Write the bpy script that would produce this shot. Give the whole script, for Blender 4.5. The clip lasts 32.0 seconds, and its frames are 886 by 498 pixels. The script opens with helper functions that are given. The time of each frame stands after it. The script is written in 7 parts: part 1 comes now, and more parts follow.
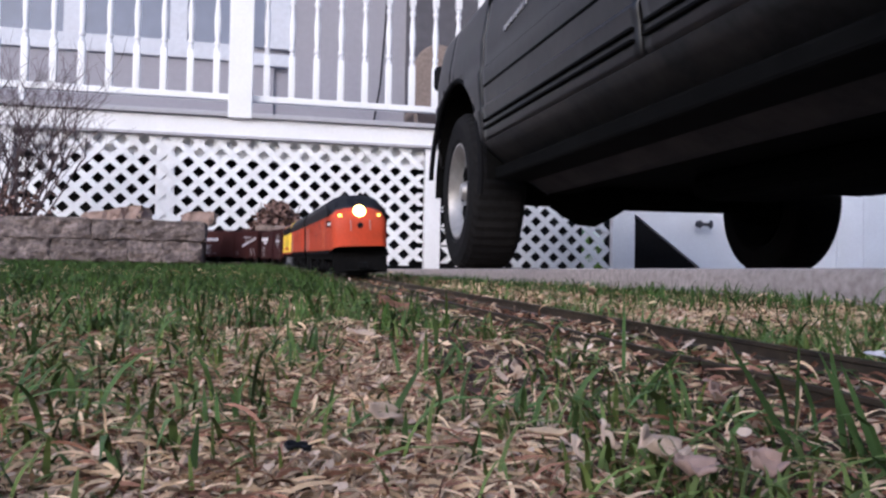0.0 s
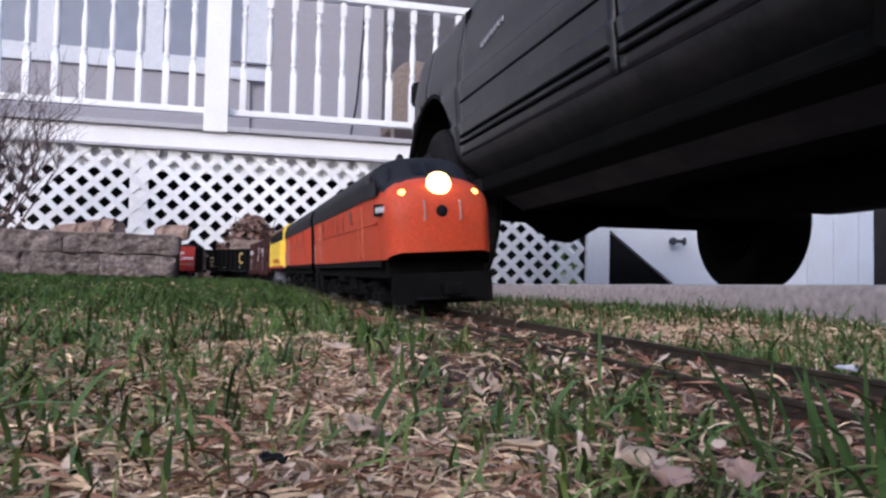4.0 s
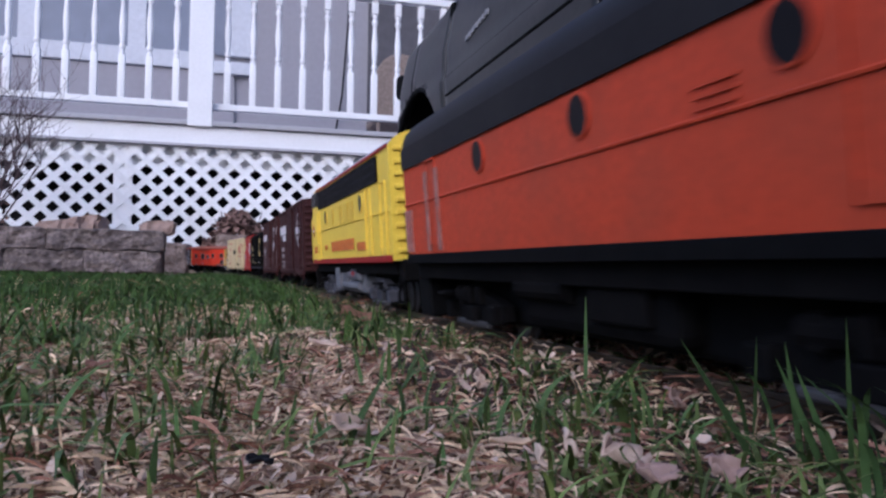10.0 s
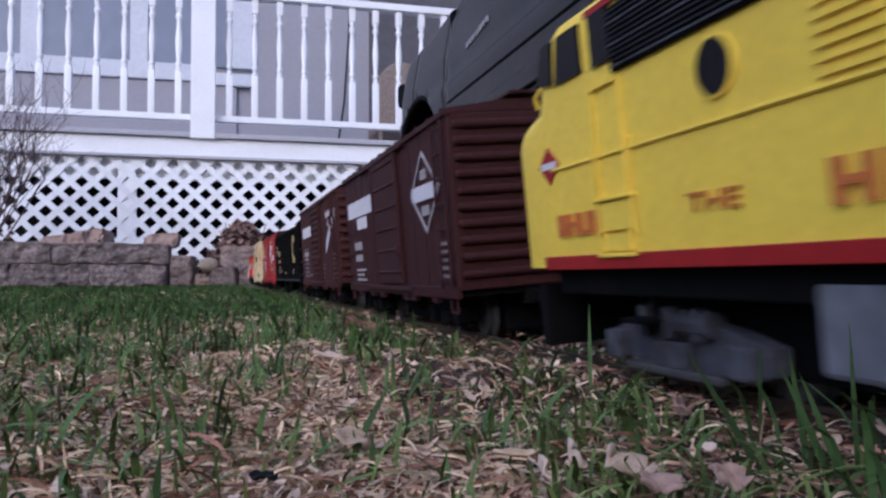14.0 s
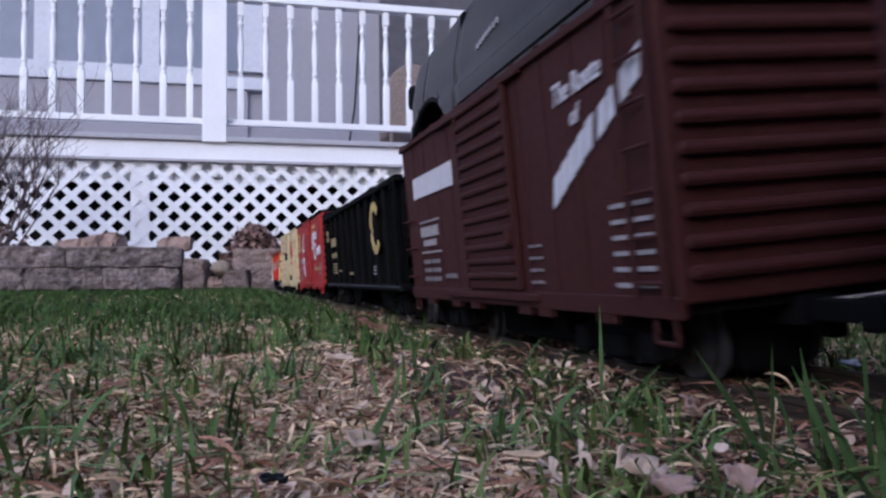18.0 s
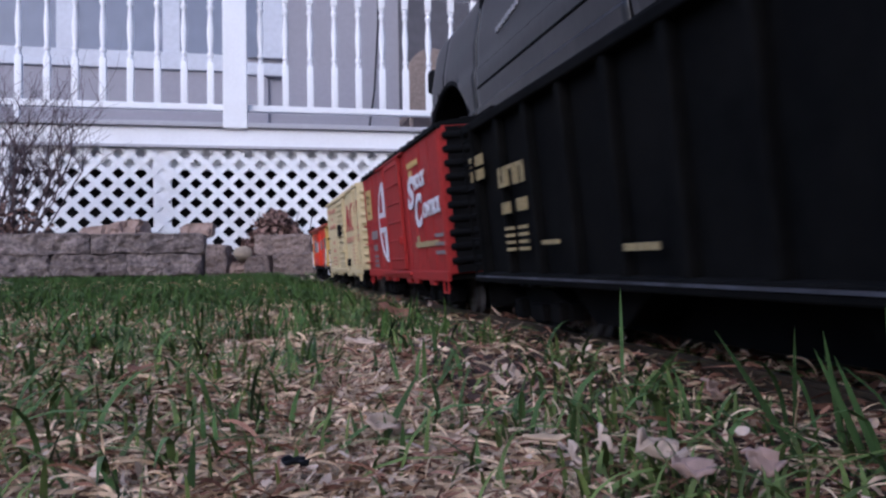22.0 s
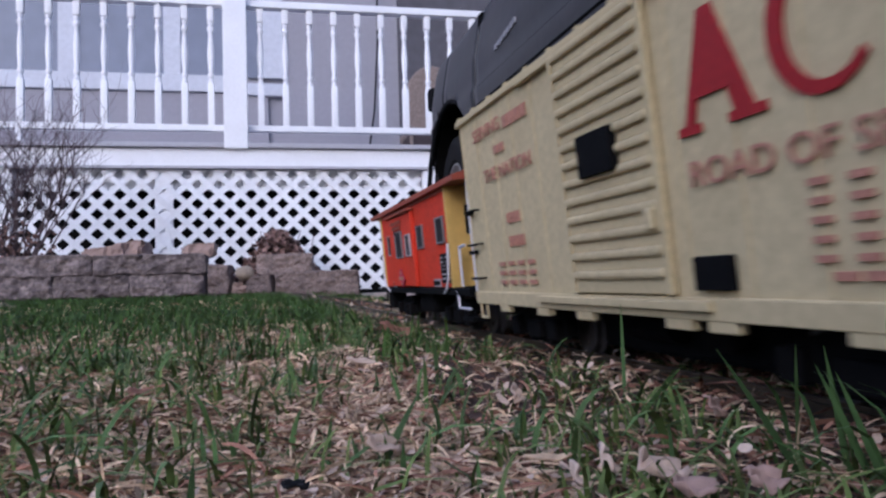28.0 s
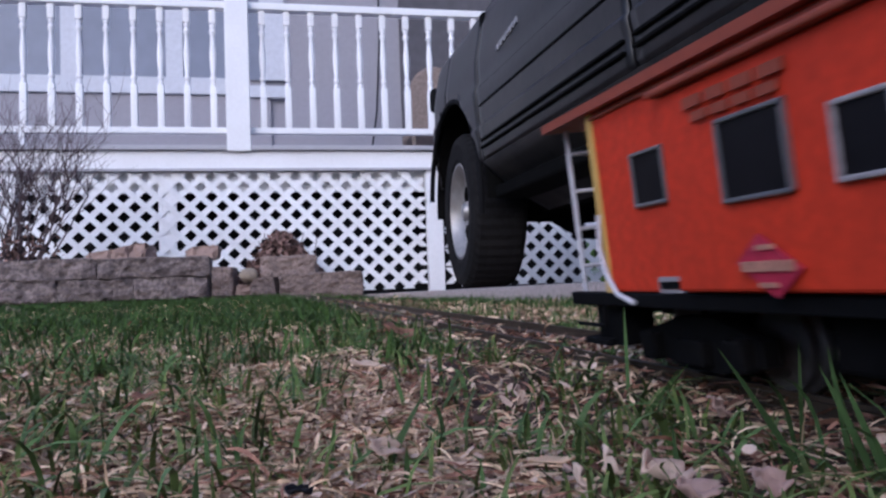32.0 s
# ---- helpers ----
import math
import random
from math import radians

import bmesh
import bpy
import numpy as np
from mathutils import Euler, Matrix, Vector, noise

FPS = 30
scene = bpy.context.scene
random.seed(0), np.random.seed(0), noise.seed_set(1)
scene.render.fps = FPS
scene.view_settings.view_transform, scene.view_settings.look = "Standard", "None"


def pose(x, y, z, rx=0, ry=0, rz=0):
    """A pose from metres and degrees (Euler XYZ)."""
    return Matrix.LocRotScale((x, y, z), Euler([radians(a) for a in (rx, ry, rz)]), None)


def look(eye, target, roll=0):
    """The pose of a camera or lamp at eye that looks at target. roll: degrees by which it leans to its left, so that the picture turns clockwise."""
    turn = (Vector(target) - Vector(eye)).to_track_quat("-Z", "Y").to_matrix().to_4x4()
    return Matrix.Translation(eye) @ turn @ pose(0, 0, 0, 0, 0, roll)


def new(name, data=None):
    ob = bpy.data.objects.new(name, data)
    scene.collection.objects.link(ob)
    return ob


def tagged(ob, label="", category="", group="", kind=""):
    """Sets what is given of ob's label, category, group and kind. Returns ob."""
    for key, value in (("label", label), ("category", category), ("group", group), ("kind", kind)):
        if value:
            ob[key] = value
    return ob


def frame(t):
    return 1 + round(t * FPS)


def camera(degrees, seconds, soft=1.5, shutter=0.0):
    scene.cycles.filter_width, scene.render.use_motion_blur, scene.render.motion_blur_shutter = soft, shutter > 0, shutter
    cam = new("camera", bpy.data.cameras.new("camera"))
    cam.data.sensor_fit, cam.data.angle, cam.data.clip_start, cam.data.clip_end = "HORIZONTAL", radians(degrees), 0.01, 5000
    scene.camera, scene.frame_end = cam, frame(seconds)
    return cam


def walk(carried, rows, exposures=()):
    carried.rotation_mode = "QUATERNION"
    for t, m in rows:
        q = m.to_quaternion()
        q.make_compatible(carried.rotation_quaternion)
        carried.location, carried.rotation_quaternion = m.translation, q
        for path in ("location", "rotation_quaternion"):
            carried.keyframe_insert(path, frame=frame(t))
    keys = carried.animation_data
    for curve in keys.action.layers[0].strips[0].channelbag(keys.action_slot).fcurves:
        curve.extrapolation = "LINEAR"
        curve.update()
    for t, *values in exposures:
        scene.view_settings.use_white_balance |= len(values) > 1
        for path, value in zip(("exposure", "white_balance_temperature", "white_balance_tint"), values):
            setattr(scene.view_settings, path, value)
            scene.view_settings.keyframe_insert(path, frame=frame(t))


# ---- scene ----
# camera: lies on the lawn, turned a little now and then
cam = camera(57.4, 32.0, soft=2.5, shutter=0.9)
walk(cam, [
    (0, pose(-0.0036, 0, 0.0469, 91.66, -1.00, -0.50)), (0.5, pose(-0.0038, 0, 0.0458, 91.51, -1.15, -0.31)),
    (1, pose(-0.0038, 0, 0.0456, 91.98, -1.30, -0.23)), (1.5, pose(-0.0036, 0, 0.0459, 92.18, -1.21, -0.27)),
    (2, pose(-0.0037, 0, 0.0457, 92.49, -1.27, -0.41)), (2.5, pose(-0.0038, 0, 0.0460, 92.31, -1.31, -0.49)),
    (3, pose(-0.0038, 0, 0.0457, 92.54, -1.40, -0.55)), (3.5, pose(-0.0041, 0, 0.0466, 92.75, -1.31, -1.84)),
    (4, pose(-0.0040, 0, 0.0458, 92.79, -1.25, -2.22)), (4.5, pose(-0.0040, 0, 0.0464, 93.15, -1.13, -3.19)),
    (6.5, pose(-0.0041, 0, 0.0468, 92.71, -1.00, -3.35)), (7, pose(-0.0038, 0, 0.0470, 92.65, -0.91, -3.37)),
    (7.5, pose(-0.0039, 0, 0.0470, 92.45, -0.93, -3.38)), (8, pose(-0.0039, 0, 0.0472, 92.15, -0.84, -3.38)),
    (8.5, pose(-0.0037, 0, 0.0473, 92.47, -0.72, -3.38)), (9, pose(-0.0038, 0, 0.0471, 92.47, -0.77, -3.38)),
    (9.5, pose(-0.0039, 0, 0.0470, 92.36, -0.88, -3.23)), (10, pose(-0.0037, 0, 0.0472, 92.32, -0.74, -3.14)),
    (10.5, pose(-0.0037, 0, 0.0471, 92.44, -0.78, -3.01)), (11, pose(-0.0036, 0, 0.0471, 92.58, -0.78, -3.07)),
    (11.5, pose(-0.0037, 0, 0.0471, 92.54, -0.73, -2.88)), (12, pose(-0.0033, 0, 0.0476, 92.59, -0.43, -2.95)),
    (12.5, pose(-0.0028, 0, 0.0483, 92.52, 0.21, -2.68)), (13, pose(-0.0028, 0, 0.0482, 92.81, 0.10, -2.85)),
    (13.5, pose(-0.0026, 0, 0.0484, 92.81, 0.24, -2.79)), (14, pose(-0.0026, 0, 0.0485, 92.82, 0.32, -2.76)),
    (14.5, pose(-0.0027, 0, 0.0483, 93.10, 0.27, -2.76)), (16.5, pose(-0.0024, 0, 0.0484, 92.80, 0.39, -2.27)),
    (17, pose(-0.0021, 0, 0.0485, 92.89, 0.55, -2.09)), (17.5, pose(-0.0021, 0, 0.0487, 92.74, 0.54, -2.06)),
    (18, pose(-0.0019, 0, 0.0486, 92.93, 0.67, -1.92)), (18.5, pose(-0.0020, 0, 0.0485, 93.05, 0.64, -1.85)),
    (19, pose(-0.0019, 0, 0.0486, 92.98, 0.66, -1.65)), (19.5, pose(-0.0017, 0, 0.0486, 93.02, 0.68, -1.60)),
    (20, pose(-0.0019, 0, 0.0483, 92.96, 0.54, -1.45)), (20.5, pose(-0.0019, 0, 0.0481, 93.06, 0.46, -1.29)),
    (21, pose(-0.0016, 0, 0.0484, 93.17, 0.70, -1.09)), (21.5, pose(-0.0015, 0, 0.0485, 92.83, 0.79, -1.01)),
    (22, pose(-0.0014, 0, 0.0485, 91.86, 0.95, -0.44)), (22.5, pose(-0.0010, 0, 0.0488, 92.18, 1.19, -0.28)),
    (23, pose(-0.0012, 0, 0.0485, 92.47, 1.12, -0.55)), (23.5, pose(-0.0008, 0, 0.0490, 92.94, 1.36, -0.49)),
    (24, pose(-0.0009, 0, 0.0490, 92.83, 1.34, -0.51)), (24.5, pose(-0.0008, 0, 0.0489, 93.30, 1.40, -0.68)),
    (25, pose(-0.0009, 0, 0.0490, 92.98, 1.32, -0.56)), (25.5, pose(-0.0008, 0, 0.0488, 92.99, 1.33, -0.46)),
    (27.5, pose(-0.0006, 0, 0.0492, 93.11, 1.61, -0.30)), (28, pose(-0.0005, 0, 0.0492, 93.07, 1.67, -0.28)),
    (28.5, pose(-0.0004, 0, 0.0494, 93.07, 1.74, -0.24)), (29, pose(-0.0004, 0, 0.0494, 93.18, 1.75, -0.28)),
    (29.5, pose(-0.0005, 0, 0.0494, 93.08, 1.70, -0.23)), (30, pose(-0.0004, 0, 0.0495, 93.09, 1.87, -0.18)),
    (30.5, pose(-0.0003, 0, 0.0495, 92.98, 1.83, 0.02)), (31, pose(-0.0001, 0, 0.0497, 93.16, 1.98, -0.06)),
    (31.5, pose(-0.0000, 0, 0.0498, 93.22, 2.13, -0.10)), (32, pose(-0.0000, 0, 0.0500, 93.10, 2.15, 0.00)),
], exposures=[(0, 0.18, 5250, 15), (4.5, 0.18, 5250, 15), (7.5, -0.16, 4850, 19), (32, -0.16, 4850, 19)])

# ---- world and light: overcast evening ----
world = bpy.data.worlds.new("evening_sky")
scene.world = world
world.use_nodes = True
wn = world.node_tree
bg = wn.nodes["Background"]
sky = wn.nodes.new("ShaderNodeTexSky")
sky.sky_type = "NISHITA"
sky.sun_disc = False
sky.sun_elevation = radians(28)
sky.sun_rotation = radians(200)
sky.dust_density = 4.0
wn.links.new(sky.outputs[0], bg.inputs[0])
bg.inputs[1].default_value = 0.20
sun_data = bpy.data.lights.new("sun", "SUN")
sun_data.energy, sun_data.angle, sun_data.color = 0.45, radians(70), (0.90, 0.93, 1.0)
sun = new("sun", sun_data)
sun.matrix_world = look((-2.2, -2.0, 6), (0, 0, 0))


# ---- materials ----
def material(name, colour, rough=0.6, metal=0.0, vary=0.12, scale=40.0, bump=0.0, bump_scale=None, dirt=None, dirt_scale=6.0, dirt_amount=0.35,
             island=0.0, spread=0.0, emit=0.0, spec=0.4, grain=None):
    """Painted or natural surface: two scales of variation, optional dirt, relief and per-piece spread."""
    m = bpy.data.materials.new(name)
    m.use_nodes = True
    nt = m.node_tree
    b = nt.nodes["Principled BSDF"]
    link = nt.links.new
    b.inputs["Roughness"].default_value = rough
    b.inputs["Metallic"].default_value = metal
    b.inputs["Specular IOR Level"].default_value = spec
    tc = nt.nodes.new("ShaderNodeTexCoord")
    where = tc.outputs["Object"]
    if grain:
        mp = nt.nodes.new("ShaderNodeMapping")
        mp.inputs["Scale"].default_value = grain
        link(where, mp.inputs[0])
        where = mp.outputs[0]
    fine = nt.nodes.new("ShaderNodeTexNoise")
    fine.inputs["Scale"].default_value, fine.inputs["Detail"].default_value = scale, 4
    link(where, fine.inputs["Vector"])
    hsv = nt.nodes.new("ShaderNodeHueSaturation")
    hsv.inputs["Color"].default_value = (*colour, 1)
    rng = nt.nodes.new("ShaderNodeMapRange")
    rng.inputs[1].default_value, rng.inputs[2].default_value = 0.25, 0.75
    rng.inputs[3].default_value, rng.inputs[4].default_value = 1 - vary, 1 + vary
    link(fine.outputs[0], rng.inputs[0])
    value = rng.outputs[0]
    if island or spread:
        src = nt.nodes.new("ShaderNodeNewGeometry").outputs["Random Per Island"] if island else nt.nodes.new("ShaderNodeObjectInfo").outputs["Random"]
        amt = island or spread
        r2 = nt.nodes.new("ShaderNodeMapRange")
        r2.inputs[3].default_value, r2.inputs[4].default_value = 1 - amt, 1 + amt
        link(src, r2.inputs[0])
        mul = nt.nodes.new("ShaderNodeMath")
        mul.operation = "MULTIPLY"
        link(value, mul.inputs[0])
        link(r2.outputs[0], mul.inputs[1])
        value = mul.outputs[0]
    link(value, hsv.inputs["Value"])
    out = hsv.outputs[0]
    if dirt:
        big = nt.nodes.new("ShaderNodeTexNoise")
        big.inputs["Scale"].default_value, big.inputs["Detail"].default_value = dirt_scale, 6
        link(tc.outputs["Object"], big.inputs["Vector"])
        rr = nt.nodes.new("ShaderNodeMapRange")
        rr.inputs[1].default_value, rr.inputs[2].default_value = 0.42, 0.75
        rr.inputs[3].default_value, rr.inputs[4].default_value = 0, dirt_amount
        link(big.outputs[0], rr.inputs[0])
        mix = nt.nodes.new("ShaderNodeMix")
        mix.data_type = "RGBA"
        mix.inputs[7].default_value = (*dirt, 1)
        link(rr.outputs[0], mix.inputs[0])
        link(out, mix.inputs[6])
        out = mix.outputs[2]
    link(out, b.inputs["Base Color"])
    if bump:
        bn = nt.nodes.new("ShaderNodeTexNoise")
        bn.inputs["Scale"].default_value, bn.inputs["Detail"].default_value = bump_scale or scale, 5
        link(where, bn.inputs["Vector"])
        bp = nt.nodes.new("ShaderNodeBump")
        bp.inputs["Strength"].default_value, bp.inputs["Distance"].default_value = bump, 0.002
        link(bn.outputs[0], bp.inputs["Height"])
        link(bp.outputs[0], b.inputs["Normal"])
    if emit:
        b.inputs["Emission Color"].default_value = (*colour, 1)
        b.inputs["Emission Strength"].default_value = emit
    return m


def glass(name, colour, rough=0.05):
    m = material(name, colour, rough, vary=0.05, spec=0.6)
    return m


M = {
    "white": material("white_paint", (0.80, 0.80, 0.82), 0.5, vary=0.04, scale=60, dirt=(0.5, 0.47, 0.43), dirt_scale=3, dirt_amount=0.22, bump=0.1),
    "lattice": material("white_lattice_paint", (0.80, 0.80, 0.82), 0.55, vary=0.05, scale=50, dirt=(0.45, 0.42, 0.40), dirt_scale=4, dirt_amount=0.25, spread=0.05),
    "siding": material("grey_siding", (0.29, 0.275, 0.30), 0.7, vary=0.06, scale=25, dirt=(0.25, 0.24, 0.25), dirt_scale=2),
    "deck": material("grey_deck_board", (0.40, 0.39, 0.42), 0.75, vary=0.15, scale=20, bump=0.3, grain=(1, 12, 12)),
    "window": material("window_glass", (0.19, 0.205, 0.255), 0.12, vary=0.08, scale=6, spec=0.25),
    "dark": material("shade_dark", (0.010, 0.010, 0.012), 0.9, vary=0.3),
    "stone": material("wall_block_stone", (0.185, 0.150, 0.138), 0.95, vary=0.6, scale=70, bump=1.0, bump_scale=55, dirt=(0.055, 0.045, 0.045), dirt_scale=26, dirt_amount=0.9, spread=0.25, spec=0.1),
    "stone_tan": material("tan_block_stone", (0.235, 0.180, 0.155), 0.95, vary=0.45, scale=70, bump=1.0, bump_scale=55, dirt=(0.12, 0.095, 0.085), dirt_scale=20, dirt_amount=0.7, spread=0.2, spec=0.1),
    "cobble": material("pale_cobble", (0.27, 0.215, 0.155), 0.85, vary=0.25, scale=40, bump=0.5, bump_scale=60, dirt=(0.24, 0.19, 0.15), dirt_scale=12),
    "rock": material("field_stone", (0.29, 0.205, 0.165), 0.9, vary=0.22, scale=18, bump=0.8, bump_scale=30, dirt=(0.2, 0.14, 0.12), dirt_scale=9, spread=0.15),
    "concrete": material("driveway_concrete", (0.31, 0.262, 0.240), 0.92, vary=0.35, scale=80, bump=0.6, bump_scale=120, dirt=(0.26, 0.22, 0.2), dirt_scale=5, dirt_amount=0.5),
    "soil": material("soil_litter", (0.058, 0.038, 0.028), 0.95, vary=0.6, scale=220, bump=1.0, bump_scale=200, dirt=(0.12, 0.075, 0.058), dirt_scale=40, dirt_amount=0.7, spec=0.1),
    "car_paint": material("charcoal_car_paint", (0.010, 0.010, 0.012), 0.40, vary=0.25, scale=30, dirt=(0.027, 0.024, 0.025), dirt_scale=9, dirt_amount=0.75, bump=0.35, bump_scale=22, spec=0.35),
    # white trim with the shade under the porch put into its colour
    "shaded_trim": material("shaded_window_trim", (0.52, 0.53, 0.57), 0.6, vary=0.08, scale=30, dirt=(0.45, 0.44, 0.46), dirt_scale=3, dirt_amount=0.4),
    "recess": material("recess_shade", (0.085, 0.080, 0.088), 0.9, vary=0.15, scale=12),
    "sill_paint": material("dusty_sill_paint", (0.016, 0.0155, 0.016), 0.7, vary=0.3, scale=40, dirt=(0.045, 0.039, 0.036), dirt_scale=8, dirt_amount=0.7, spec=0.15),
    "badge": material("worn_badge", (0.20, 0.20, 0.22), 0.5, vary=0.3, scale=80),
    "car_trim": material("black_car_trim", (0.006, 0.006, 0.007), 0.8, vary=0.2, scale=40, spec=0.08),
    "under": material("vehicle_underside", (0.004, 0.004, 0.004), 0.95, vary=0.4, scale=15, spec=0.05),
    "tyre": material("tyre_rubber", (0.010, 0.0095, 0.010), 0.9, vary=0.3, scale=60, bump=0.4, dirt=(0.024, 0.022, 0.021), dirt_scale=10, spec=0.1),
    "rim": material("steel_rim", (0.30, 0.29, 0.285), 0.36, metal=0.4, vary=0.2, scale=30, dirt=(0.25, 0.22, 0.20), dirt_scale=14, dirt_amount=0.6),
    "orange": material("orange_shell", (0.55, 0.066, 0.021), 0.55, vary=0.16, scale=260, dirt=(0.28, 0.07, 0.035), dirt_scale=22, dirt_amount=0.4, bump=0.05, spec=0.25),
    "band": material("dark_grey_band", (0.016, 0.015, 0.017), 0.6, vary=0.2, scale=200, dirt=(0.032, 0.030, 0.030), dirt_scale=14, dirt_amount=0.5, spec=0.15),
    "black": material("black_plastic", (0.005, 0.005, 0.0055), 0.75, vary=0.3, scale=120, spec=0.08),
    "frame": material("dusty_black_frame", (0.006, 0.0058, 0.006), 0.85, vary=0.3, scale=160, dirt=(0.014, 0.0125, 0.012), dirt_scale=30, dirt_amount=0.5, spec=0.05),
    "truckgrey": material("dusty_grey_sideframe", (0.075, 0.075, 0.088), 0.75, vary=0.4, scale=160, dirt=(0.02, 0.018, 0.018), dirt_scale=35, dirt_amount=0.8, spec=0.2),
    "tankgrey": material("light_grey_tank", (0.17, 0.172, 0.195), 0.6, vary=0.3, scale=120, dirt=(0.07, 0.068, 0.07), dirt_scale=18, dirt_amount=0.6),
    "yellow": material("yellow_shell", (0.92, 0.67, 0.060), 0.5, vary=0.08, scale=260, dirt=(0.74, 0.48, 0.05), dirt_scale=24, dirt_amount=0.35, spec=0.25),
    "red_stripe": material("red_stripe", (0.33, 0.010, 0.010), 0.5, vary=0.12, scale=120),
    "roofgrey": material("grey_roof", (0.42, 0.42, 0.46), 0.55, vary=0.1, scale=120),
    "brown": material("boxcar_brown", (0.043, 0.0125, 0.0118), 0.66, vary=0.28, scale=260, dirt=(0.035, 0.013, 0.013), dirt_scale=18, dirt_amount=0.5, spec=0.2),
    "maroon": material("boxcar_red_brown", (0.048, 0.0135, 0.0112), 0.66, vary=0.28, scale=260, dirt=(0.05, 0.017, 0.016), dirt_scale=18, dirt_amount=0.5, spec=0.2),
    "hopper": material("hopper_black", (0.0045, 0.0045, 0.0045), 0.8, vary=0.4, scale=150, dirt=(0.012, 0.011, 0.010), dirt_scale=20, dirt_amount=0.5, spec=0.06),
    "red": material("boxcar_red", (0.31, 0.022, 0.018), 0.6, vary=0.2, scale=260, dirt=(0.22, 0.022, 0.02), dirt_scale=20, dirt_amount=0.5, spec=0.25),
    "cream": material("boxcar_cream", (0.57, 0.470, 0.265), 0.65, vary=0.14, scale=260, dirt=(0.48, 0.39, 0.215), dirt_scale=20, dirt_amount=0.45, bump=0.05, spec=0.2),
    "caboose": material("caboose_orange", (0.60, 0.042, 0.010), 0.6, vary=0.2, scale=260, dirt=(0.40, 0.036, 0.014), dirt_scale=20, dirt_amount=0.4, spec=0.25),
    "caboose_roof": material("caboose_roof_brown", (0.28, 0.06, 0.03), 0.6, vary=0.12, scale=150),
    "caboose_yellow": material("caboose_end_yellow", (0.62, 0.40, 0.10), 0.6, vary=0.1, scale=150),
    "letter_white": material("white_lettering", (0.66, 0.64, 0.67), 0.6, vary=0.12, scale=300),
    "letter_dim": material("worn_white_lettering", (0.34, 0.31, 0.31), 0.65, vary=0.3, scale=300),
    "letter_faint": material("faint_white_lettering", (0.20, 0.17, 0.17), 0.7, vary=0.4, scale=400),
    "letter_gold": material("gold_lettering", (0.48, 0.35, 0.12), 0.6, vary=0.15, scale=300),
    "letter_worn_gold": material("worn_gold_lettering", (0.32, 0.25, 0.12), 0.7, vary=0.35, scale=400),
    "letter_red": material("red_lettering", (0.33, 0.013, 0.014), 0.6, vary=0.15, scale=300),
    "herald_red": material("herald_red", (0.42, 0.02, 0.055), 0.6, vary=0.2, scale=300),
    "worn_strip": material("rubbed_grab_strip", (0.35, 0.155, 0.125), 0.7, vary=0.4, scale=220, dirt=(0.36, 0.07, 0.03), dirt_scale=60, dirt_amount=0.8),
    "green_mid": material("long_grass_green", (0.082, 0.130, 0.036), 0.6, vary=0.25, scale=90, island=0.5, spec=0.2),
    "green_dark": material("clump_green", (0.072, 0.125, 0.038), 0.6, vary=0.25, scale=90, spread=0.5, spec=0.2),
    "letter_rust": material("worn_red_lettering", (0.44, 0.21, 0.14), 0.7, vary=0.3, scale=500),
    "letter_orange": material("worn_orange_lettering", (0.55, 0.16, 0.03), 0.65, vary=0.25, scale=300),
    "chrome": material("grey_window_frame", (0.20, 0.20, 0.21), 0.35, metal=0.5, vary=0.1, scale=200),
    "pane": material("model_window_pane", (0.011, 0.010, 0.012), 0.35, vary=0.2, scale=60, spec=0.08),
    "brass": material("oxidised_brass_rail", (0.10, 0.075, 0.05), 0.45, metal=0.6, vary=0.3, scale=120, dirt=(0.05, 0.04, 0.035), dirt_scale=40, dirt_amount=0.7),
    "tie": material("brown_plastic_tie", (0.022, 0.016, 0.014), 0.9, vary=0.3, scale=120, spec=0.1),
    "steel": material("worn_wheel_steel", (0.09, 0.085, 0.085), 0.55, metal=0.4, vary=0.35, scale=150, spec=0.2),
    "lamp": material("lit_headlight", (1.0, 0.74, 0.16), 0.3, vary=0.0, emit=9.0),
    "marker": material("lit_class_light", (1.0, 0.55, 0.06), 0.3, vary=0.0, emit=5.0),
    "green1": material("grass_green", (0.114, 0.150, 0.038), 0.6, vary=0.25, scale=90, island=0.55, spec=0.22),
    "green2": material("lawn_green", (0.050, 0.086, 0.018), 0.65, vary=0.25, scale=60, island=0.55, spec=0.15),
    "straw": material("dry_litter", (0.57, 0.415, 0.265), 0.85, vary=0.3, scale=200, island=0.55, spec=0.12),
    "chip": material("pale_leaf_chip", (0.58, 0.415, 0.275), 0.85, vary=0.25, scale=220, island=0.5, spec=0.12),
    "straw2": material("brown_litter", (0.250, 0.130, 0.086), 0.9, vary=0.45, scale=200, island=0.75, spec=0.08),
    "leaf": material("pale_dry_leaf", (0.58, 0.44, 0.33), 0.85, vary=0.25, scale=140, bump=0.6, bump_scale=200, dirt=(0.36, 0.24, 0.19), dirt_scale=60, dirt_amount=0.5, island=0.3, spec=0.12),
    "heap": material("heaped_dry_leaves", (0.17, 0.105, 0.085), 0.9, vary=0.4, scale=60, island=0.7, spec=0.1),
    "leaf_pink": material("pinkish_dry_leaf", (0.42, 0.285, 0.225), 0.85, vary=0.25, scale=140, bump=0.6, bump_scale=200, dirt=(0.27, 0.17, 0.14), dirt_scale=60, dirt_amount=0.6, spec=0.12),
    "leaf_brown": material("brown_dry_leaf", (0.24, 0.12, 0.08), 0.85, vary=0.3, scale=140, bump=0.6, bump_scale=200),
    "worn_orange": material("worn_orange_paint", (0.46, 0.105, 0.05), 0.6, vary=0.25, scale=200),
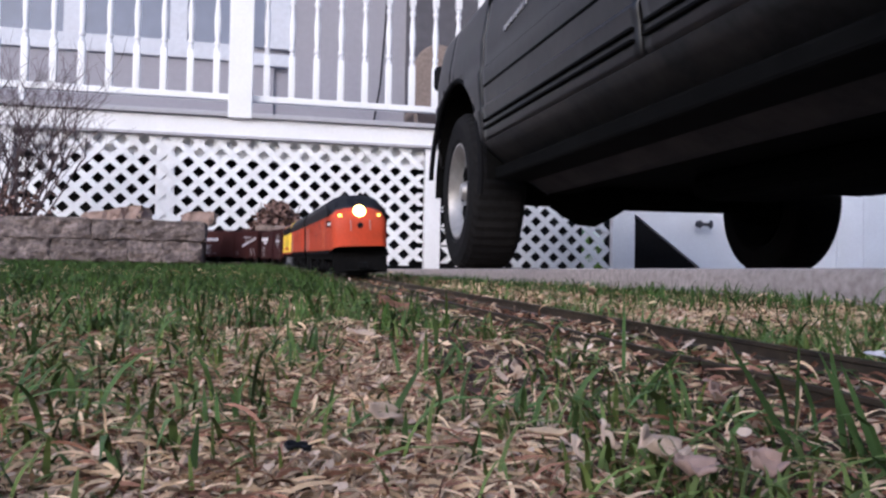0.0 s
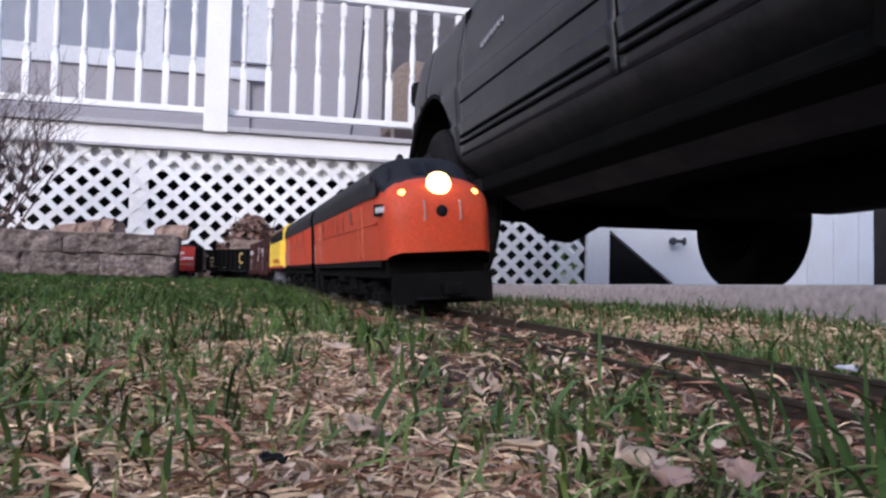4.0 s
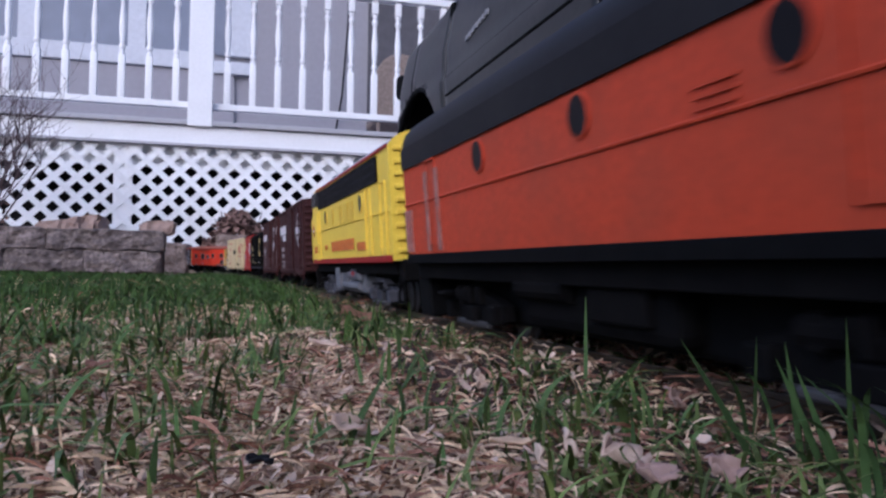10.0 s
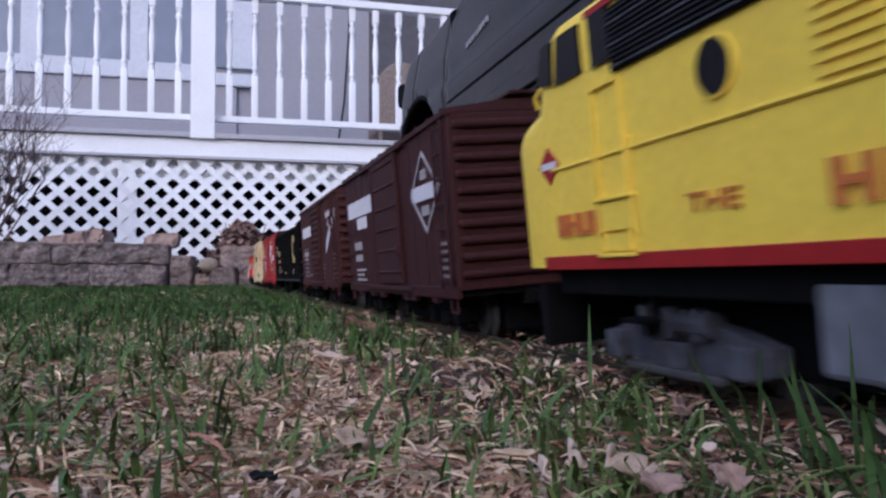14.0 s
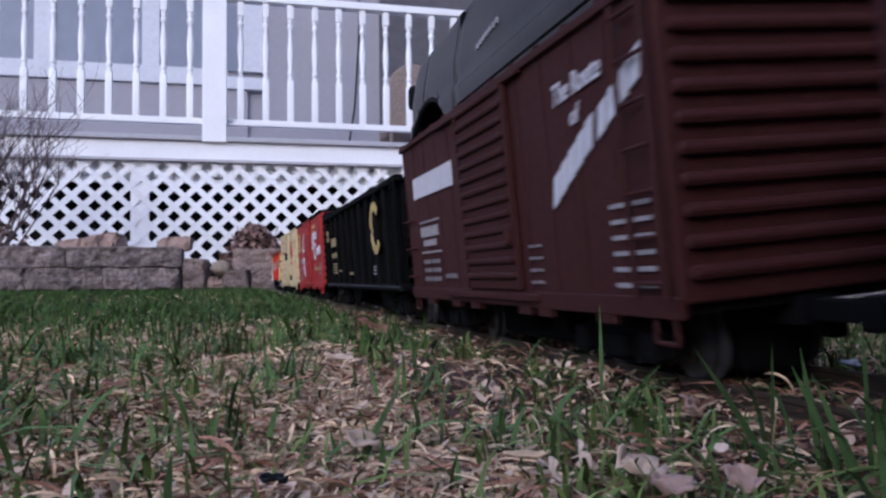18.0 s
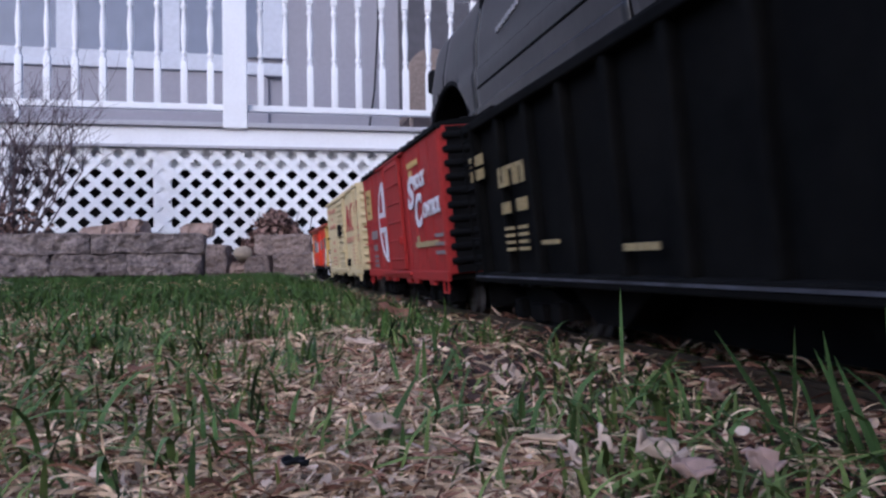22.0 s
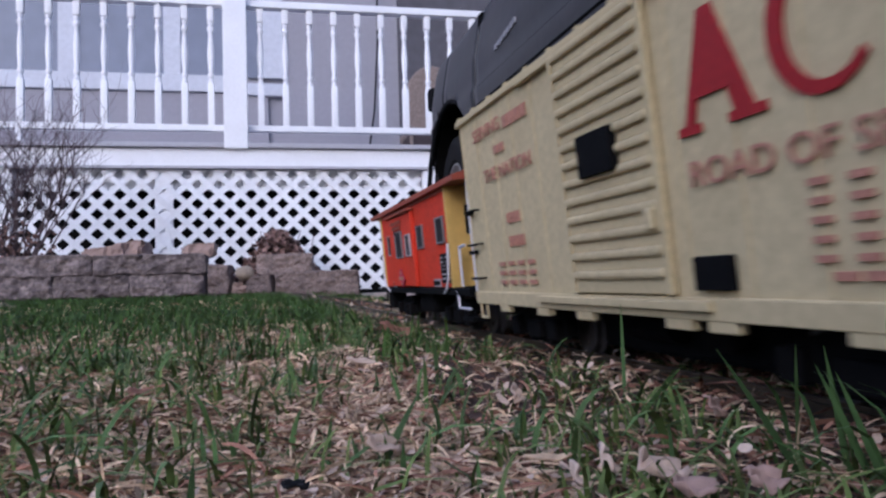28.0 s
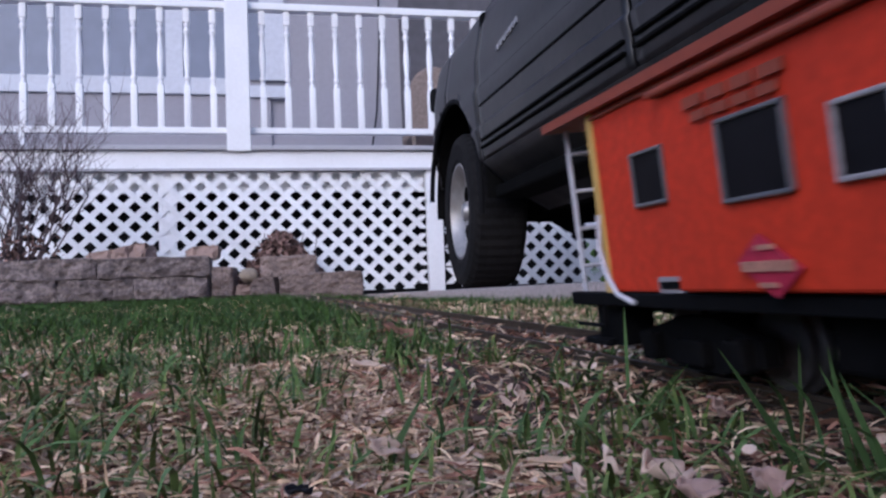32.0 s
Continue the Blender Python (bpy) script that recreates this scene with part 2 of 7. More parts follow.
    "plain_wall": material("dark_plain_wall", (0.05, 0.045, 0.045), 0.9, vary=0.2, scale=8),
    "twig": material("bare_twig", (0.085, 0.060, 0.062), 0.85, vary=0.25, scale=80),
    "bucket": material("tan_wicker", (0.22, 0.17, 0.14), 0.85, vary=0.25, scale=40),
}


# ---- mesh helpers ----
def box_bm(bm, x0, x1, y0, y1, z0, z1, bevel=0.0, mi=0):
    vs = [bm.verts.new((x, y, z)) for z in (z0, z1) for y in (y0, y1) for x in (x0, x1)]
    fs = [bm.faces.new([vs[i] for i in q]) for q in ((0, 2, 3, 1), (4, 5, 7, 6), (0, 1, 5, 4), (2, 6, 7, 3), (0, 4, 6, 2), (1, 3, 7, 5))]
    for f in fs:
        f.material_index = mi
    if bevel:
        es = {e for f in fs for e in f.edges}
        made = bmesh.ops.bevel(bm, geom=list(es), offset=bevel, segments=2, profile=0.5, affect="EDGES")
        for f in made["faces"]:
            f.material_index = mi
    return vs


def box(x0, x1, y0, y1, z0, z1, bevel=0.0):
    bm = bmesh.new()
    box_bm(bm, x0, x1, y0, y1, z0, z1, bevel)
    return bm


def rod_bm(bm, a, b, r, seg=8, r2=None):
    a, b = Vector(a), Vector(b)
    d = (b - a).normalized()
    s = d.orthogonal().normalized()
    t = d.cross(s)
    r2 = r if r2 is None else r2
    rings = []
    for p, q in ((a, r), (b, r2)):
        rings.append([bm.verts.new(p + (s * math.cos(2 * math.pi * i / seg) + t * math.sin(2 * math.pi * i / seg)) * q) for i in range(seg)])
    for i in range(seg):
        bm.faces.new((rings[0][i], rings[0][(i + 1) % seg], rings[1][(i + 1) % seg], rings[1][i]))
    bm.faces.new(rings[0][::-1])
    bm.faces.new(rings[1])


def rod(a, b, r, seg=8, r2=None):
    bm = bmesh.new()
    rod_bm(bm, a, b, r, seg, r2)
    return bm


def bent_rod(points, r, seg=6):
    bm = bmesh.new()
    for a, b in zip(points, points[1:]):
        rod_bm(bm, a, b, r, seg)
    return bm


def lathe(profile, seg=24, axis="y", caps=True):
    """profile: (radius, offset along the axis), open ends closed by radius 0."""
    bm = bmesh.new()
    rings = []
    for r, h in profile:
        ring = []
        for i in range(seg):
            a = 2 * math.pi * i / seg
            c, s = r * math.cos(a), r * math.sin(a)
            ring.append(bm.verts.new({"y": (c, h, s), "z": (c, s, h), "x": (h, c, s)}[axis]))
        rings.append(ring)
    for p, q in zip(rings, rings[1:]):
        for i in range(seg):
            bm.faces.new((p[i], p[(i + 1) % seg], q[(i + 1) % seg], q[i]))
    if caps:
        bm.faces.new(rings[0][::-1])
        bm.faces.new(rings[-1])
    return bm


def plate(points, y, thick):
    """A flat piece in the x-z plane at y, from outline points, with thickness."""
    bm = bmesh.new()
    lo = [bm.verts.new((x, y, z)) for x, z in points]
    hi = [bm.verts.new((x, y + thick, z)) for x, z in points]
    bm.faces.new(lo)
    bm.faces.new(hi[::-1])
    n = len(points)
    for i in range(n):
        bm.faces.new((lo[i], hi[i], hi[(i + 1) % n], lo[(i + 1) % n]))
    bmesh.ops.recalc_face_normals(bm, faces=bm.faces)
    return bm


def mesh_from(bm, name, mats, smooth=False):
    bmesh.ops.recalc_face_normals(bm, faces=bm.faces)
    me = bpy.data.meshes.new(name)
    bm.to_mesh(me)
    bm.free()
    for m in mats if isinstance(mats, (list, tuple)) else [mats]:
        me.materials.append(M[m])
    if smooth:
        me.polygons.foreach_set("use_smooth", [True] * len(me.polygons))
        me.set_sharp_from_angle(angle=radians(38))
    return me


def part(name, bm, mats, parent=None, label="", smooth=False):
    ob = new(name, mesh_from(bm, name, mats, smooth))
    if parent:
        ob.parent = parent
    if label:
        tagged(ob, label)
    return ob


def same(ob, m):
    """Another of a part, sharing its mesh, under the same parent."""
    made = new(ob.name.split(".")[0], ob.data)
    made.parent = ob.parent
    made.matrix_basis = m
    return made


def thing(name, label, category, m=None, group="", kind=""):
    ob = new(name)
    ob.empty_display_size = 0.05
    if m is not None:
        ob.matrix_basis = m
    return tagged(ob, label, category, group, kind)


def raw(name, verts, faces, mat, parent=None, smooth=False):
    me = bpy.data.meshes.new(name)
    me.from_pydata(verts, [], faces)
    me.materials.append(M[mat])
    if smooth:
        me.polygons.foreach_set("use_smooth", [True] * len(me.polygons))
    ob = new(name, me)
    if parent:
        ob.parent = parent
    return ob


# ---- plan: the track runs past the camera at ALONG; lat is across it, away from the camera ----
TURN = 0.2302
NX, NY = math.cos(TURN), math.sin(TURN)


def spot(lat, along, z=0.0):
    return Vector((NX * lat - NY * along, NY * lat + NX * along, z))


LINE = pose(0, 0, 0, 0, 0, math.degrees(TURN))  # local x = lat, y = along
SLAB = 0.062
RAIL = 0.015


def grade(along):
    """The lawn and the track climb gently away from the camera."""
    return 0.0155 * (min(max(along, -0.6), 4.4) - 0.35)

# ---- ground ----
def lawn_height(lat, along):
    """Lawn on its gentle grade, uneven, pressed flat along the track."""
    bumps = 0.006 * noise.noise((lat * 3.1, along * 3.1, 0.3)) + 0.0025 * noise.noise((lat * 11, along * 11, 1.7)) + 0.0015 * noise.noise((lat * 45, along * 45, 2.7))
    near_track = math.exp(-((lat - 0.208) / 0.06) ** 2)
    fall = min(1, max(0, (lat - 0.32) / 0.26))
    return grade(along) - fall * max(0, grade(along) - 0.012) + bumps * (1 - 0.9 * near_track) - 0.002 + 0.0095 * near_track


def ground_sheet():
    verts, faces = [], []
    xs = [-400, -60, -15] + [-5 + i * 0.05 for i in range(115)] + [3, 15, 60, 400]
    ys = [-400, -60, -12, -4] + [-1 + i * 0.05 for i in range(121)] + [8, 20, 80, 400]
    for y in ys:
        for x in xs:
            z = lawn_height(x, y) if -5 <= x <= 0.78 and -1 <= y <= 5 else grade(y) - 0.012
            verts.append((x, y, z))
    w = len(xs)
    for j in range(len(ys) - 1):
        for i in range(w - 1):
            a = j * w + i
            faces.append((a, a + 1, a + w + 1, a + w))
    ob = raw("ground", verts, faces, "soil", smooth=True)
    ob.matrix_basis = LINE
    tagged(ob, "dark soil strewn with shredded dry leaf litter", "ground", kind="structure")


def driveway():
    bm = bmesh.new()
    edge = []
    n = 90
    for i in range(n + 1):
        y = -3 + i * (7.6 / n)
        wob = 0.006 * noise.noise((y * 4, 0, 5)) + 0.003 * noise.noise((y * 19, 0, 9))
        edge.append((0.76 + wob, y))
    rows = []
    for lat, y in edge:
        rows.append([bm.verts.new(v) for v in ((lat + 0.006, y, -0.05), (lat, y, SLAB - 0.012), (lat + 0.004, y, SLAB - 0.003), (lat + 0.014, y, SLAB), (6.5, y, SLAB), (6.5, y, -0.05))])
    for a, b in zip(rows, rows[1:]):
        for i in range(5):
            bm.faces.new((a[i], a[i + 1], b[i + 1], b[i]))
    bm.faces.new(rows[0])
    bm.faces.new(rows[-1][::-1])
    ob = part("driveway", bm, "concrete", smooth=True)
    ob.matrix_basis = LINE
    tagged(ob, "worn grey-tan concrete driveway slab with a rough edge", "driveway", kind="structure")


def walkway():
    bm = bmesh.new()
    box_bm(bm, 0.590, 0.757, 3.92, 4.62, -0.02, 0.058, 0.008)
    ob = part("walkway", bm, "concrete")
    ob.matrix_basis = LINE
    tagged(ob, "short concrete walk slab between the driveway and the porch", "pavement", kind="structure")


ground_sheet()
driveway()
walkway()

# ---- porch: local x along its face, y away from the lawn ----
FACE = pose(0, 0, 0, 0, 0, 12.3)
D = 4.9
Z_DECK, Z_BAND, Z_FOOT, Z_RAIL = 0.965, 0.818, 0.085, 1.845


def lattice_panel(parent, u0, u1, z0, z1, y):
    """Two layers of diagonal laths, each a part, clipped to the panel; the falling laths lie in front."""
    pitch, half, t = 0.1225, 0.0250, 0.006
    rise, z_node, u_node = 0.929, 0.667, 0.12875
    for layer, way in ((0, -1), (1, 1)):
        reach = (z1 - z0) / rise + pitch
        k = math.floor((u0 - reach - u_node) / pitch)
        while u_node + k * pitch < u1 + reach:
            c = u_node + k * pitch + way * (z0 - z_node) / rise   # where the lath's centre line meets the foot
            k += 1
            za, zb = z0, z1
            if way > 0:
                za = max(z0, z0 + (u0 + half - c) * rise)
                zb = min(z1, z0 + (u1 - half - c) * rise)
            else:
                za = max(z0, z0 + (c - u1 + half) * rise)
                zb = min(z1, z0 + (c - u0 - half) * rise)
            if zb - za > 0.02:
                ua, ub = c + way * (za - z0) / rise, c + way * (zb - z0) / rise
                pts = [(ua - half, za), (ua + half, za), (ub + half, zb), (ub - half, zb)]
                part("lath", plate(pts, y + layer * t, t * 0.98), "lattice", parent)


def spindle_bm():
    """Turned porch spindle: square ends, slim turned middle with beads."""
    bm = lathe([(0.014, 0.26), (0.018, 0.275), (0.012, 0.29), (0.019, 0.305), (0.019, 0.315), (0.0125, 0.33), (0.018, 0.40), (0.0195, 0.46),
                (0.014, 0.53), (0.012, 0.575), (0.019, 0.585), (0.019, 0.60), (0.0125, 0.615), (0.018, 0.632), (0.014, 0.645)], 12, "z")
    box_bm(bm, -0.019, 0.019, -0.019, 0.019, -0.012, 0.262, 0.002)
    box_bm(bm, -0.019, 0.019, -0.019, 0.019, 0.643, 0.74, 0.002)
    return bm


def porch():
    p = thing("porch", "white painted porch with grey deck edge, spindle railing and diagonal lattice skirt", "porch", FACE, kind="structure")
    part("deck_boards", box(-4.2, 2.45, D - 0.03, D + 2.2, Z_DECK - 0.028, Z_DECK, 0.003), "deck", p, "weathered grey deck edge")
    part("fascia", box(-4.2, 2.44, D + 0.0, D + 0.035, Z_BAND + 0.002, Z_DECK - 0.032, 0.003), "white", p)
    part("fascia_lip", box(-4.2, 2.44, D - 0.012, D - 0.001, Z_BAND - 0.004, Z_BAND + 0.012, 0.002), "deck", p, "thin shadowed drip edge")
    part("rim_joist", box(-4.2, 2.44, D + 0.075, D + 0.11, Z_BAND - 0.120, Z_DECK - 0.034, 0.002), "white", p)
    lattice_panel(p, -1.35, 0.995, Z_FOOT, Z_BAND - 0.006, D + 0.02)
    lattice_panel(p, 1.09, 2.24, Z_FOOT, Z_BAND - 0.006, D + 0.02)
    part("lattice_batten", box(-0.60, -0.50, D + 0.036, D + 0.05, Z_FOOT, Z_BAND), "white", p)
    part("corner_board", box(0.988, 1.088, D + 0.005, D + 0.06, Z_FOOT - 0.03, Z_BAND - 0.002, 0.003), "white", p)
    part("corner_board", box(2.245, 2.40, D + 0.005, D + 0.06, Z_FOOT - 0.03, Z_BAND - 0.002, 0.003), "white", p)
    part("corner_board", box(-1.47, -1.355, D + 0.005, D + 0.06, Z_FOOT - 0.03, Z_BAND - 0.002, 0.003), "white", p)
    # near-black sheet stands in for the shade under the deck
    part("crawl_shade_sheet", box(-4.2, 2.4, D + 0.9, D + 0.95, 0, Z_DECK - 0.04), "dark", p, "near-black sheet in place of the shade behind the lattice")
    # railing
    part("top_rail", box(-4.2, 2.4, D + 0.015, D + 0.085, Z_RAIL - 0.045, Z_RAIL, 0.006), "white", p)
    part("bottom_rail", box(-4.2, -0.206, D + 0.028, D + 0.072, 1.045, 1.082, 0.004), "white", p)
    part("bottom_rail", box(-0.064, 2.4, D + 0.028, D + 0.072, 1.045, 1.082, 0.004), "white", p)
    part("post", box(-0.204, -0.066, D - 0.034, D + 0.10, Z_DECK - 0.035, 2.9, 0.004), "white", p)
    first = part("spindle", spindle_bm(), "white", p, smooth=True)
    spots = [-0.277 - 0.1492 * i for i in range(20)] + [0.0136 + 0.1476 * i for i in range(16)]
    for i, u in enumerate(spots):
        m = pose(u, D + 0.05, 1.07)
        if i == 0:
            first.matrix_basis = m
        else:
            same(first, m)
    part("rail_foot", box(-1.345, -1.315, D + 0.03, D + 0.07, Z_DECK - 0.01, 1.05, 0.003), "white", p)
    return p


def stairs():
    p = thing("porch_stairs", "white painted wooden porch stairs seen from the side, dark below", "stairs", FACE, kind="structure")
    for y in (D + 0.05, D + 0.9):
        part("stringer", plate([(2.42, 0.56), (2.42, 0.46), (2.99, 0.045), (3.40, 0.045), (3.40, 0.20), (2.95, 0.56)], y, 0.04), "white", p)
    for i in range(3):
        part("tread", box(2.50 + i * 0.29, 2.82 + i * 0.29, D + 0.02, D + 1.0, 0.75 - i * 0.19, 0.785 - i * 0.19, 0.004), "white", p)
    # near-black board in place of the shade below the treads
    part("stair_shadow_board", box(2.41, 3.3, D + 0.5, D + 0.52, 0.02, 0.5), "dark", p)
    part("tap", lathe([(0.0, 0), (0.02, 0.005), (0.028, 0.03), (0.012, 0.05), (0.012, 0.10), (0.03, 0.11), (0.0, 0.12)], 12, "x"), "truckgrey", p).matrix_basis = pose(2.84, D + 0.0, 0.40)


def house_wall():
    y = D + 1.80
    p = thing("wall_house", "grey sided house wall with white window frames behind the porch", "wall", FACE, kind="structure")
    part("siding", box(-7, 4.6, y + 0.06, y + 0.2, 0.9, 4.2), "siding", p)
    tops = 3.4
    # white uprights, greyed in colour for the porch's shade
    for a, b in ((-2.6, -2.45), (-1.525, -1.375), (-0.740, -0.606), (0.0, 0.20)):
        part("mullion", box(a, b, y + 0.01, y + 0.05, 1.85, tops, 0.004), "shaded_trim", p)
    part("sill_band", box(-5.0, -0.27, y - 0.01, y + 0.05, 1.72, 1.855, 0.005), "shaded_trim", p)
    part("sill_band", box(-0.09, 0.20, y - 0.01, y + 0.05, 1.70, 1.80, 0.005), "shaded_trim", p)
    for a, b in ((-2.45, -1.525), (-1.375, -0.740), (-0.606, -0.27), (-0.09, 0.0)):
        part("window_pane", box(a, b, y + 0.03, y + 0.036, 1.855, tops), "window", p)
    for a in (-2.1, -1.37, -0.65):
        part("wall_panel", box(a, a + 0.726, y + 0.02, y + 0.045, 0.95, 1.715, 0.001), "siding", p)
    part("cable", bent_rod([(1.0, y, 3.2), (0.99, y, 2.2), (0.95, y, 1.6), (0.88, y, 1.15)], 0.008), "dark", p)
    # flat dark panel; the recess's shade is put into its colour
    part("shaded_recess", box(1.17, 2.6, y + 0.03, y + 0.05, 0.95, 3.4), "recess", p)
    return p


def wicker_chair():
    p = thing("wicker_chair", "tan rounded wicker chair seen from behind on the porch", "chair", FACE @ pose(1.305, D + 1.1, Z_DECK))
    pts = [(-0.17, 0.30)] + [(-0.19 * math.cos(math.pi * j / 12), 0.60 + 0.21 * math.sin(math.pi * j / 12)) for j in range(13)] + [(0.17, 0.30)]
    part("back", plate(pts, 0, 0.03), "bucket", p)
    part("rim", bent_rod([(x, 0.015, z) for x, z in pts], 0.016), "bucket", p)
    part("seat", box(-0.20, 0.20, 0.0, 0.42, 0.28, 0.36, 0.03), "bucket", p)
    for x in (-0.17, 0.17):
        for y in (0.03, 0.38):
            part("leg", rod((x, y, 0), (x, y, 0.29), 0.016, 10), "bucket", p)


def siding_right():
    p = thing("garage_wall", "white board wall beside the driveway", "wall", FACE, kind="structure")
    for i in range(16):
        part("board", box(3.2 + i * 0.245, 3.44 + i * 0.245, D + 0.62, D + 0.65, 0.05, 2.6, 0.003), "white", p)
    part("skirt", box(2.9, 7, D + 0.66, D + 0.75, 0.03, 2.6), "white", p)


porch()
stairs()
house_wall()
wicker_chair()
siding_right()


# ---- unseen surroundings, added: distant hedge and light-blocking walls ----
def tree_line():
    p = thing("hedge_behind", "distant dark hedge closing the garden", "hedge", kind="backdrop")
    rng = random.Random(4)
    verts, faces = [], []
    for i in range(2600):
        a = rng.uniform(0, 2 * math.pi)
        r = rng.uniform(24, 30)
        c = Vector((r * math.cos(a), r * math.sin(a), rng.uniform(0, 2.6 + 1.2 * math.sin(a * 7))))
        s = rng.uniform(0.3, 0.8)
        n0 = len(verts)
        for k in range(4):
            verts.append(c + Vector((rng.uniform(-s, s), rng.uniform(-s, s), rng.uniform(-s, s))))
        faces += [(n0, n0 + 1, n0 + 2), (n0, n0 + 2, n0 + 3), (n0 + 1, n0 + 2, n0 + 3), (n0, n0 + 1, n0 + 3)]
    ob = raw("foliage", verts, faces, "green2", p)
    ob["kind"] = "stuff"


def light_blocking_walls():
    """Unseen plain dark walls added to block light: behind the camera, with a low gap for the track, and beyond the
    driveway.
    """
    p = thing("blocking_wall_behind", "unseen plain dark wall added to block light, with a low gap for the track", "wall", LINE, kind="structure")
    part("blocking_run", box(-3.2, -0.55, -1.05, -0.90, -0.05, 0.42, 0.01), "plain_wall", p)
    part("blocking_pier", box(-0.55, 0.06, -1.05, -0.90, -0.05, 0.95, 0.01), "plain_wall", p)
    part("blocking_run", box(0.36, 4.6, -1.05, -0.90, -0.05, 1.5, 0.01), "plain_wall", p)
    w = part("blocking_wall_side", box(3.4, 3.6, -0.7, 3.6, -0.05, 3.0), "plain_wall")
    w.matrix_basis = LINE
    tagged(w, "unseen plain dark wall added beyond the driveway to block low light", "wall", kind="structure")


tree_line()
light_blocking_walls()


# ---- parked utility vehicle on the driveway; local x = lat, y = along (front far away), z up ----
def vehicle():
    v = thing("parked_vehicle", "dark charcoal utility vehicle parked on the concrete driveway", "car", LINE)
    side = 0.855
    axle_f, axle_r, wr = 3.36, 0.50, 0.335
    zc = SLAB + wr
    y0, y1 = -0.55, 4.02

    def lat_at(y, z):
        prof = [(0.36, 0.27), (0.395, 0.205), (0.43, 0.150), (0.47, 0.092), (0.51, 0.042), (0.545, 0.008), (0.555, 0.0), (0.62, -0.004), (0.66, -0.012), (0.672, -0.004), (0.73, -0.010), (0.80, -0.016),
                (0.83, -0.006), (0.92, -0.006), (0.99, 0.006), (1.06, 0.018), (1.10, 0.03), (1.16, 0.05), (1.76, 0.22)]
        x = np.interp(z, [q[0] for q in prof], [q[1] for q in prof])
        if y > 3.55:
            x += 0.55 * ((y - 3.55) / 0.47) ** 2.6 * 0.55
        if y < -0.2:
            x += 0.25 * ((-0.2 - y) / 0.35) ** 2.2
        return side + x

    def hood(y):
        return 1.76 if y < 1.75 else 1.76 - (y - 1.75) * 0.95 if y < 2.42 else 1.12 - 0.07 * ((y - 2.42) / 1.6) ** 2 - (0.12 * ((y - 3.7) / 0.32) ** 2 if y > 3.7 else 0)

    def panel(ya, yb, za, top, name, mat="car_paint"):
        """Side skin between two seams, with the wheel openings cut out."""
        bm = bmesh.new()
        n = max(4, int((yb - ya) / 0.035))
        zs = [0.36, 0.375, 0.395, 0.43, 0.47, 0.51, 0.545, 0.556, 0.59, 0.62, 0.645, 0.66, 0.672, 0.70, 0.73, 0.765, 0.80, 0.83, 0.87, 0.92, 0.955, 0.99, 1.02, 1.05, 1.08, 1.12, 1.16, 1.3, 1.5, 1.76]
        grid = []
        for i in range(n + 1):
            y = ya + (yb - ya) * i / n
            col = []
            for z in zs:
                if z < za:
                    col.append(None)
                    continue
                zz = min(z, hood(y), top)
                yy = y
                for ax in (axle_f, axle_r):
                    dy, dz = yy - ax, zz - (zc + 0.02)
                    r = math.hypot(dy, dz * 0.93)
                    if 0.36 < r < 0.425:
                        f = 0.425 / r
                        yy, zz = ax + dy * f, zc + 0.02 + dz * f
                col.append((yy, zz))
            grid.append(col)
        made = {}

        def vert(i, j):
            if (i, j) not in made:
                yy, zz = grid[i][j]
                made[i, j] = bm.verts.new((lat_at(yy, zz), yy, zz))
            return made[i, j]

        for i in range(n):
            for j in range(len(zs) - 1):
                q = [(i, j), (i + 1, j), (i + 1, j + 1), (i, j + 1)]
                if any(grid[a][b] is None for a, b in q):
                    continue
                cy = sum(grid[a][b][0] for a, b in q) / 4
                cz = sum(grid[a][b][1] for a, b in q) / 4
                if any(math.hypot(cy - ax, (cz - zc - 0.02) * 0.93) < 0.41 for ax in (axle_f, axle_r)):
                    continue
                bm.faces.new([vert(a, b) for a, b in q])
        bmesh.ops.remove_doubles(bm, verts=bm.verts, dist=0.0008)
        loose = [w for w in bm.verts if not w.link_faces]
        bmesh.ops.delete(bm, geom=loose, context="VERTS")
        ob = part(name, bm, mat, v, "black lower sill" if mat == "car_trim" else "", smooth=True)
        so = ob.modifiers.new("thick", "SOLIDIFY")
        so.thickness, so.offset = 0.012, 0
        return ob

    panel(2.910, 3.40, 0.36, 1.2, "front_fender")
    panel(3.40, y1, 0.545, 1.2, "fender_nose")
    panel(1.658, 2.886, 0.545, 1.12, "front_door")
    panel(0.955, 1.636, 0.545, 1.12, "rear_door")
    panel(y0, 0.930, 0.36, 1.12, "rear_quarter")
    panel(0.90, 2.94, 0.36, 0.545, "rocker_panel", "sill_paint")
    # dark seams set back behind the gaps
    for y in (2.899, 1.649, 0.944):
        part("door_seam", box(side + 0.012, side + 0.03, y - 0.025, y + 0.025, 0.54, 1.10), "under", v)
    part("rub_strip", box(side - 0.012, side + 0.01, 1.68, 2.87, 0.636, 0.668, 0.006), "car_trim", v)
    part("rub_strip", box(side - 0.012, side + 0.01, 0.97, 1.63, 0.636, 0.668, 0.006), "car_trim", v)
    # creases drawn as raised near-black strips, their shade put into the colour
    for z in (0.578, 0.606, 0.735, 0.80):
        part("body_crease", box(side - 0.020, side - 0.002, 1.68, 2.87, z, z + 0.010, 0.003), "under", v)
        part("body_crease", box(side - 0.020, side - 0.002, 0.97, 1.63, z, z + 0.010, 0.003), "under", v)
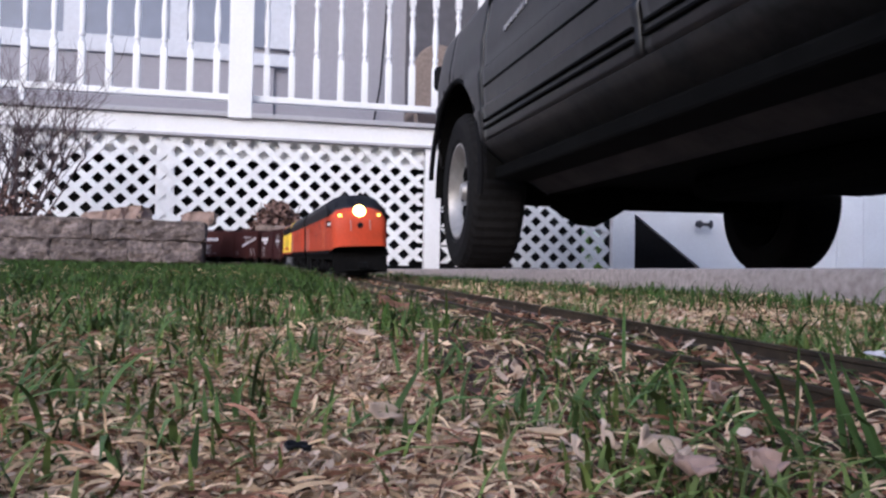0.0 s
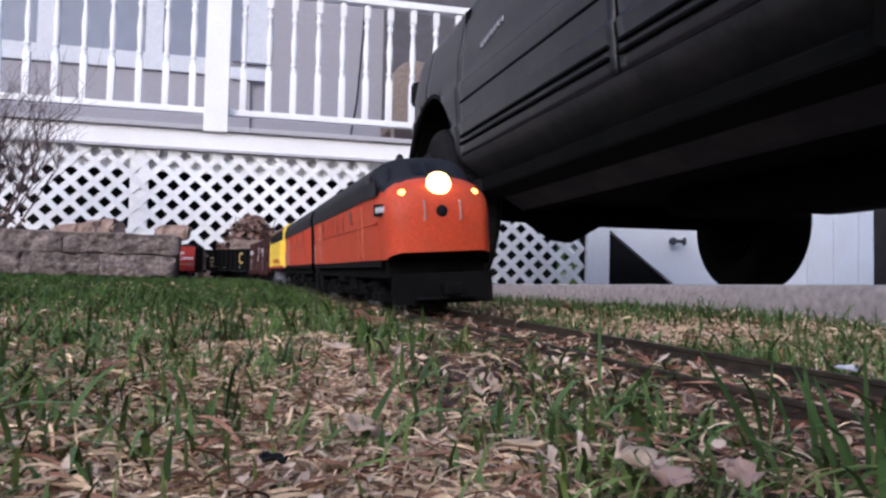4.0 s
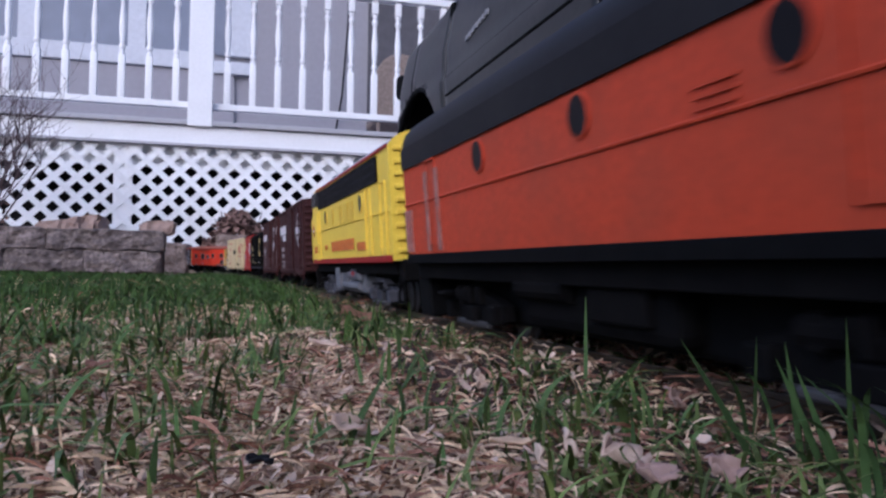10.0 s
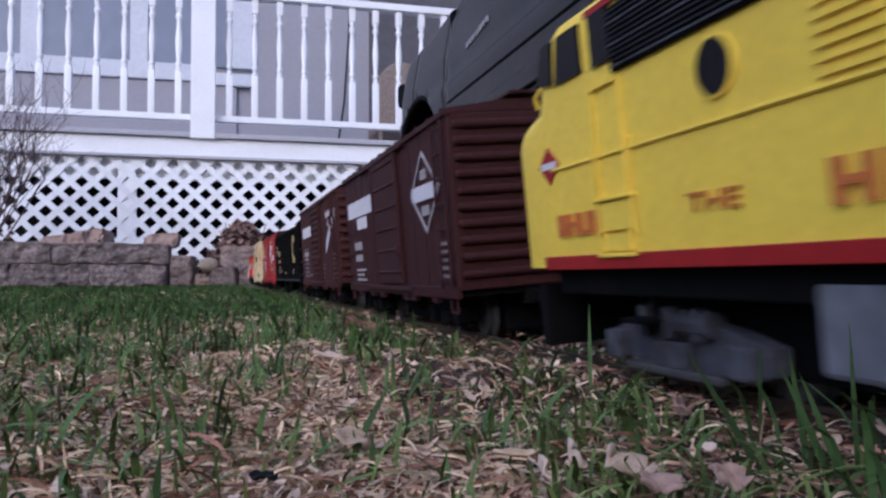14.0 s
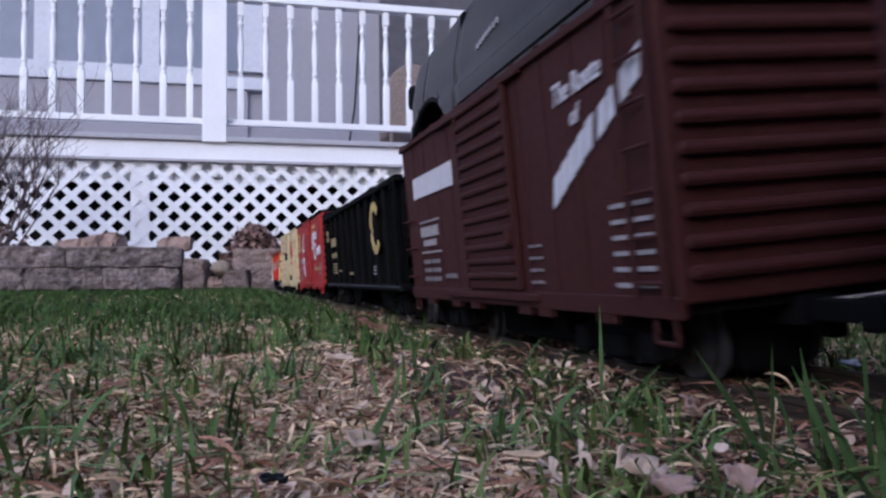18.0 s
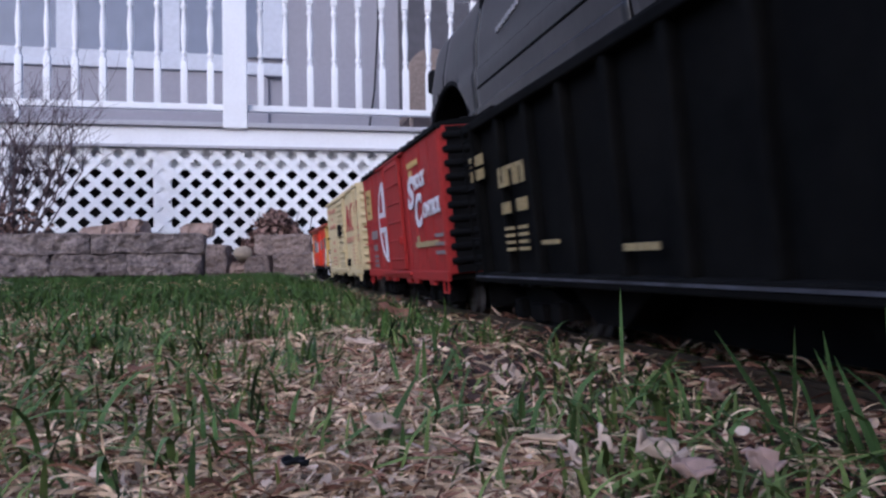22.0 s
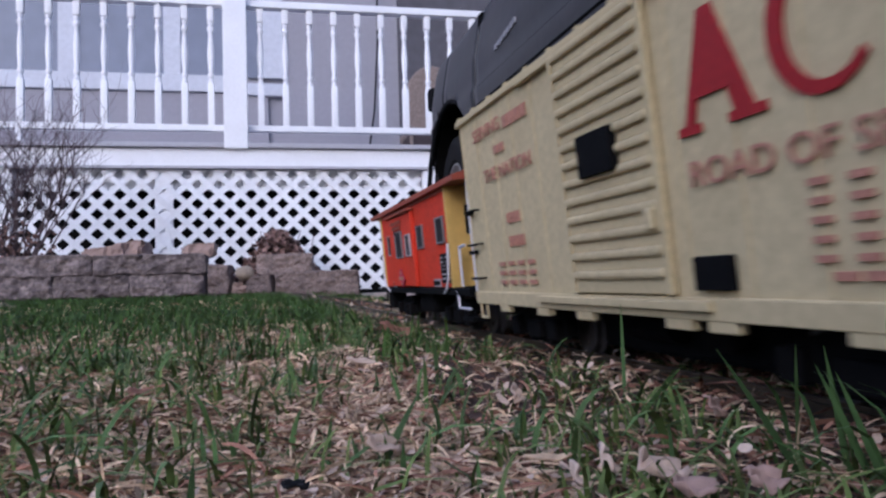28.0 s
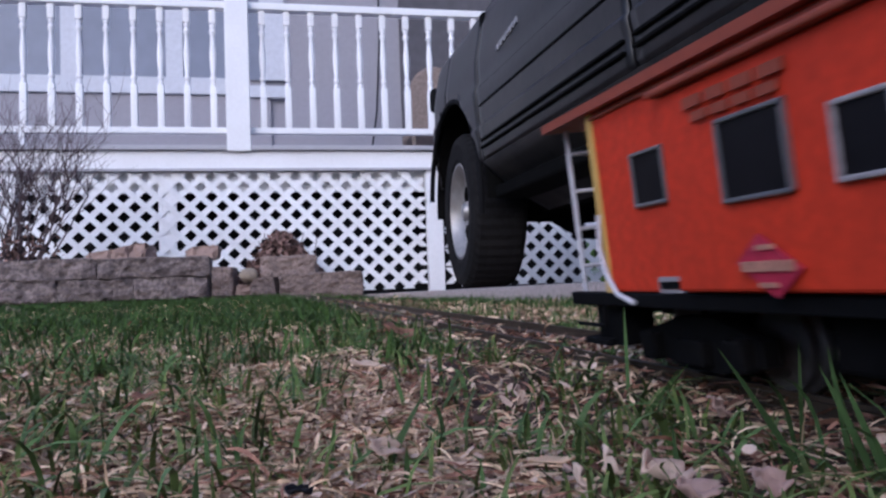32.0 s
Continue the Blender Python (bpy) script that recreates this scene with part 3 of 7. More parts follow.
    for k in range(7):
        part("badge_bar", box(side - 0.019, side - 0.008, 2.41 + k * 0.034, 2.434 + k * 0.034, 0.902 - k * 0.004, 0.922 - k * 0.004, 0.002), "badge", v, "worn pale badge")
    part("door_handle", box(side - 0.022, side + 0.012, 1.72, 1.92, 0.90, 0.925, 0.008), "car_trim", v)
    # greenhouse, hood, roof
    bm = bmesh.new()
    rows = []
    for i in range(60):
        y = y0 + (y1 - y0) * i / 59
        z = hood(y)
        edge = lat_at(y, z)
        w = 2 * (side + 0.86) - edge
        rows.append([bm.verts.new((edge + (w - edge) * k / 10, y, z + 0.035 * math.sin(math.pi * k / 10))) for k in range(11)])
    for a, b in zip(rows, rows[1:]):
        for k in range(10):
            bm.faces.new((a[k], a[k + 1], b[k + 1], b[k]))
    part("hood_and_roof", bm, "car_paint", v, smooth=True)
    part("side_glass", plate([(1.0, 1.16), (2.3, 1.16), (1.72, 1.68), (1.0, 1.70)], 0, 0.006), "window", v).matrix_basis = Matrix.Translation((side + 0.15, 0, 0)) @ pose(0, 0, 0, 0, 0, 90)
    # far side, front, rear, floor
    part("far_side", box(side + 1.70, side + 1.73, y0 + 0.1, y1 - 0.2, 0.85, 1.1, 0.01), "car_paint", v)
    part("far_rocker", box(side + 1.66, side + 1.71, 0.95, 2.9, 0.40, 0.86, 0.01), "car_paint", v)
    part("front_bumper", box(side + 0.16, side + 1.56, y1 - 0.10, y1 + 0.08, 0.42, 0.62, 0.03), "car_trim", v)
    part("grille", box(side + 0.22, side + 1.5, y1 - 0.05, y1 - 0.01, 0.63, 0.98, 0.01), "car_trim", v)
    part("headlight", box(side + 0.10, side + 0.34, y1 - 0.17, y1 - 0.06, 0.76, 0.93, 0.02), "rim", v)
    part("headlight", box(side + 1.38, side + 1.62, y1 - 0.17, y1 - 0.06, 0.76, 0.93, 0.02), "rim", v)
    part("side_marker", box(side + 0.012, side + 0.10, 3.79, 3.85, 0.93, 1.05, 0.022), "car_trim", v)
    part("rear_panel", box(side + 0.10, side + 1.62, y0 - 0.02, y0 + 0.02, 0.5, 1.2, 0.01), "car_paint", v)
    part("rear_bumper", box(side + 0.05, side + 1.67, y0 - 0.14, y0, 0.45, 0.62, 0.03), "car_trim", v)
    part("floor_pan", box(side + 0.05, side + 1.68, -0.35, 2.93, 0.40, 0.45, 0.01), "under", v)
    part("engine_tray", box(side + 0.36, side + 1.36, 2.9, 3.96, 0.43, 0.47, 0.01), "under", v)
    part("inner_fender", box(side + 0.30, side + 0.34, 2.90, 3.9, 0.58, 1.0, 0.01), "under", v)
    part("inner_fender", box(side + 1.40, side + 1.44, 2.90, 3.9, 0.42, 1.0, 0.01), "under", v)
    for x in (side + 0.42, side + 1.22):
        part("chassis_rail", box(x, x + 0.08, -0.4, 3.95, 0.395, 0.465, 0.008), "under", v)
    part("cross_member", box(side + 0.50, side + 1.42, 3.30, 3.42, 0.36, 0.42, 0.015), "under", v)
    part("axle_housing", lathe([(0.0, -0.74), (0.035, -0.735), (0.040, -0.42), (0.075, -0.36), (0.118, -0.28), (0.122, -0.20), (0.080, -0.12), (0.045, -0.06), (0.038, 0.735), (0.0, 0.74)], 16, "x"), "under", v).matrix_basis = pose(side + 0.86, axle_f, 0.385)
    part("gearbox", box(side + 0.62, side + 0.95, 1.5, 2.5, 0.31, 0.40, 0.03), "under", v)
    part("silencer", rod((side + 1.2, 0.9, 0.34), (side + 1.2, 1.9, 0.34), 0.07, 12), "under", v)
    part("control_arm", rod((side + 0.10, 3.34, 0.47), (side + 0.58, 3.30, 0.37), 0.025, 8), "under", v)
    part("control_arm", rod((side + 1.30, 3.2, 0.32), (side + 1.56, 3.34, 0.30), 0.025, 8), "under", v)
    # wheel housings
    for ax in (axle_f, axle_r):
        bm = bmesh.new()
        r0 = []
        for i in range(25):
            a = math.pi * (-0.01 + 1.02 * i / 24)
            p = (ax + 0.43 * math.cos(a), zc + 0.02 + 0.45 * math.sin(a))
            r0.append((bm.verts.new((side + 0.02, *p)), bm.verts.new((side + 0.30, *p))))
        for a, b in zip(r0, r0[1:]):
            bm.faces.new((a[0], a[1], b[1], b[0]))
        part("wheel_housing", bm, "under", v)
        lip = [(side - 0.004, ax + 0.428 * math.cos(a), zc + 0.02 + 0.448 * math.sin(a)) for a in [math.pi * (0.05 + 1.0 * i / 24) for i in range(25)]]
        bm = bmesh.new()
        rows = []
        for q in lip:
            c, o = Vector(q), (Vector(q) - Vector((side - 0.004, ax, zc + 0.02))).normalized()
            rows.append([bm.verts.new(c + o * 0.012 * math.cos(b) + Vector((0.012 * math.sin(b), 0, 0))) for b in [2 * math.pi * j / 8 for j in range(8)]])
        for a, b in zip(rows, rows[1:]):
            for j in range(8):
                bm.faces.new((a[j], a[(j + 1) % 8], b[(j + 1) % 8], b[j]))
        bm.faces.new(rows[0])
        bm.faces.new(rows[-1][::-1])
        part("arch_flare", bm, "car_trim", v, smooth=True)
    # wheels
    for ax in (axle_f, axle_r):
        for x, sgn in ((side + 0.01, 1), (side + 1.71, -1)):
            tyre = lathe([(0.200, -0.100), (0.222, -0.112), (0.285, -0.116), (0.315, -0.106), (0.331, -0.085), (0.335, -0.05), (0.335, 0.05), (0.331, 0.085), (0.315, 0.106), (0.285, 0.116), (0.222, 0.112), (0.200, 0.10)], 96, "x", False)
            for q in tyre.verts:
                rad = math.hypot(q.co.y, q.co.z)
                if rad > 0.33:
                    k = round(math.atan2(q.co.z, q.co.y) / (2 * math.pi) * 96)
                    f = 1 - (0.005 if k % 2 else 0) / rad
                    q.co.y, q.co.z = q.co.y * f, q.co.z * f
            wheel = part("wheel", tyre, "tyre", v, "black rubber tyre on a steel wheel")
            wheel.matrix_basis = pose(x + sgn * 0.115, ax, zc, 0, 0, (0 if sgn > 0 else 180) + (-3.2 if ax == axle_f else 0))
            rim = lathe([(0.0, -0.065), (0.045, -0.068), (0.055, -0.05), (0.10, -0.038), (0.145, -0.060), (0.165, -0.055), (0.185, -0.075), (0.198, -0.106), (0.206, -0.106), (0.204, -0.06), (0.195, 0.09), (0.0, 0.09)], 32, "x")
            part("rim", rim, "rim", wheel, "dull steel wheel", smooth=True)
            # near-black disc added over the inner rim in place of its shade
            part("inner_rim_cover", lathe([(0.0, 0.092), (0.199, 0.092), (0.199, 0.112), (0.0, 0.118)], 32, "x"), "under", wheel)
            part("hub_cap", lathe([(0.0, -0.095), (0.03, -0.092), (0.04, -0.075), (0.04, -0.05), (0.0, -0.05)], 16, "x"), "rim", wheel, smooth=True)
            slot = None
            for k in range(8):
                a = 2 * math.pi * k / 8
                m = pose(-0.047, 0.122 * math.cos(a), 0.122 * math.sin(a), math.degrees(a))
                if slot is None:
                    slot = part("rim_slot", box(-0.012, 0.0, -0.022, 0.022, -0.03, 0.03, 0.004), "under", wheel)
                    slot.matrix_basis = m
                else:
                    same(slot, m)
    return v


vehicle()


# ---- model train, large garden scale; each car: x forward, z up from the rail top, camera side y = -HW ----
HW = 0.055
WHEELSETS = []
WHEEL_R = 0.0155


def words(text, height, x, z, mat, parent, name="lettering", y=-HW - 0.0006, turn=0, width=None, slant=0.0, flip=False, bold=0.0):
    """Raised lettering on a car side; x, z is the middle of the line."""
    cu = bpy.data.curves.new(name, "FONT")
    cu.body, cu.size, cu.extrude, cu.align_x, cu.align_y, cu.shear, cu.offset = text, height * 1.38, 0.0003, "CENTER", "CENTER", slant, bold
    tmp = bpy.data.objects.new(name, cu)
    scene.collection.objects.link(tmp)
    me = bpy.data.meshes.new_from_object(tmp.evaluated_get(bpy.context.evaluated_depsgraph_get()))
    bpy.data.objects.remove(tmp)
    bpy.data.curves.remove(cu)
    me.materials.clear()
    me.materials.append(M[mat])
    ob = new(name, me)
    xs = [v.co.x for v in me.vertices]
    k = width / (max(xs) - min(xs)) if width else 1
    for v in me.vertices:
        v.co.x *= k
    ob.parent = parent
    ob.matrix_basis = pose(x, y, z, 90, 0, 180 if flip else 0) @ pose(0, 0, 0, 0, 0, turn)
    return ob


def bars(parent, mat, x0, x1, z, h, count=1, gap=0.25, name="marking_bar", y=None, slope=0.0):
    """A row of plain bars in place of lettering."""
    y = -HW - 0.0009 if y is None else y
    w = (x1 - x0) / count
    for i in range(count):
        a, b = x0 + i * w, x0 + (i + 1 - gap) * w
        za, zb = z + slope * (a - x0), z + slope * (b - x0)
        part(name, plate([(a, za - h / 2), (b, zb - h / 2), (b, zb + h / 2), (a, za + h / 2)], y, 0.0009), mat, parent)


def truck(car, x, mat="frame", length=0.062, drop=0.0, big=False):
    """Two-axle truck: bolster with side frames, journal boxes and springs; wheelsets turn."""
    b = part("truck", box(-0.012, 0.012, -0.036, 0.036, 0.012, 0.026, 0.002), mat, car)
    b.matrix_basis = pose(x, 0, 0)
    hl = length / 2
    for s in (-1, 1):
        y0, y1 = (0.034, 0.041) if s > 0 else (-0.041, -0.034)
        pts = [(-hl - 0.010, 0.011), (-hl - 0.010, 0.020), (-hl + 0.006, 0.024), (-0.014, 0.027), (0.014, 0.027), (hl - 0.006, 0.024), (hl + 0.010, 0.020), (hl + 0.010, 0.011),
               (hl - 0.006, 0.010), (0.016, 0.0065), (-0.016, 0.0065), (-hl + 0.006, 0.010)]
        part("side_frame", plate(pts, y0, y1 - y0), mat, b)
        yb = s * 0.0425
        for ax in (-hl, hl):
            part("journal_box", box(ax - 0.006, ax + 0.006, yb - 0.004, yb + 0.004, 0.009, 0.021, 0.0015), mat, b)
        part("spring_nest", box(-0.010, 0.010, yb - 0.003, yb + 0.003, 0.009, 0.019, 0.001), mat, b)
        if big:
            part("brake_cylinder", rod((-hl * 0.6, yb - s * 0.001, 0.026), (-hl * 0.1, yb - s * 0.001, 0.026), 0.005, 10), mat, b)
            part("leaf_spring", box(-hl * 0.75, hl * 0.75, yb - 0.002, yb + 0.004 * s if s > 0 else yb + 0.002, 0.006, 0.0095, 0.001), "steel", b)
            for k in range(3):
                part("hanger", box(-0.018 + k * 0.018 - 0.003, -0.018 + k * 0.018 + 0.003, yb - 0.003, yb + 0.003, 0.020, 0.032, 0.001), mat, b)
    for ax in (-hl, hl):
        bm = lathe([(0.0, -0.026), (WHEEL_R, -0.026), (WHEEL_R, -0.0225), (WHEEL_R + 0.0022, -0.021), (WHEEL_R + 0.0022, -0.0195), (0.003, -0.0195), (0.003, 0.0195),
                    (WHEEL_R + 0.0022, 0.0195), (WHEEL_R + 0.0022, 0.021), (WHEEL_R, 0.0225), (WHEEL_R, 0.026), (0.0, 0.026)], 20)
        for k in range(5):
            a = 2 * math.pi * k / 5
            for s in (-1, 1):
                rod_bm(bm, (0.0085 * math.cos(a), s * 0.026, 0.0085 * math.sin(a)), (0.0085 * math.cos(a), s * 0.0268, 0.0085 * math.sin(a)), 0.0022, 6)
        w = part("wheelset", bm, "steel", b, smooth=True)
        w.matrix_basis = pose(ax, 0, WHEEL_R)
        WHEELSETS.append((w, ax))
    return b


def coupler(car, x, s, z=0.030):
    bm = box(min(x, x + s * 0.030), max(x, x + s * 0.030), -0.004, 0.004, z - 0.005, z + 0.003, 0.001)
    box_bm(bm, min(x + s * 0.026, x + s * 0.038), max(x + s * 0.026, x + s * 0.038), -0.009, 0.009, z - 0.007, z + 0.005, 0.002)
    part("coupler", bm, "black", car)


# -- streamlined diesel units --
def f_unit(name, label, shell, roof, sill_mat, cab, L):
    car = thing(name, label, "locomotive", group="train")
    z0, zr = (0.0545 if shell == "orange" else 0.0485), 0.163
    band_z = 0.121 if shell == "orange" else 0.149
    front = L / 2
    o = (L - LF) / 2   # side fittings keep their distance from the rear end

    def ring(x):
        w, zt, low = HW, zr, z0
        if cab:
            d = front - x
            if d < 0.10:
                # nose bonnet, then windscreen slope
                zt = np.interp(d, [0, 0.003, 0.008, 0.016, 0.030, 0.050, 0.053, 0.078, 0.086], [0.104, 0.116, 0.125, 0.132, 0.137, 0.140, 0.1405, 0.158, 0.163])
                w = HW * np.interp(d, [0, 0.003, 0.009, 0.020, 0.040, 0.08, 0.10], [0.72, 0.82, 0.91, 0.965, 0.99, 1.0, 1.0])
                low = z0 + 0.006 * max(0, 1 - d / 0.02)
                if shell == "yellow":
                    zt = np.interp(d, [0, 0.002, 0.006, 0.014, 0.030, 0.034, 0.046, 0.056], [0.110, 0.118, 0.1235, 0.127, 0.130, 0.131, 0.156, 0.163])
                    w = HW * np.interp(d, [0, 0.002, 0.006, 0.014, 0.030], [0.86, 0.935, 0.975, 0.995, 1.0])
                    low = z0
        pts = []
        sh = zt - min(0.030 if shell == "orange" else 0.018, (zt - low) * 0.42)
        prof = [(1.0, low)]
        for q in (0.12, 0.25, 0.4, 0.55, 0.7, 0.85, 1.0):
            prof.append((1.0, low + (sh - low) * q))
        for k in range(1, 8):
            a = math.pi / 2 * k / 7
            prof.append((math.cos(a) ** 0.75, sh + (zt - sh) * math.sin(a) ** 0.9))
        half = [(w * f, z) for f, z in prof]
        return [(y, z) for y, z in half] + [(-y, z) for y, z in reversed(half[:-1])]

    xs = [-front + L * i / 30 for i in range(31)]
    if cab:
        xs = [x for x in xs if x < front - 0.10] + [front - d for d in (0.098, 0.092, 0.086, 0.082, 0.078, 0.072, 0.066, 0.060, 0.056, 0.053, 0.050, 0.046, 0.042, 0.038, 0.034, 0.030, 0.026, 0.020, 0.014, 0.009, 0.006, 0.004, 0.002, 0.0)]
    bm = bmesh.new()
    rings = [[bm.verts.new((x, y, z)) for y, z in ring(x)] for x in xs]
    for a, b in zip(rings, rings[1:]):
        for i in range(len(a) - 1):
            f = bm.faces.new((a[i], a[i + 1], b[i + 1], b[i]))
            c = f.calc_center_median()
            nose = cab and c.x > front - (0.034 if c.z > 0.121 else 0.2) - max(0, c.z - 0.121) * -0.6 or shell == "yellow" and c.x > front - 0.11
            f.material_index = 1 if (c.z > band_z and not nose) else 0
        bm.faces.new((a[0], b[0], b[-1], a[-1])).material_index = 2
    bm.faces.new(rings[0]).material_index = 3
    bm.faces.new(rings[-1][::-1]).material_index = 0 if cab else 3
    part("body", bm, [shell, roof, "frame", "black" if shell == "orange" else shell], car, smooth=True)
    # two-tone border strips sit proud of the shell
    for s in (-1, 1):
        y = s * (HW + 0.0004)
        xa, xb = -front + 0.002, front - (0.045 if cab else 0.002)
        lo, hi = sorted((y, y + s * 0.0012))
        part("sill_strip", box(-front + 0.001, front - (0.03 if cab else 0.001), lo, hi, z0 - (0.007 if shell == "orange" else 0.001), z0 + (0.0 if shell == "orange" else 0.0050), 0.0004), sill_mat, car)
        if shell == "orange":
            part("band_edge", box(xa, xb, lo, hi, band_z - 0.0015, band_z + 0.012), roof, car, "dark grey side band")
            part("band_edge", box(xa, xb, *sorted((s * (HW - 0.0005), s * (HW + 0.0012))), band_z + 0.0115, band_z + 0.0145), roof, car)
        else:
            part("grille_backing", box(-0.229, 0.168, lo, hi, 0.1210, 0.1445), "frame", car)
            for k in range(11):
                zg = 0.1222 + k * 0.0020
                part("grille_bar", box(-0.229, 0.168, *sorted((y + s * 0.0010, y + s * 0.0020)), zg, zg + 0.0009), "truckgrey" if k % 4 == 0 else "band", car)
            part("roof_line", box(-front + 0.002, front - 0.09, lo, hi, 0.1465, 0.1490), "red_stripe", car)
        part("belt_rail", rod((xa, s * (HW + 0.0004), 0.092), (xb, s * (HW + 0.0004), 0.092), 0.0009, 6), shell, car)
        # portholes
        ports = (-0.097, 0.032, 0.158) if not cab else (-0.142 - o, 0.125 - o) if shell == "orange" else (-0.140, 0.107)
        for px in ports:
            bmp = lathe([(0.0088, 0.0), (0.0088, 0.0014), (0.0098, 0.0012), (0.0098, 0.0), (0.0088, 0.0)], 20, "y", False)
            ob = part("porthole_ring", bmp, shell, car)
            ob.matrix_basis = Matrix.Translation((px, s * HW, 0.108)) @ pose(0, 0, 0, 0, 0, 0 if s > 0 else 180)
            pane = part("porthole_pane", lathe([(0.0, 0.0008), (0.0090, 0.0008), (0.0090, 0.0012), (0.0, 0.0012)], 20, "y"), "pane", car)
            pane.matrix_basis = ob.matrix_basis
        # louvre panels
        for px in ((0.124,) if not cab else (-0.095 - o, -0.050 - o, -0.004 - o, 0.050 - o) if shell == "orange" else (-0.085, -0.055, -0.009, 0.054)):
            bml = bmesh.new()
            for k in range(6 if cab else 3):
                box_bm(bml, px - 0.011, px + 0.011, *sorted((y - s * 0.0002, y + s * (0.0009 if cab else 0.0006))), 0.0945 + k * 0.0036, 0.0958 + k * 0.0036)
            part("louvre_panel", bml, shell, car)
        # doors with grab rails
        for dx in ((-0.1985, front - 0.028, 0.188) if not cab else (-0.200 - o, 0.181 - o) if shell == "orange" else (-front + 0.028, 0.176, -0.180)):
            bmd = bmesh.new()
            for q in (-1, 1):
                box_bm(bmd, dx + q * 0.011 - 0.0006, dx + q * 0.011 + 0.0006, *sorted((y - s * 0.0002, y + s * (0.0007 if shell == "orange" else 0.0014))), z0 + 0.006, 0.119)
            box_bm(bmd, dx - 0.011, dx + 0.011, *sorted((y - s * 0.0002, y + s * 0.0012)), 0.118, 0.1192)
            box_bm(bmd, dx - 0.009, dx + 0.009, *sorted((y - s * 0.0002, y + s * 0.0009)), z0 + 0.006, z0 + 0.012)
            part("door", bmd, shell, car)
            if shell != "orange":
                for q in (-1, 1):
                    part("grab_rail", bent_rod([(dx + q * 0.0145, s * HW, 0.060), (dx + q * 0.0145, s * (HW + 0.0014), 0.061), (dx + q * 0.0145, s * (HW + 0.0014), 0.095), (dx + q * 0.0145, s * HW, 0.096)], 0.0006), shell, car)
            part("step", box(dx - 0.008, dx + 0.008, *sorted((s * (HW - 0.012), s * (HW - 0.001))), 0.026, 0.028, 0.0006), "frame", car)
        # rubbed grab strips beside the doors
        if shell == "orange":
            for gx, ga, gb in ((-0.272, 0.056, 0.088), (-0.260, 0.056, 0.088), (-0.212, 0.056, 0.112), (-0.185, 0.056, 0.112)) if not cab else ((-0.270 - o, 0.057, 0.086), (-0.216 - o, 0.057, 0.112), (-0.186 - o, 0.057, 0.112), (0.167 - o, 0.057, 0.112), (0.196 - o, 0.057, 0.112)):
                part("grab_strip", box(gx - 0.0034, gx + 0.0034, *sorted((s * (HW - 0.0002), s * (HW + 0.0016))), ga, gb, 0.0006), "worn_orange" if gx > 0 else "worn_strip", car, "rubbed pale grab strip")
    # underframe, tank, trucks
    part("underframe", box(-front + 0.01, front - 0.03, -0.050, 0.050, 0.036, z0 + 0.001, 0.001), "frame", car)
    tank_mat = "frame" if shell == "orange" else "tankgrey"
    if shell == "yellow":
        part("fuel_hull", rod((-0.060, 0, 0.021), (0.062, 0, 0.021), 0.0125, 20), tank_mat, car, "light grey fuel tank").scale = (1, 3.9, 1)
        for s in (-1, 1):
            part("tank_box", box(0.046, 0.080, *sorted((s * 0.030, s * 0.0505)), 0.016, 0.0425, 0.002), tank_mat, car)
            part("herald_box", box(-0.066, -0.026, *sorted((s * 0.030, s * 0.0500)), 0.0285, 0.0425, 0.002), tank_mat, car)
            part("herald", plate([(-0.057, 0.0355), (-0.046, 0.0318), (-0.035, 0.0355), (-0.046, 0.0392)], s * 0.0504 - 0.0004, 0.0008), "letter_red", car, "small red tilted herald")
    for tx in (-0.165, 0.165):
        part("motor_block", box(tx - 0.072, tx + 0.072, -0.017, 0.017, 0.003, 0.037, 0.003), "black", car)
    # black filler added below the frame so no light shows through
    part("keel_filler", box(-0.20, 0.20, -0.030, 0.030, 0.008, 0.037, 0.003), "black", car)
    part("fuel_tank", box(-0.075, 0.075, -0.043, 0.043, 0.012, 0.037, 0.006), tank_mat, car)
    for s in (-1, 1):
        part("air_tank", rod((-0.07, s * 0.044, 0.034), (-0.01, s * 0.044, 0.034), 0.007, 12), tank_mat, car)
        part("battery_box", box(0.01, 0.06, *sorted((s * 0.036, s * 0.047)), 0.020, 0.037, 0.002), tank_mat, car)
    for tx in (-0.165, 0.165):
        truck(car, tx, "frame" if shell == "orange" else "truckgrey", 0.085, big=True)
    coupler(car, -front, -1)
    if shell == "orange":
        part("end_pilot", box(-front - 0.010, -front + 0.020, -0.046, 0.046, 0.006, z0 + 0.001, 0.002), "black", car)
    else:
        part("end_pilot", box(-front - 0.004, -front + 0.012, -0.048, 0.048, 0.030, z0 + 0.001, 0.002), "frame", car)
        for s in (-1, 1):
            part("end_step", bent_rod([(-front, s * 0.046, 0.032), (-front, s * 0.047, 0.012), (-front + 0.020, s * 0.047, 0.012), (-front + 0.020, s * 0.046, 0.032)], 0.0014), "frame", car)
    if not cab:
        part("end_pilot", box(front - 0.020, front + 0.010, -0.046, 0.046, 0.006, z0 + 0.001, 0.002), "black", car)
    coupler(car, front - 0.004, 1, 0.026)
    # roof details
    for fx in (-0.16, -0.07, 0.02, 0.10):
        f = part("roof_fan", lathe([(0.0, 0.0), (0.019, 0.0), (0.019, 0.004), (0.016, 0.0055), (0.0, 0.0055)], 20, "z"), roof, car)
        f.matrix_basis = pose(fx, 0, zr - 0.001)
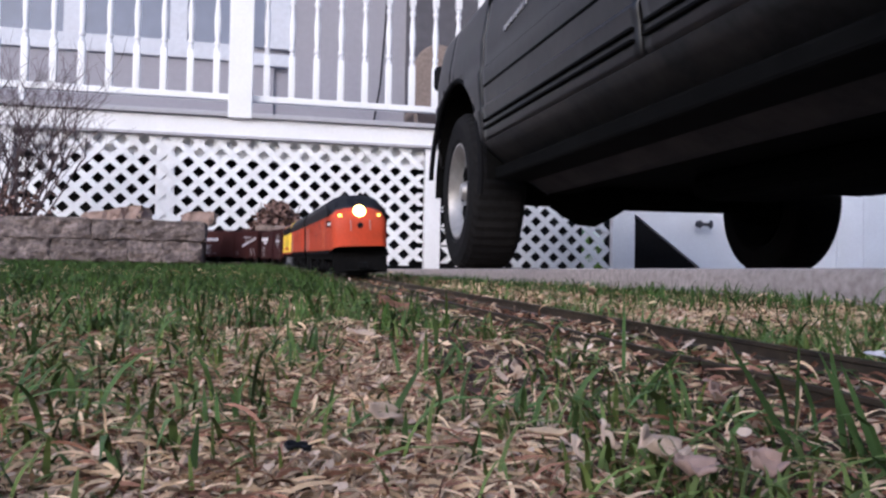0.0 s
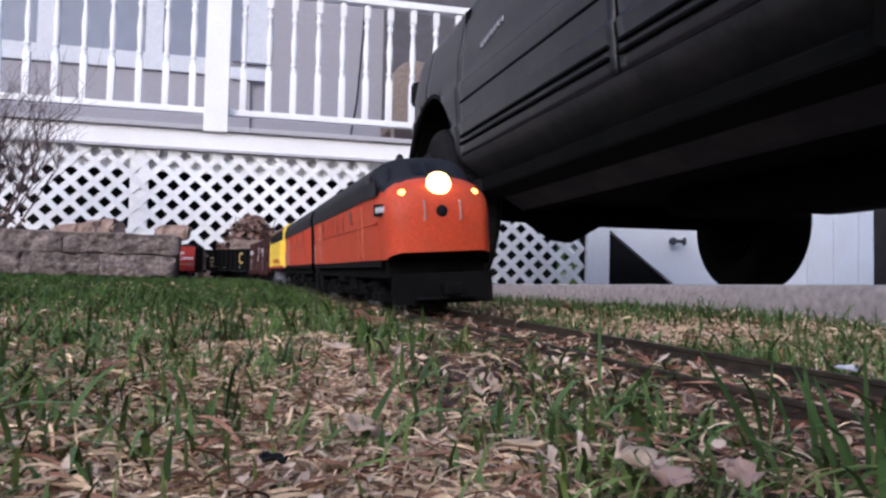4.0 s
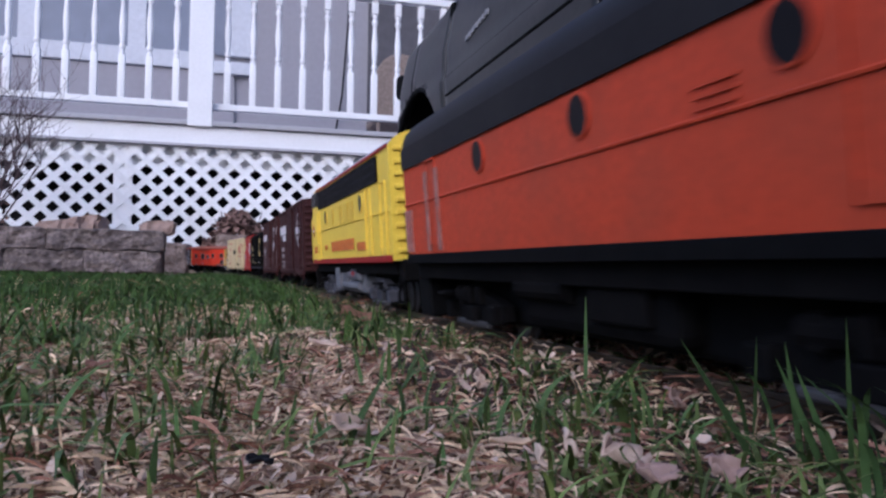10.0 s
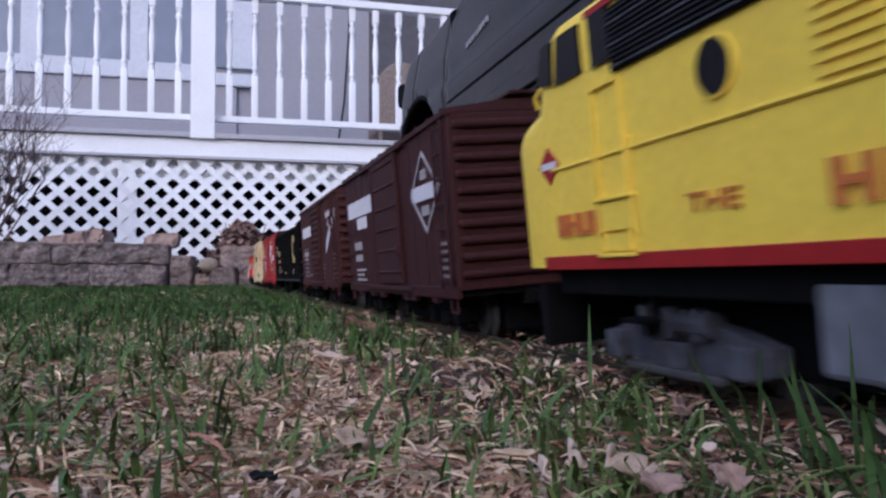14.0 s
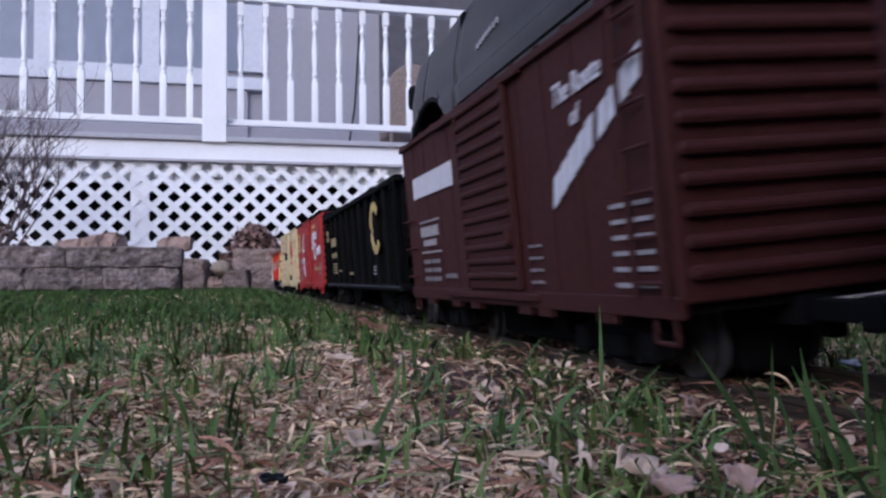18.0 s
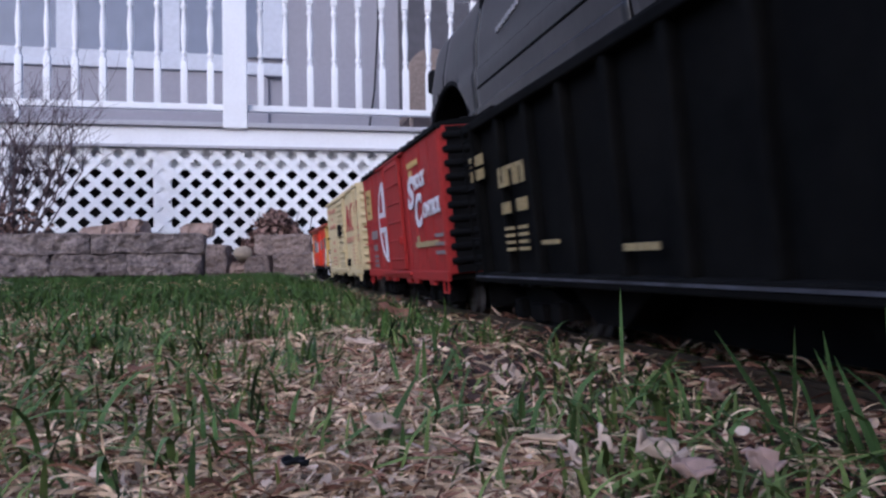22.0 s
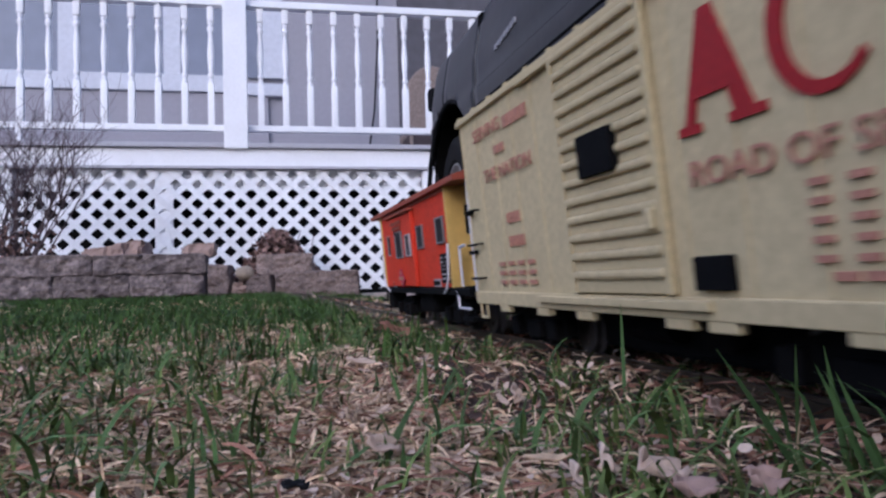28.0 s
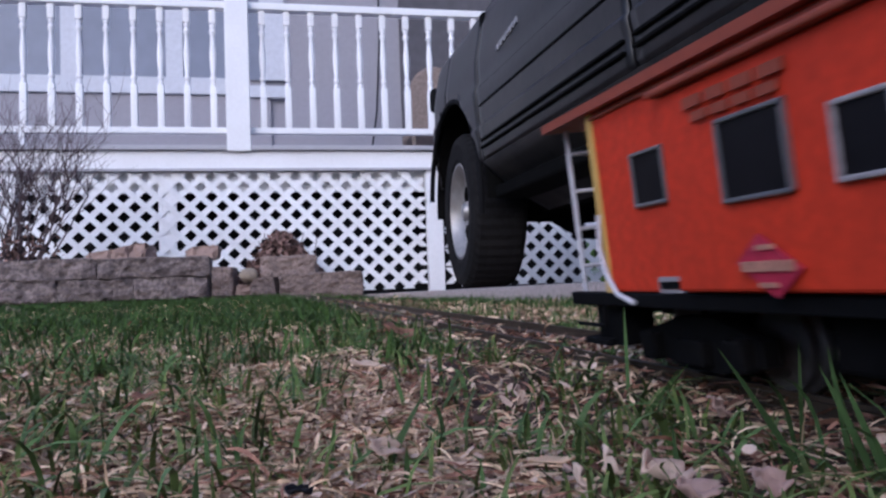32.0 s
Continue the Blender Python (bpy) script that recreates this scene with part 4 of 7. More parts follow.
    # ribbed end
    for k in range(9):
        part("end_rib", box(-front - 0.0025, -front + 0.001, -HW + 0.004, -0.020, 0.055 + k * 0.011, 0.059 + k * 0.011, 0.0008), "black" if shell == "orange" else shell, car)
        part("end_rib", box(-front - 0.0025, -front + 0.001, 0.020, HW - 0.004, 0.055 + k * 0.011, 0.059 + k * 0.011, 0.0008), "black" if shell == "orange" else shell, car)
    part("diaphragm", box(-front - 0.012, -front + 0.001, -0.018, 0.018, 0.046, 0.140, 0.002), "black", car)
    if not cab:
        part("diaphragm", box(front - 0.001, front + 0.012, -0.018, 0.018, 0.046, 0.140, 0.002), "black", car)
    if cab:
        # cab side windows and doors
        for s in (-1, 1):
            y = s * (HW - 0.0006)
            lo, hi = sorted((y, y + s * 0.0012))
            if shell == "orange":
                wx = front - 0.103
                part("cab_window", plate([(wx, 0.126), (wx + 0.010, 0.126), (wx + 0.010, 0.1430), (wx, 0.1430)], lo, 0.0022), "pane", car)
                part("cab_window", plate([(wx + 0.013, 0.126), (wx + 0.033, 0.126), (wx + 0.023, 0.1430), (wx + 0.013, 0.1430)], lo, 0.0022), "pane", car)
            else:
                for q in ([(0.194, 0.1275), (0.219, 0.1275), (0.214, 0.1470), (0.194, 0.1470)], [(0.223, 0.1285), (0.2385, 0.1310), (0.2300, 0.1470), (0.220, 0.1470)], [(0.168, 0.1265), (0.184, 0.1265), (0.184, 0.1470), (0.168, 0.1470)]):
                    part("cab_window", plate(q, lo - 0.001, 0.0030), "pane", car)
                part("nose_marker", box(front - 0.010, front + 0.004, *sorted((s * 0.028, s * 0.047)), 0.0985, 0.1095, 0.003), shell, car)
                part("nose_grab_iron", bent_rod([(front - 0.030, s * 0.046, 0.128), (front - 0.026, s * 0.048, 0.134), (front - 0.014, s * 0.047, 0.131), (front - 0.012, s * 0.045, 0.126)], 0.0010), shell, car)
                for k in range(2):
                    part("cab_step", box(0.161, 0.190, *sorted((s * (HW - 0.0005), s * (HW + 0.0030))), 0.052 + k * 0.022, 0.0535 + k * 0.022, 0.0005), shell, car)
                part("door_plate", box(0.163, 0.188, *sorted((s * (HW - 0.0002), s * (HW + 0.0016))), 0.062, 0.0735, 0.0006), shell, car)
            boards = shell == "orange"
            tilt = Matrix.Translation((front - 0.030, s * 0.0535, 0.104)) @ pose(0, 0, 0, 0, 0, -16 * s)
            if boards:
                part("number_board", plate([(-0.015, -0.0055), (0.014, -0.0065), (0.015, 0.0045), (-0.014, 0.0065)], -0.0015, 0.003), "black", car).matrix_basis = tilt
            for k in range(4 if boards else 0):
                part("number_bar", box(-0.009 + k * 0.005, -0.006 + k * 0.005, *sorted((s * 0.0016, s * 0.0022)), -0.0028, 0.0028), "letter_white", car).matrix_basis = tilt
            part("class_light", lathe([(0.0, -0.002), (0.0045, -0.002), (0.0045, 0.002), (0.003, 0.004), (0.0, 0.0045)], 12, "x"), "marker" if shell == "orange" else "chrome", car).matrix_basis = Matrix.Translation((front - 0.012, s * 0.036, 0.1175)) @ pose(0, 0, 0, 0, -14, 35 * s)
            # windscreen panes lie on the slope
            bmw = bmesh.new()
            q = [(0.055, 0.003, 0.1412), (0.057, 0.042, 0.1345), (0.074, 0.038, 0.1480), (0.075, 0.003, 0.1555)] if shell == "orange" else [(0.0345, 0.003, 0.1325), (0.0365, 0.044, 0.1275), (0.045, 0.040, 0.1440), (0.0455, 0.003, 0.1530)]
            lowr = [bmw.verts.new((front - d + 0.0016, s * yy, zz + 0.0012)) for d, yy, zz in q]
            bmw.faces.new(lowr)
            ext = bmesh.ops.extrude_face_region(bmw, geom=list(bmw.faces))
            for g in ext["geom"]:
                if isinstance(g, bmesh.types.BMVert):
                    g.co += Vector((-0.004, 0, -0.006))
            part("windscreen", bmw, "pane", car)
            part("nose_grab", bent_rod([(front - 0.004, s * 0.018, 0.110), (front + 0.002, s * 0.018, 0.109), (front + 0.004, s * 0.018, 0.092), (front - 0.001, s * 0.018, 0.091)], 0.0008), "letter_dim", car)
        part("headlight_casing", lathe([(0.0, -0.012), (0.0115, -0.010), (0.0125, 0.002), (0.0105, 0.004), (0.0, 0.004)], 20, "x"), shell, car).matrix_basis = pose(front - 0.012, 0, 0.1275, 0, -12)
        part("headlight_lens", lathe([(0.0, 0.0), (0.0122, 0.0), (0.0108, 0.0040), (0.0, 0.0060)], 20, "x"), "lamp" if shell == "orange" else "chrome", car, "glowing yellow headlight" if shell == "orange" else "").matrix_basis = pose(front - 0.0085, 0, 0.1270, 0, -12)
        part("lower_lamp", lathe([(0.0, 0.0), (0.0062, 0.0), (0.0055, 0.002), (0.0, 0.003)], 16, "x"), "pane" if shell == "orange" else "chrome", car).matrix_basis = pose(front - 0.001, 0, 0.1000)
        part("pilot", plate([(-0.044, 0.0), (0.044, 0.0), (0.050, 0.0), (0.050, 0.030), (-0.050, 0.030), (-0.050, 0.0)], 0, 0.010), "frame", car).matrix_basis = Matrix.Translation((front - 0.004, 0, 0.010)) @ pose(0, 0, 0, 0, 0, 90)
        part("pilot_step", box(front - 0.006, front + 0.008, -0.030, 0.030, 0.014, 0.017, 0.001), "frame", car)
        for s in (-1, 1):
            part("horn", rod((front - 0.125, s * 0.016, 0.164), (front - 0.105, s * 0.016, 0.166), 0.002, 10, 0.004), roof, car)
    return car


# -- freight trucks and boxcars --
def boxcar(name, label, mat, L, door_at, door_w, ribs=True, plain_door=False):
    car = thing(name, label, "boxcar", group="train")
    z0, z1 = 0.034, 0.150
    h = L / 2
    part("body", box(-h, h, -HW, HW, z0, z1, 0.0012), mat, car)
    # riveted panel seams
    n = 12
    for s in (-1, 1):
        for i in range(n + 1):
            x = -h + 0.004 + (L - 0.008) * i / n
            if abs(x - door_at) > door_w / 2 + 0.004:
                part("panel_seam", box(x - 0.0009, x + 0.0009, *sorted((s * (HW - 0.0002), s * (HW + 0.0005))), z0 + 0.004, z1 - 0.003), mat, car)
    for s in (-1, 1):
        part("side_sill", box(-h, h, *sorted((s * (HW - 0.002), s * (HW + 0.0016))), z0 - 0.005, z0 + 0.003, 0.0006), mat, car)
        for x0, x1 in ((-h + 0.05, -h + 0.066), (-h + 0.115, -h + 0.132), (door_at - door_w / 2 - 0.006, door_at - door_w / 2 + 0.012), (door_at + door_w / 2 - 0.012, door_at + door_w / 2 + 0.006), (h - 0.132, h - 0.115), (h - 0.066, h - 0.05)):
            part("sill_bracket", box(x0, x1, *sorted((s * (HW - 0.003), s * (HW + 0.0012))), z0 - 0.009, z0 - 0.004, 0.0006), mat, car)
        part("eave_strip", box(-h - 0.001, h + 0.001, *sorted((s * (HW - 0.003), s * (HW + 0.0024))), z1 - 0.0025, z1 + 0.001, 0.0006), "black" if mat == "red" else mat, car)
        # sliding door
        y = s * (HW + 0.0005)
        d = part("door", box(door_at - door_w / 2, door_at + door_w / 2, *sorted((y, y + s * 0.0022)), z0 + 0.004, z1 - 0.004, 0.0006), mat, car)
        yy = y + s * 0.0020
        if plain_door:
            for k in range(6):
                zz = z0 + 0.014 + k * 0.0185
                part("door_rib", rod((door_at - door_w / 2 + 0.006, yy, zz), (door_at + door_w / 2 - 0.006, yy, zz), 0.0013, 6), mat, d)
        else:
            for k in range(13):
                zz = z0 + 0.010 + k * 0.0083
                part("door_rib", box(door_at - door_w / 2 + 0.004, door_at + door_w / 2 - 0.004, *sorted((yy, yy + s * 0.0022)), zz, zz + 0.0040, 0.0014), mat, d)
        for q in (-1, 1):
            xe = door_at + q * (door_w / 2 - 0.0015)
            part("door_post", box(xe - 0.0016, xe + 0.0016, *sorted((yy, yy + s * 0.0012)), z0 + 0.004, z1 - 0.004), mat, d)
        part("door_track", box(door_at - door_w * 1.05, door_at + door_w * 0.75, *sorted((s * HW, s * (HW + 0.0042))), z0 - 0.0015, z0 + 0.002, 0.0005), mat, car)
        part("door_track", box(door_at - door_w * 1.05, door_at + door_w * 0.75, *sorted((s * HW, s * (HW + 0.0036))), z1 - 0.004, z1 - 0.002, 0.0005), mat, car)
        part("door_latch", box(door_at + door_w / 2 - 0.010, door_at + door_w / 2 - 0.004, *sorted((yy, yy + s * 0.004)), z0 + 0.028, z0 + 0.036, 0.0008), mat, d)
        # ladders: right-hand end of each side
        for base in () if mat == "red" else ((h - 0.026, h - 0.004) if s < 0 else (-h + 0.004, -h + 0.026),):
            for x in base:
                part("ladder_stile", rod((x, s * (HW + 0.0035), z0 + 0.002), (x, s * (HW + 0.0035), z1 - 0.004), 0.0011, 6), mat, car)
            for k in range(7):
                zz = z0 + 0.008 + k * 0.0165
                part("rung", rod((base[0], s * (HW + 0.0035), zz), (base[1], s * (HW + 0.0035), zz), 0.0009, 6), mat, car)
        for k in range(3):
            x = -h + 0.006 if s < 0 else h - 0.028
            part("grab_iron", bent_rod([(x, s * HW, z0 + 0.012 + k * 0.022), (x, s * (HW + 0.0045), z0 + 0.012 + k * 0.022), (x + 0.020, s * (HW + 0.0045), z0 + 0.012 + k * 0.022), (x + 0.020, s * HW, z0 + 0.012 + k * 0.022)], 0.0008), "black" if mat == "cream" else mat, car)
        for x in (-h + 0.012, h - 0.012):
            part("stirrup_step", bent_rod([(x - 0.007, s * HW, z0), (x - 0.007, s * HW, z0 - 0.014), (x + 0.007, s * HW, z0 - 0.014), (x + 0.007, s * HW, z0)], 0.001), mat, car)
    # corrugated ends
    end_mat = "black" if mat == "red" else mat
    for s in (-1, 1):
        if mat == "red":
            part("end_panel", box(*sorted((s * (h - 0.0005), s * (h + 0.0010))), -HW + 0.007, HW - 0.007, z0 + 0.001, z1 - 0.001), "black", car, "black end panel")
        for k in range(10):
            zz = z0 + 0.008 + k * 0.0108
            part("end_rib", box(*sorted((s * (h - 0.001), s * (h + 0.0036))), -HW + 0.003, HW - 0.003, zz, zz + 0.0055, 0.0022), end_mat, car)
        if s < 0:
            part("brake_wheel", lathe([(0.012, -0.001), (0.013, 0), (0.012, 0.001), (0.010, 0.0)], 16, "x"), "black", car).matrix_basis = pose(s * (h + 0.010), 0.012 * s, z1 - 0.028)
        coupler(car, s * h, s, 0.028)
    # roof
    pts = [(-HW - 0.002, z1), (HW + 0.002, z1), (HW + 0.002, z1 + 0.0015), (0, z1 + 0.008), (-HW - 0.002, z1 + 0.0015)]
    roof_mat = "black" if mat == "red" else mat
    part("roof", plate(pts, -h, L), roof_mat, car).matrix_basis = pose(0, 0, 0, 0, 0, -90)
    for i in range(13):
        x = -h + 0.006 + (L - 0.012) * i / 12
        part("roof_rib", plate([(-HW - 0.002, z1 + 0.0015), (0, z1 + 0.008), (HW + 0.002, z1 + 0.0015), (HW + 0.002, z1 + 0.003), (0, z1 + 0.0098), (-HW - 0.002, z1 + 0.003)], x - 0.0015, 0.003), roof_mat, car).matrix_basis = pose(0, 0, 0, 0, 0, -90)
    part("roof_walk", box(-h - 0.004, h + 0.004, -0.011, 0.011, z1 + 0.0105, z1 + 0.0125, 0.0004), roof_mat, car)
    # underframe
    part("centre_sill", box(-h + 0.002, h - 0.002, -0.008, 0.008, 0.022, z0 - 0.001), "frame", car)
    part("floor", box(-h + 0.004, h - 0.004, -HW + 0.003, HW - 0.003, z0 - 0.004, z0 - 0.0005), "frame", car)
    # black fillers added under the floor to keep the gap dark
    part("underfloor_filler", box(-h + 0.12, h - 0.12, -0.022, 0.030, 0.004, z0 - 0.004, 0.003), "black", car)
    for x in (-h + 0.075, h - 0.075):
        part("truck_filler", box(x - 0.050, x + 0.050, -0.016, 0.016, 0.003, z0 - 0.004, 0.002), "black", car)
    part("brake_tank", rod((-0.035, -0.026, 0.020), (0.005, -0.026, 0.020), 0.008, 12), "frame", car)
    part("brake_valve", box(0.03, 0.05, -0.032, -0.018, 0.012, 0.026, 0.002), "frame", car)
    for i in range(5):
        x = -0.12 + i * 0.06
        part("cross_bearer", plate([(-HW + 0.004, 0.032), (HW - 0.004, 0.032), (0.012, 0.020), (-0.012, 0.020)], x - 0.001, 0.002), "frame", car).matrix_basis = pose(0, 0, 0, 0, 0, -90)
    for x in (-h + 0.075, h - 0.075):
        truck(car, x)
    return car


def hopper(name, label, L):
    car = thing(name, label, "hopper car", group="train")
    z0, z1, h = 0.036, 0.133, L / 2
    bm = bmesh.new()
    # open body: outer skin, inner skin, sloping floor ends
    box_bm(bm, -h + 0.012, h - 0.012, -HW + 0.004, -HW + 0.006, z0, z1)
    box_bm(bm, -h + 0.012, h - 0.012, HW - 0.006, HW - 0.004, z0, z1)
    box_bm(bm, -h + 0.010, -h + 0.012, -HW + 0.004, HW - 0.004, z0 + 0.035, z1)
    box_bm(bm, h - 0.012, h - 0.010, -HW + 0.004, HW - 0.004, z0 + 0.035, z1)
    part("body", bm, "hopper", car)
    part("floor", box(-h + 0.012, h - 0.012, -HW + 0.006, HW - 0.006, z0 - 0.002, z0 + 0.002), "hopper", car)
    part("coal_load", box(-h + 0.014, h - 0.014, -HW + 0.007, HW - 0.007, z1 - 0.03, z1 - 0.014), "black", car)
    for s in (-1, 1):
        for i in range(11):
            x = -h + 0.020 + (L - 0.040) * i / 10
            part("side_post", box(x - 0.0035, x + 0.0035, *sorted((s * (HW - 0.0045), s * (HW + 0.0015))), z0, z1 - 0.002, 0.0012), "hopper", car)
        part("top_chord", box(-h + 0.004, h - 0.004, *sorted((s * (HW - 0.006), s * (HW + 0.003))), z1 - 0.004, z1 + 0.002, 0.0012), "hopper", car)
        part("side_sill", box(-h + 0.002, h - 0.002, *sorted((s * (HW - 0.005), s * (HW + 0.003))), z0 - 0.004, z0 + 0.002, 0.001), "hopper", car)
        part("sill_edge", box(-h + 0.006, h - 0.006, *sorted((s * (HW + 0.0030), s * (HW + 0.0036))), z0 - 0.0008, z0 + 0.0004), "truckgrey", car, "worn light edge of the sill")
        for x in (-h + 0.006, -h + 0.024, h - 0.024, h - 0.006):
            part("ladder_stile", rod((x, s * (HW + 0.003), z0), (x, s * (HW + 0.003), z1), 0.0010, 6), "hopper", car)
        for base in (-h + 0.006, h - 0.024):
            for k in range(6):
                zz = z0 + 0.008 + k * 0.016
                part("rung", rod((base, s * (HW + 0.003), zz), (base + 0.018, s * (HW + 0.003), zz), 0.0008, 6), "hopper", car)
        part("end_rib_post", box(s * (h - 0.010) - 0.003, s * (h - 0.010) + 0.003, -0.045, -0.039, z0, z1), "hopper", car)
        for k in range(6):
            zz = z0 + 0.010 + k * 0.015
            part("end_rib", box(*sorted((s * (h - 0.012), s * (h - 0.006))), -HW + 0.006, HW - 0.006, zz, zz + 0.006, 0.002), "hopper", car)
        coupler(car, s * h, s, 0.028)
    for x in (-0.10, 0.10):
        part("hopper_bay", plate([(-0.055, z0), (0.055, z0), (0.016, 0.012), (-0.016, 0.012)], -0.040, 0.080), "hopper", car).matrix_basis = pose(x, 0, 0)
    # sill carried down nearly to the rail in black, to stop light beneath
    part("centre_sill", box(-h + 0.004, h - 0.004, -0.012, 0.012, 0.004, z0), "black", car)
    for x in (-h + 0.080, h - 0.080):
        truck(car, x)
    # gold markings
    y = -HW - 0.0018
    ring = []
    n = 26
    a0 = 0.75
    for i in range(n + 1):
        a = a0 + (2 * math.pi - 2 * a0) * i / n
        ring.append((math.cos(a), math.sin(a)))
    cx, cz = 0.145, 0.0945
    # painted over the posts: the arc breaks where each post stands proud
    for k in range(n):
        q = [(cx + 0.0255 * c, cz + 0.0265 * w) for c, w in ring[k:k + 2]] + [(cx + 0.0160 * c, cz + 0.0180 * w) for c, w in reversed(ring[k:k + 2])]
        part("emblem_arc", plate(q, y + (0.0012 if k in (6, 13) else 0.0), 0.0009), "letter_worn_gold" if k in (6, 13, 14, 19) else "letter_gold", car, "gold open ring emblem" if k == 0 else "")
    for k in range(3):
        bars(car, "letter_dim", 0.125, 0.137, 0.0555 - k * 0.0035, 0.0018, 2, 0.2, y=y)
    for i, (zz, w) in enumerate(((0.1095, 0.030), (0.1005, 0.030))):
        glyphs(car, "letter_worn_gold", -0.254, -0.254 + w, zz, 0.0065, 5, y, name="emblem_block", seed=i)
    glyphs(car, "letter_worn_gold", -0.197, -0.151, 0.0940, 0.0115, 3, y, name="emblem_block", seed=2, stroke=0.20)
    glyphs(car, "letter_worn_gold", -0.196, -0.180, 0.0760, 0.0065, 3, y, name="number_bar", seed=4)
    glyphs(car, "letter_worn_gold", -0.169, -0.152, 0.0765, 0.0070, 3, y, name="number_bar", seed=6)
    for k in range(4):
        bars(car, "letter_worn_gold", -0.194, -0.148, 0.0640 - k * 0.0040, 0.0018, 2, 0.35, y=y)
    bars(car, "letter_worn_gold", -0.136, -0.112, 0.0545, 0.0022, 3, 0.15, y=y)
    bars(car, "letter_worn_gold", -0.044, -0.014, 0.0500, 0.0030, 3, 0.15, y=y)
    return car


def caboose(name, label, L):
    """Body length L; roof and platforms reach past it at both ends."""
    car = thing(name, label, "caboose", group="train")
    z0, z1, h = 0.0385, 0.116, L / 2
    e = 0.044
    part("body", box(-h, h, -HW, HW, z0, z1, 0.0012), "caboose", car)
    pts = [(-HW - 0.005, z1 - 0.001), (HW + 0.005, z1 - 0.001), (HW + 0.005, z1 + 0.003), (0.03, z1 + 0.011), (-0.03, z1 + 0.011), (-HW - 0.005, z1 + 0.003)]
    part("roof", plate(pts, -h - e, L + 2 * e), "caboose_roof", car, "brown roof").matrix_basis = pose(0, 0, 0, 0, 0, -90)
    part("roof_walk", box(-h - e, h + e, -0.010, 0.010, z1 + 0.012, z1 + 0.0145), "caboose_roof", car)
    for s in (-1, 1):
        y = s * HW
        # windows: frame, pane
        bay = s * 0.004
        part("bay_window", box(-0.086, 0.027, *sorted((y, y + bay)), z0 + 0.001, 0.108, 0.0012), "caboose", car, "shallow projecting bay")
        part("bay_roof", box(-0.088, 0.029, *sorted((y, y + s * 0.0075)), 0.108, 0.1105, 0.0008), "caboose_roof", car)
        for i, (wx, wz, ww, wh, mat, proud) in enumerate(((-0.103, 0.0820, 0.022, 0.0180, "chrome", 0), (-0.0335, 0.0800, 0.030, 0.0230, "chrome", bay), (0.0110, 0.0775, 0.0185, 0.0175, "letter_dim", bay), (0.049, 0.0825, 0.0195, 0.0175, "chrome", 0), (0.1245, 0.0835, 0.022, 0.0180, "chrome", 0))):
            y = s * HW + proud
            bmf = bmesh.new()
            lo, hi = sorted((y - s * 0.0005, y + s * 0.0020))
            t = 0.0016
            box_bm(bmf, wx - ww / 2 - t, wx - ww / 2, lo, hi, wz - wh / 2 - t, wz + wh / 2 + t, 0.0006)
            box_bm(bmf, wx + ww / 2, wx + ww / 2 + t, lo, hi, wz - wh / 2 - t, wz + wh / 2 + t, 0.0006)
            box_bm(bmf, wx - ww / 2 - t, wx + ww / 2 + t, lo, hi, wz - wh / 2 - t, wz - wh / 2, 0.0006)
            box_bm(bmf, wx - ww / 2 - t, wx + ww / 2 + t, lo, hi, wz + wh / 2, wz + wh / 2 + t, 0.0006)
            w = part("window_frame", bmf, mat, car)
            part("pane", box(wx - ww / 2, wx + ww / 2, *sorted((y + s * 0.0002, y + s * 0.0008)), wz - wh / 2, wz + wh / 2), "pane", w)
        y = s * HW
        part("side_strip", box(-h + 0.002, h - 0.002, *sorted((y, y + s * 0.0014)), z1 - 0.004, z1 - 0.002, 0.0005), "caboose_roof", car)
        part("side_sill", box(-h - e, h + e, *sorted((s * (HW - 0.004), s * (HW + 0.0008))), z0 - 0.006, z0 - 0.0002, 0.0008), "black", car)
        part("data_panel", box(0.115, 0.148, *sorted((y, y + s * 0.0009)), 0.042, 0.065), "black", car, "black data panel with white lines")
        for k in range(2):
            part("panel_line", box(0.116, 0.147, *sorted((y + s * 0.0009, y + s * 0.0014)), 0.0525 + k * 0.0028, 0.0532 + k * 0.0028), "letter_faint", car)
        if s < 0:
            for k, (a, b, z) in enumerate(((0.118, 0.125, 0.062), (0.135, 0.146, 0.062), (0.118, 0.125, 0.0585), (0.135, 0.146, 0.0585), (0.118, 0.131, 0.049), (0.134, 0.146, 0.049), (0.118, 0.131, 0.0455), (0.134, 0.146, 0.0455))):
                bars(car, "letter_dim", a, b, z, 0.0014, 1, 0.0, y=y - 0.0014)
        part("road_plate", box(0.085, 0.109, *sorted((y, y + s * 0.0008)), 0.0390, 0.0455), "letter_dim", car, "small plate with bars")
        bars(car, "black", 0.0865, 0.1075, 0.0422, 0.0036, 1, 0.0, y=y + (s - 1) / 2 * 0.0014 if s < 0 else y + 0.0006)
        part("road_plate", box(-0.106, -0.088, *sorted((y, y + s * 0.0008)), 0.0385, 0.0445), "letter_dim", car)
        part("vent_bar", box(-0.104, -0.090, *sorted((y, y + s * 0.0014)), 0.0402, 0.0428), "black", car)
        # curved white grab rails at the corners
        for q in (-1, 1):
            curve = [(q * (h - 0.001), s * (HW + 0.002), 0.072), (q * (h + 0.000), s * (HW + 0.003), 0.058), (q * (h - 0.004), s * (HW + 0.003), 0.046), (q * (h - 0.012), s * (HW + 0.003), 0.038), (q * (h - 0.024), s * (HW + 0.002), 0.0345)]
            part("corner_grab", bent_rod(curve, 0.0011), "letter_white", car, "white curved grab rail")
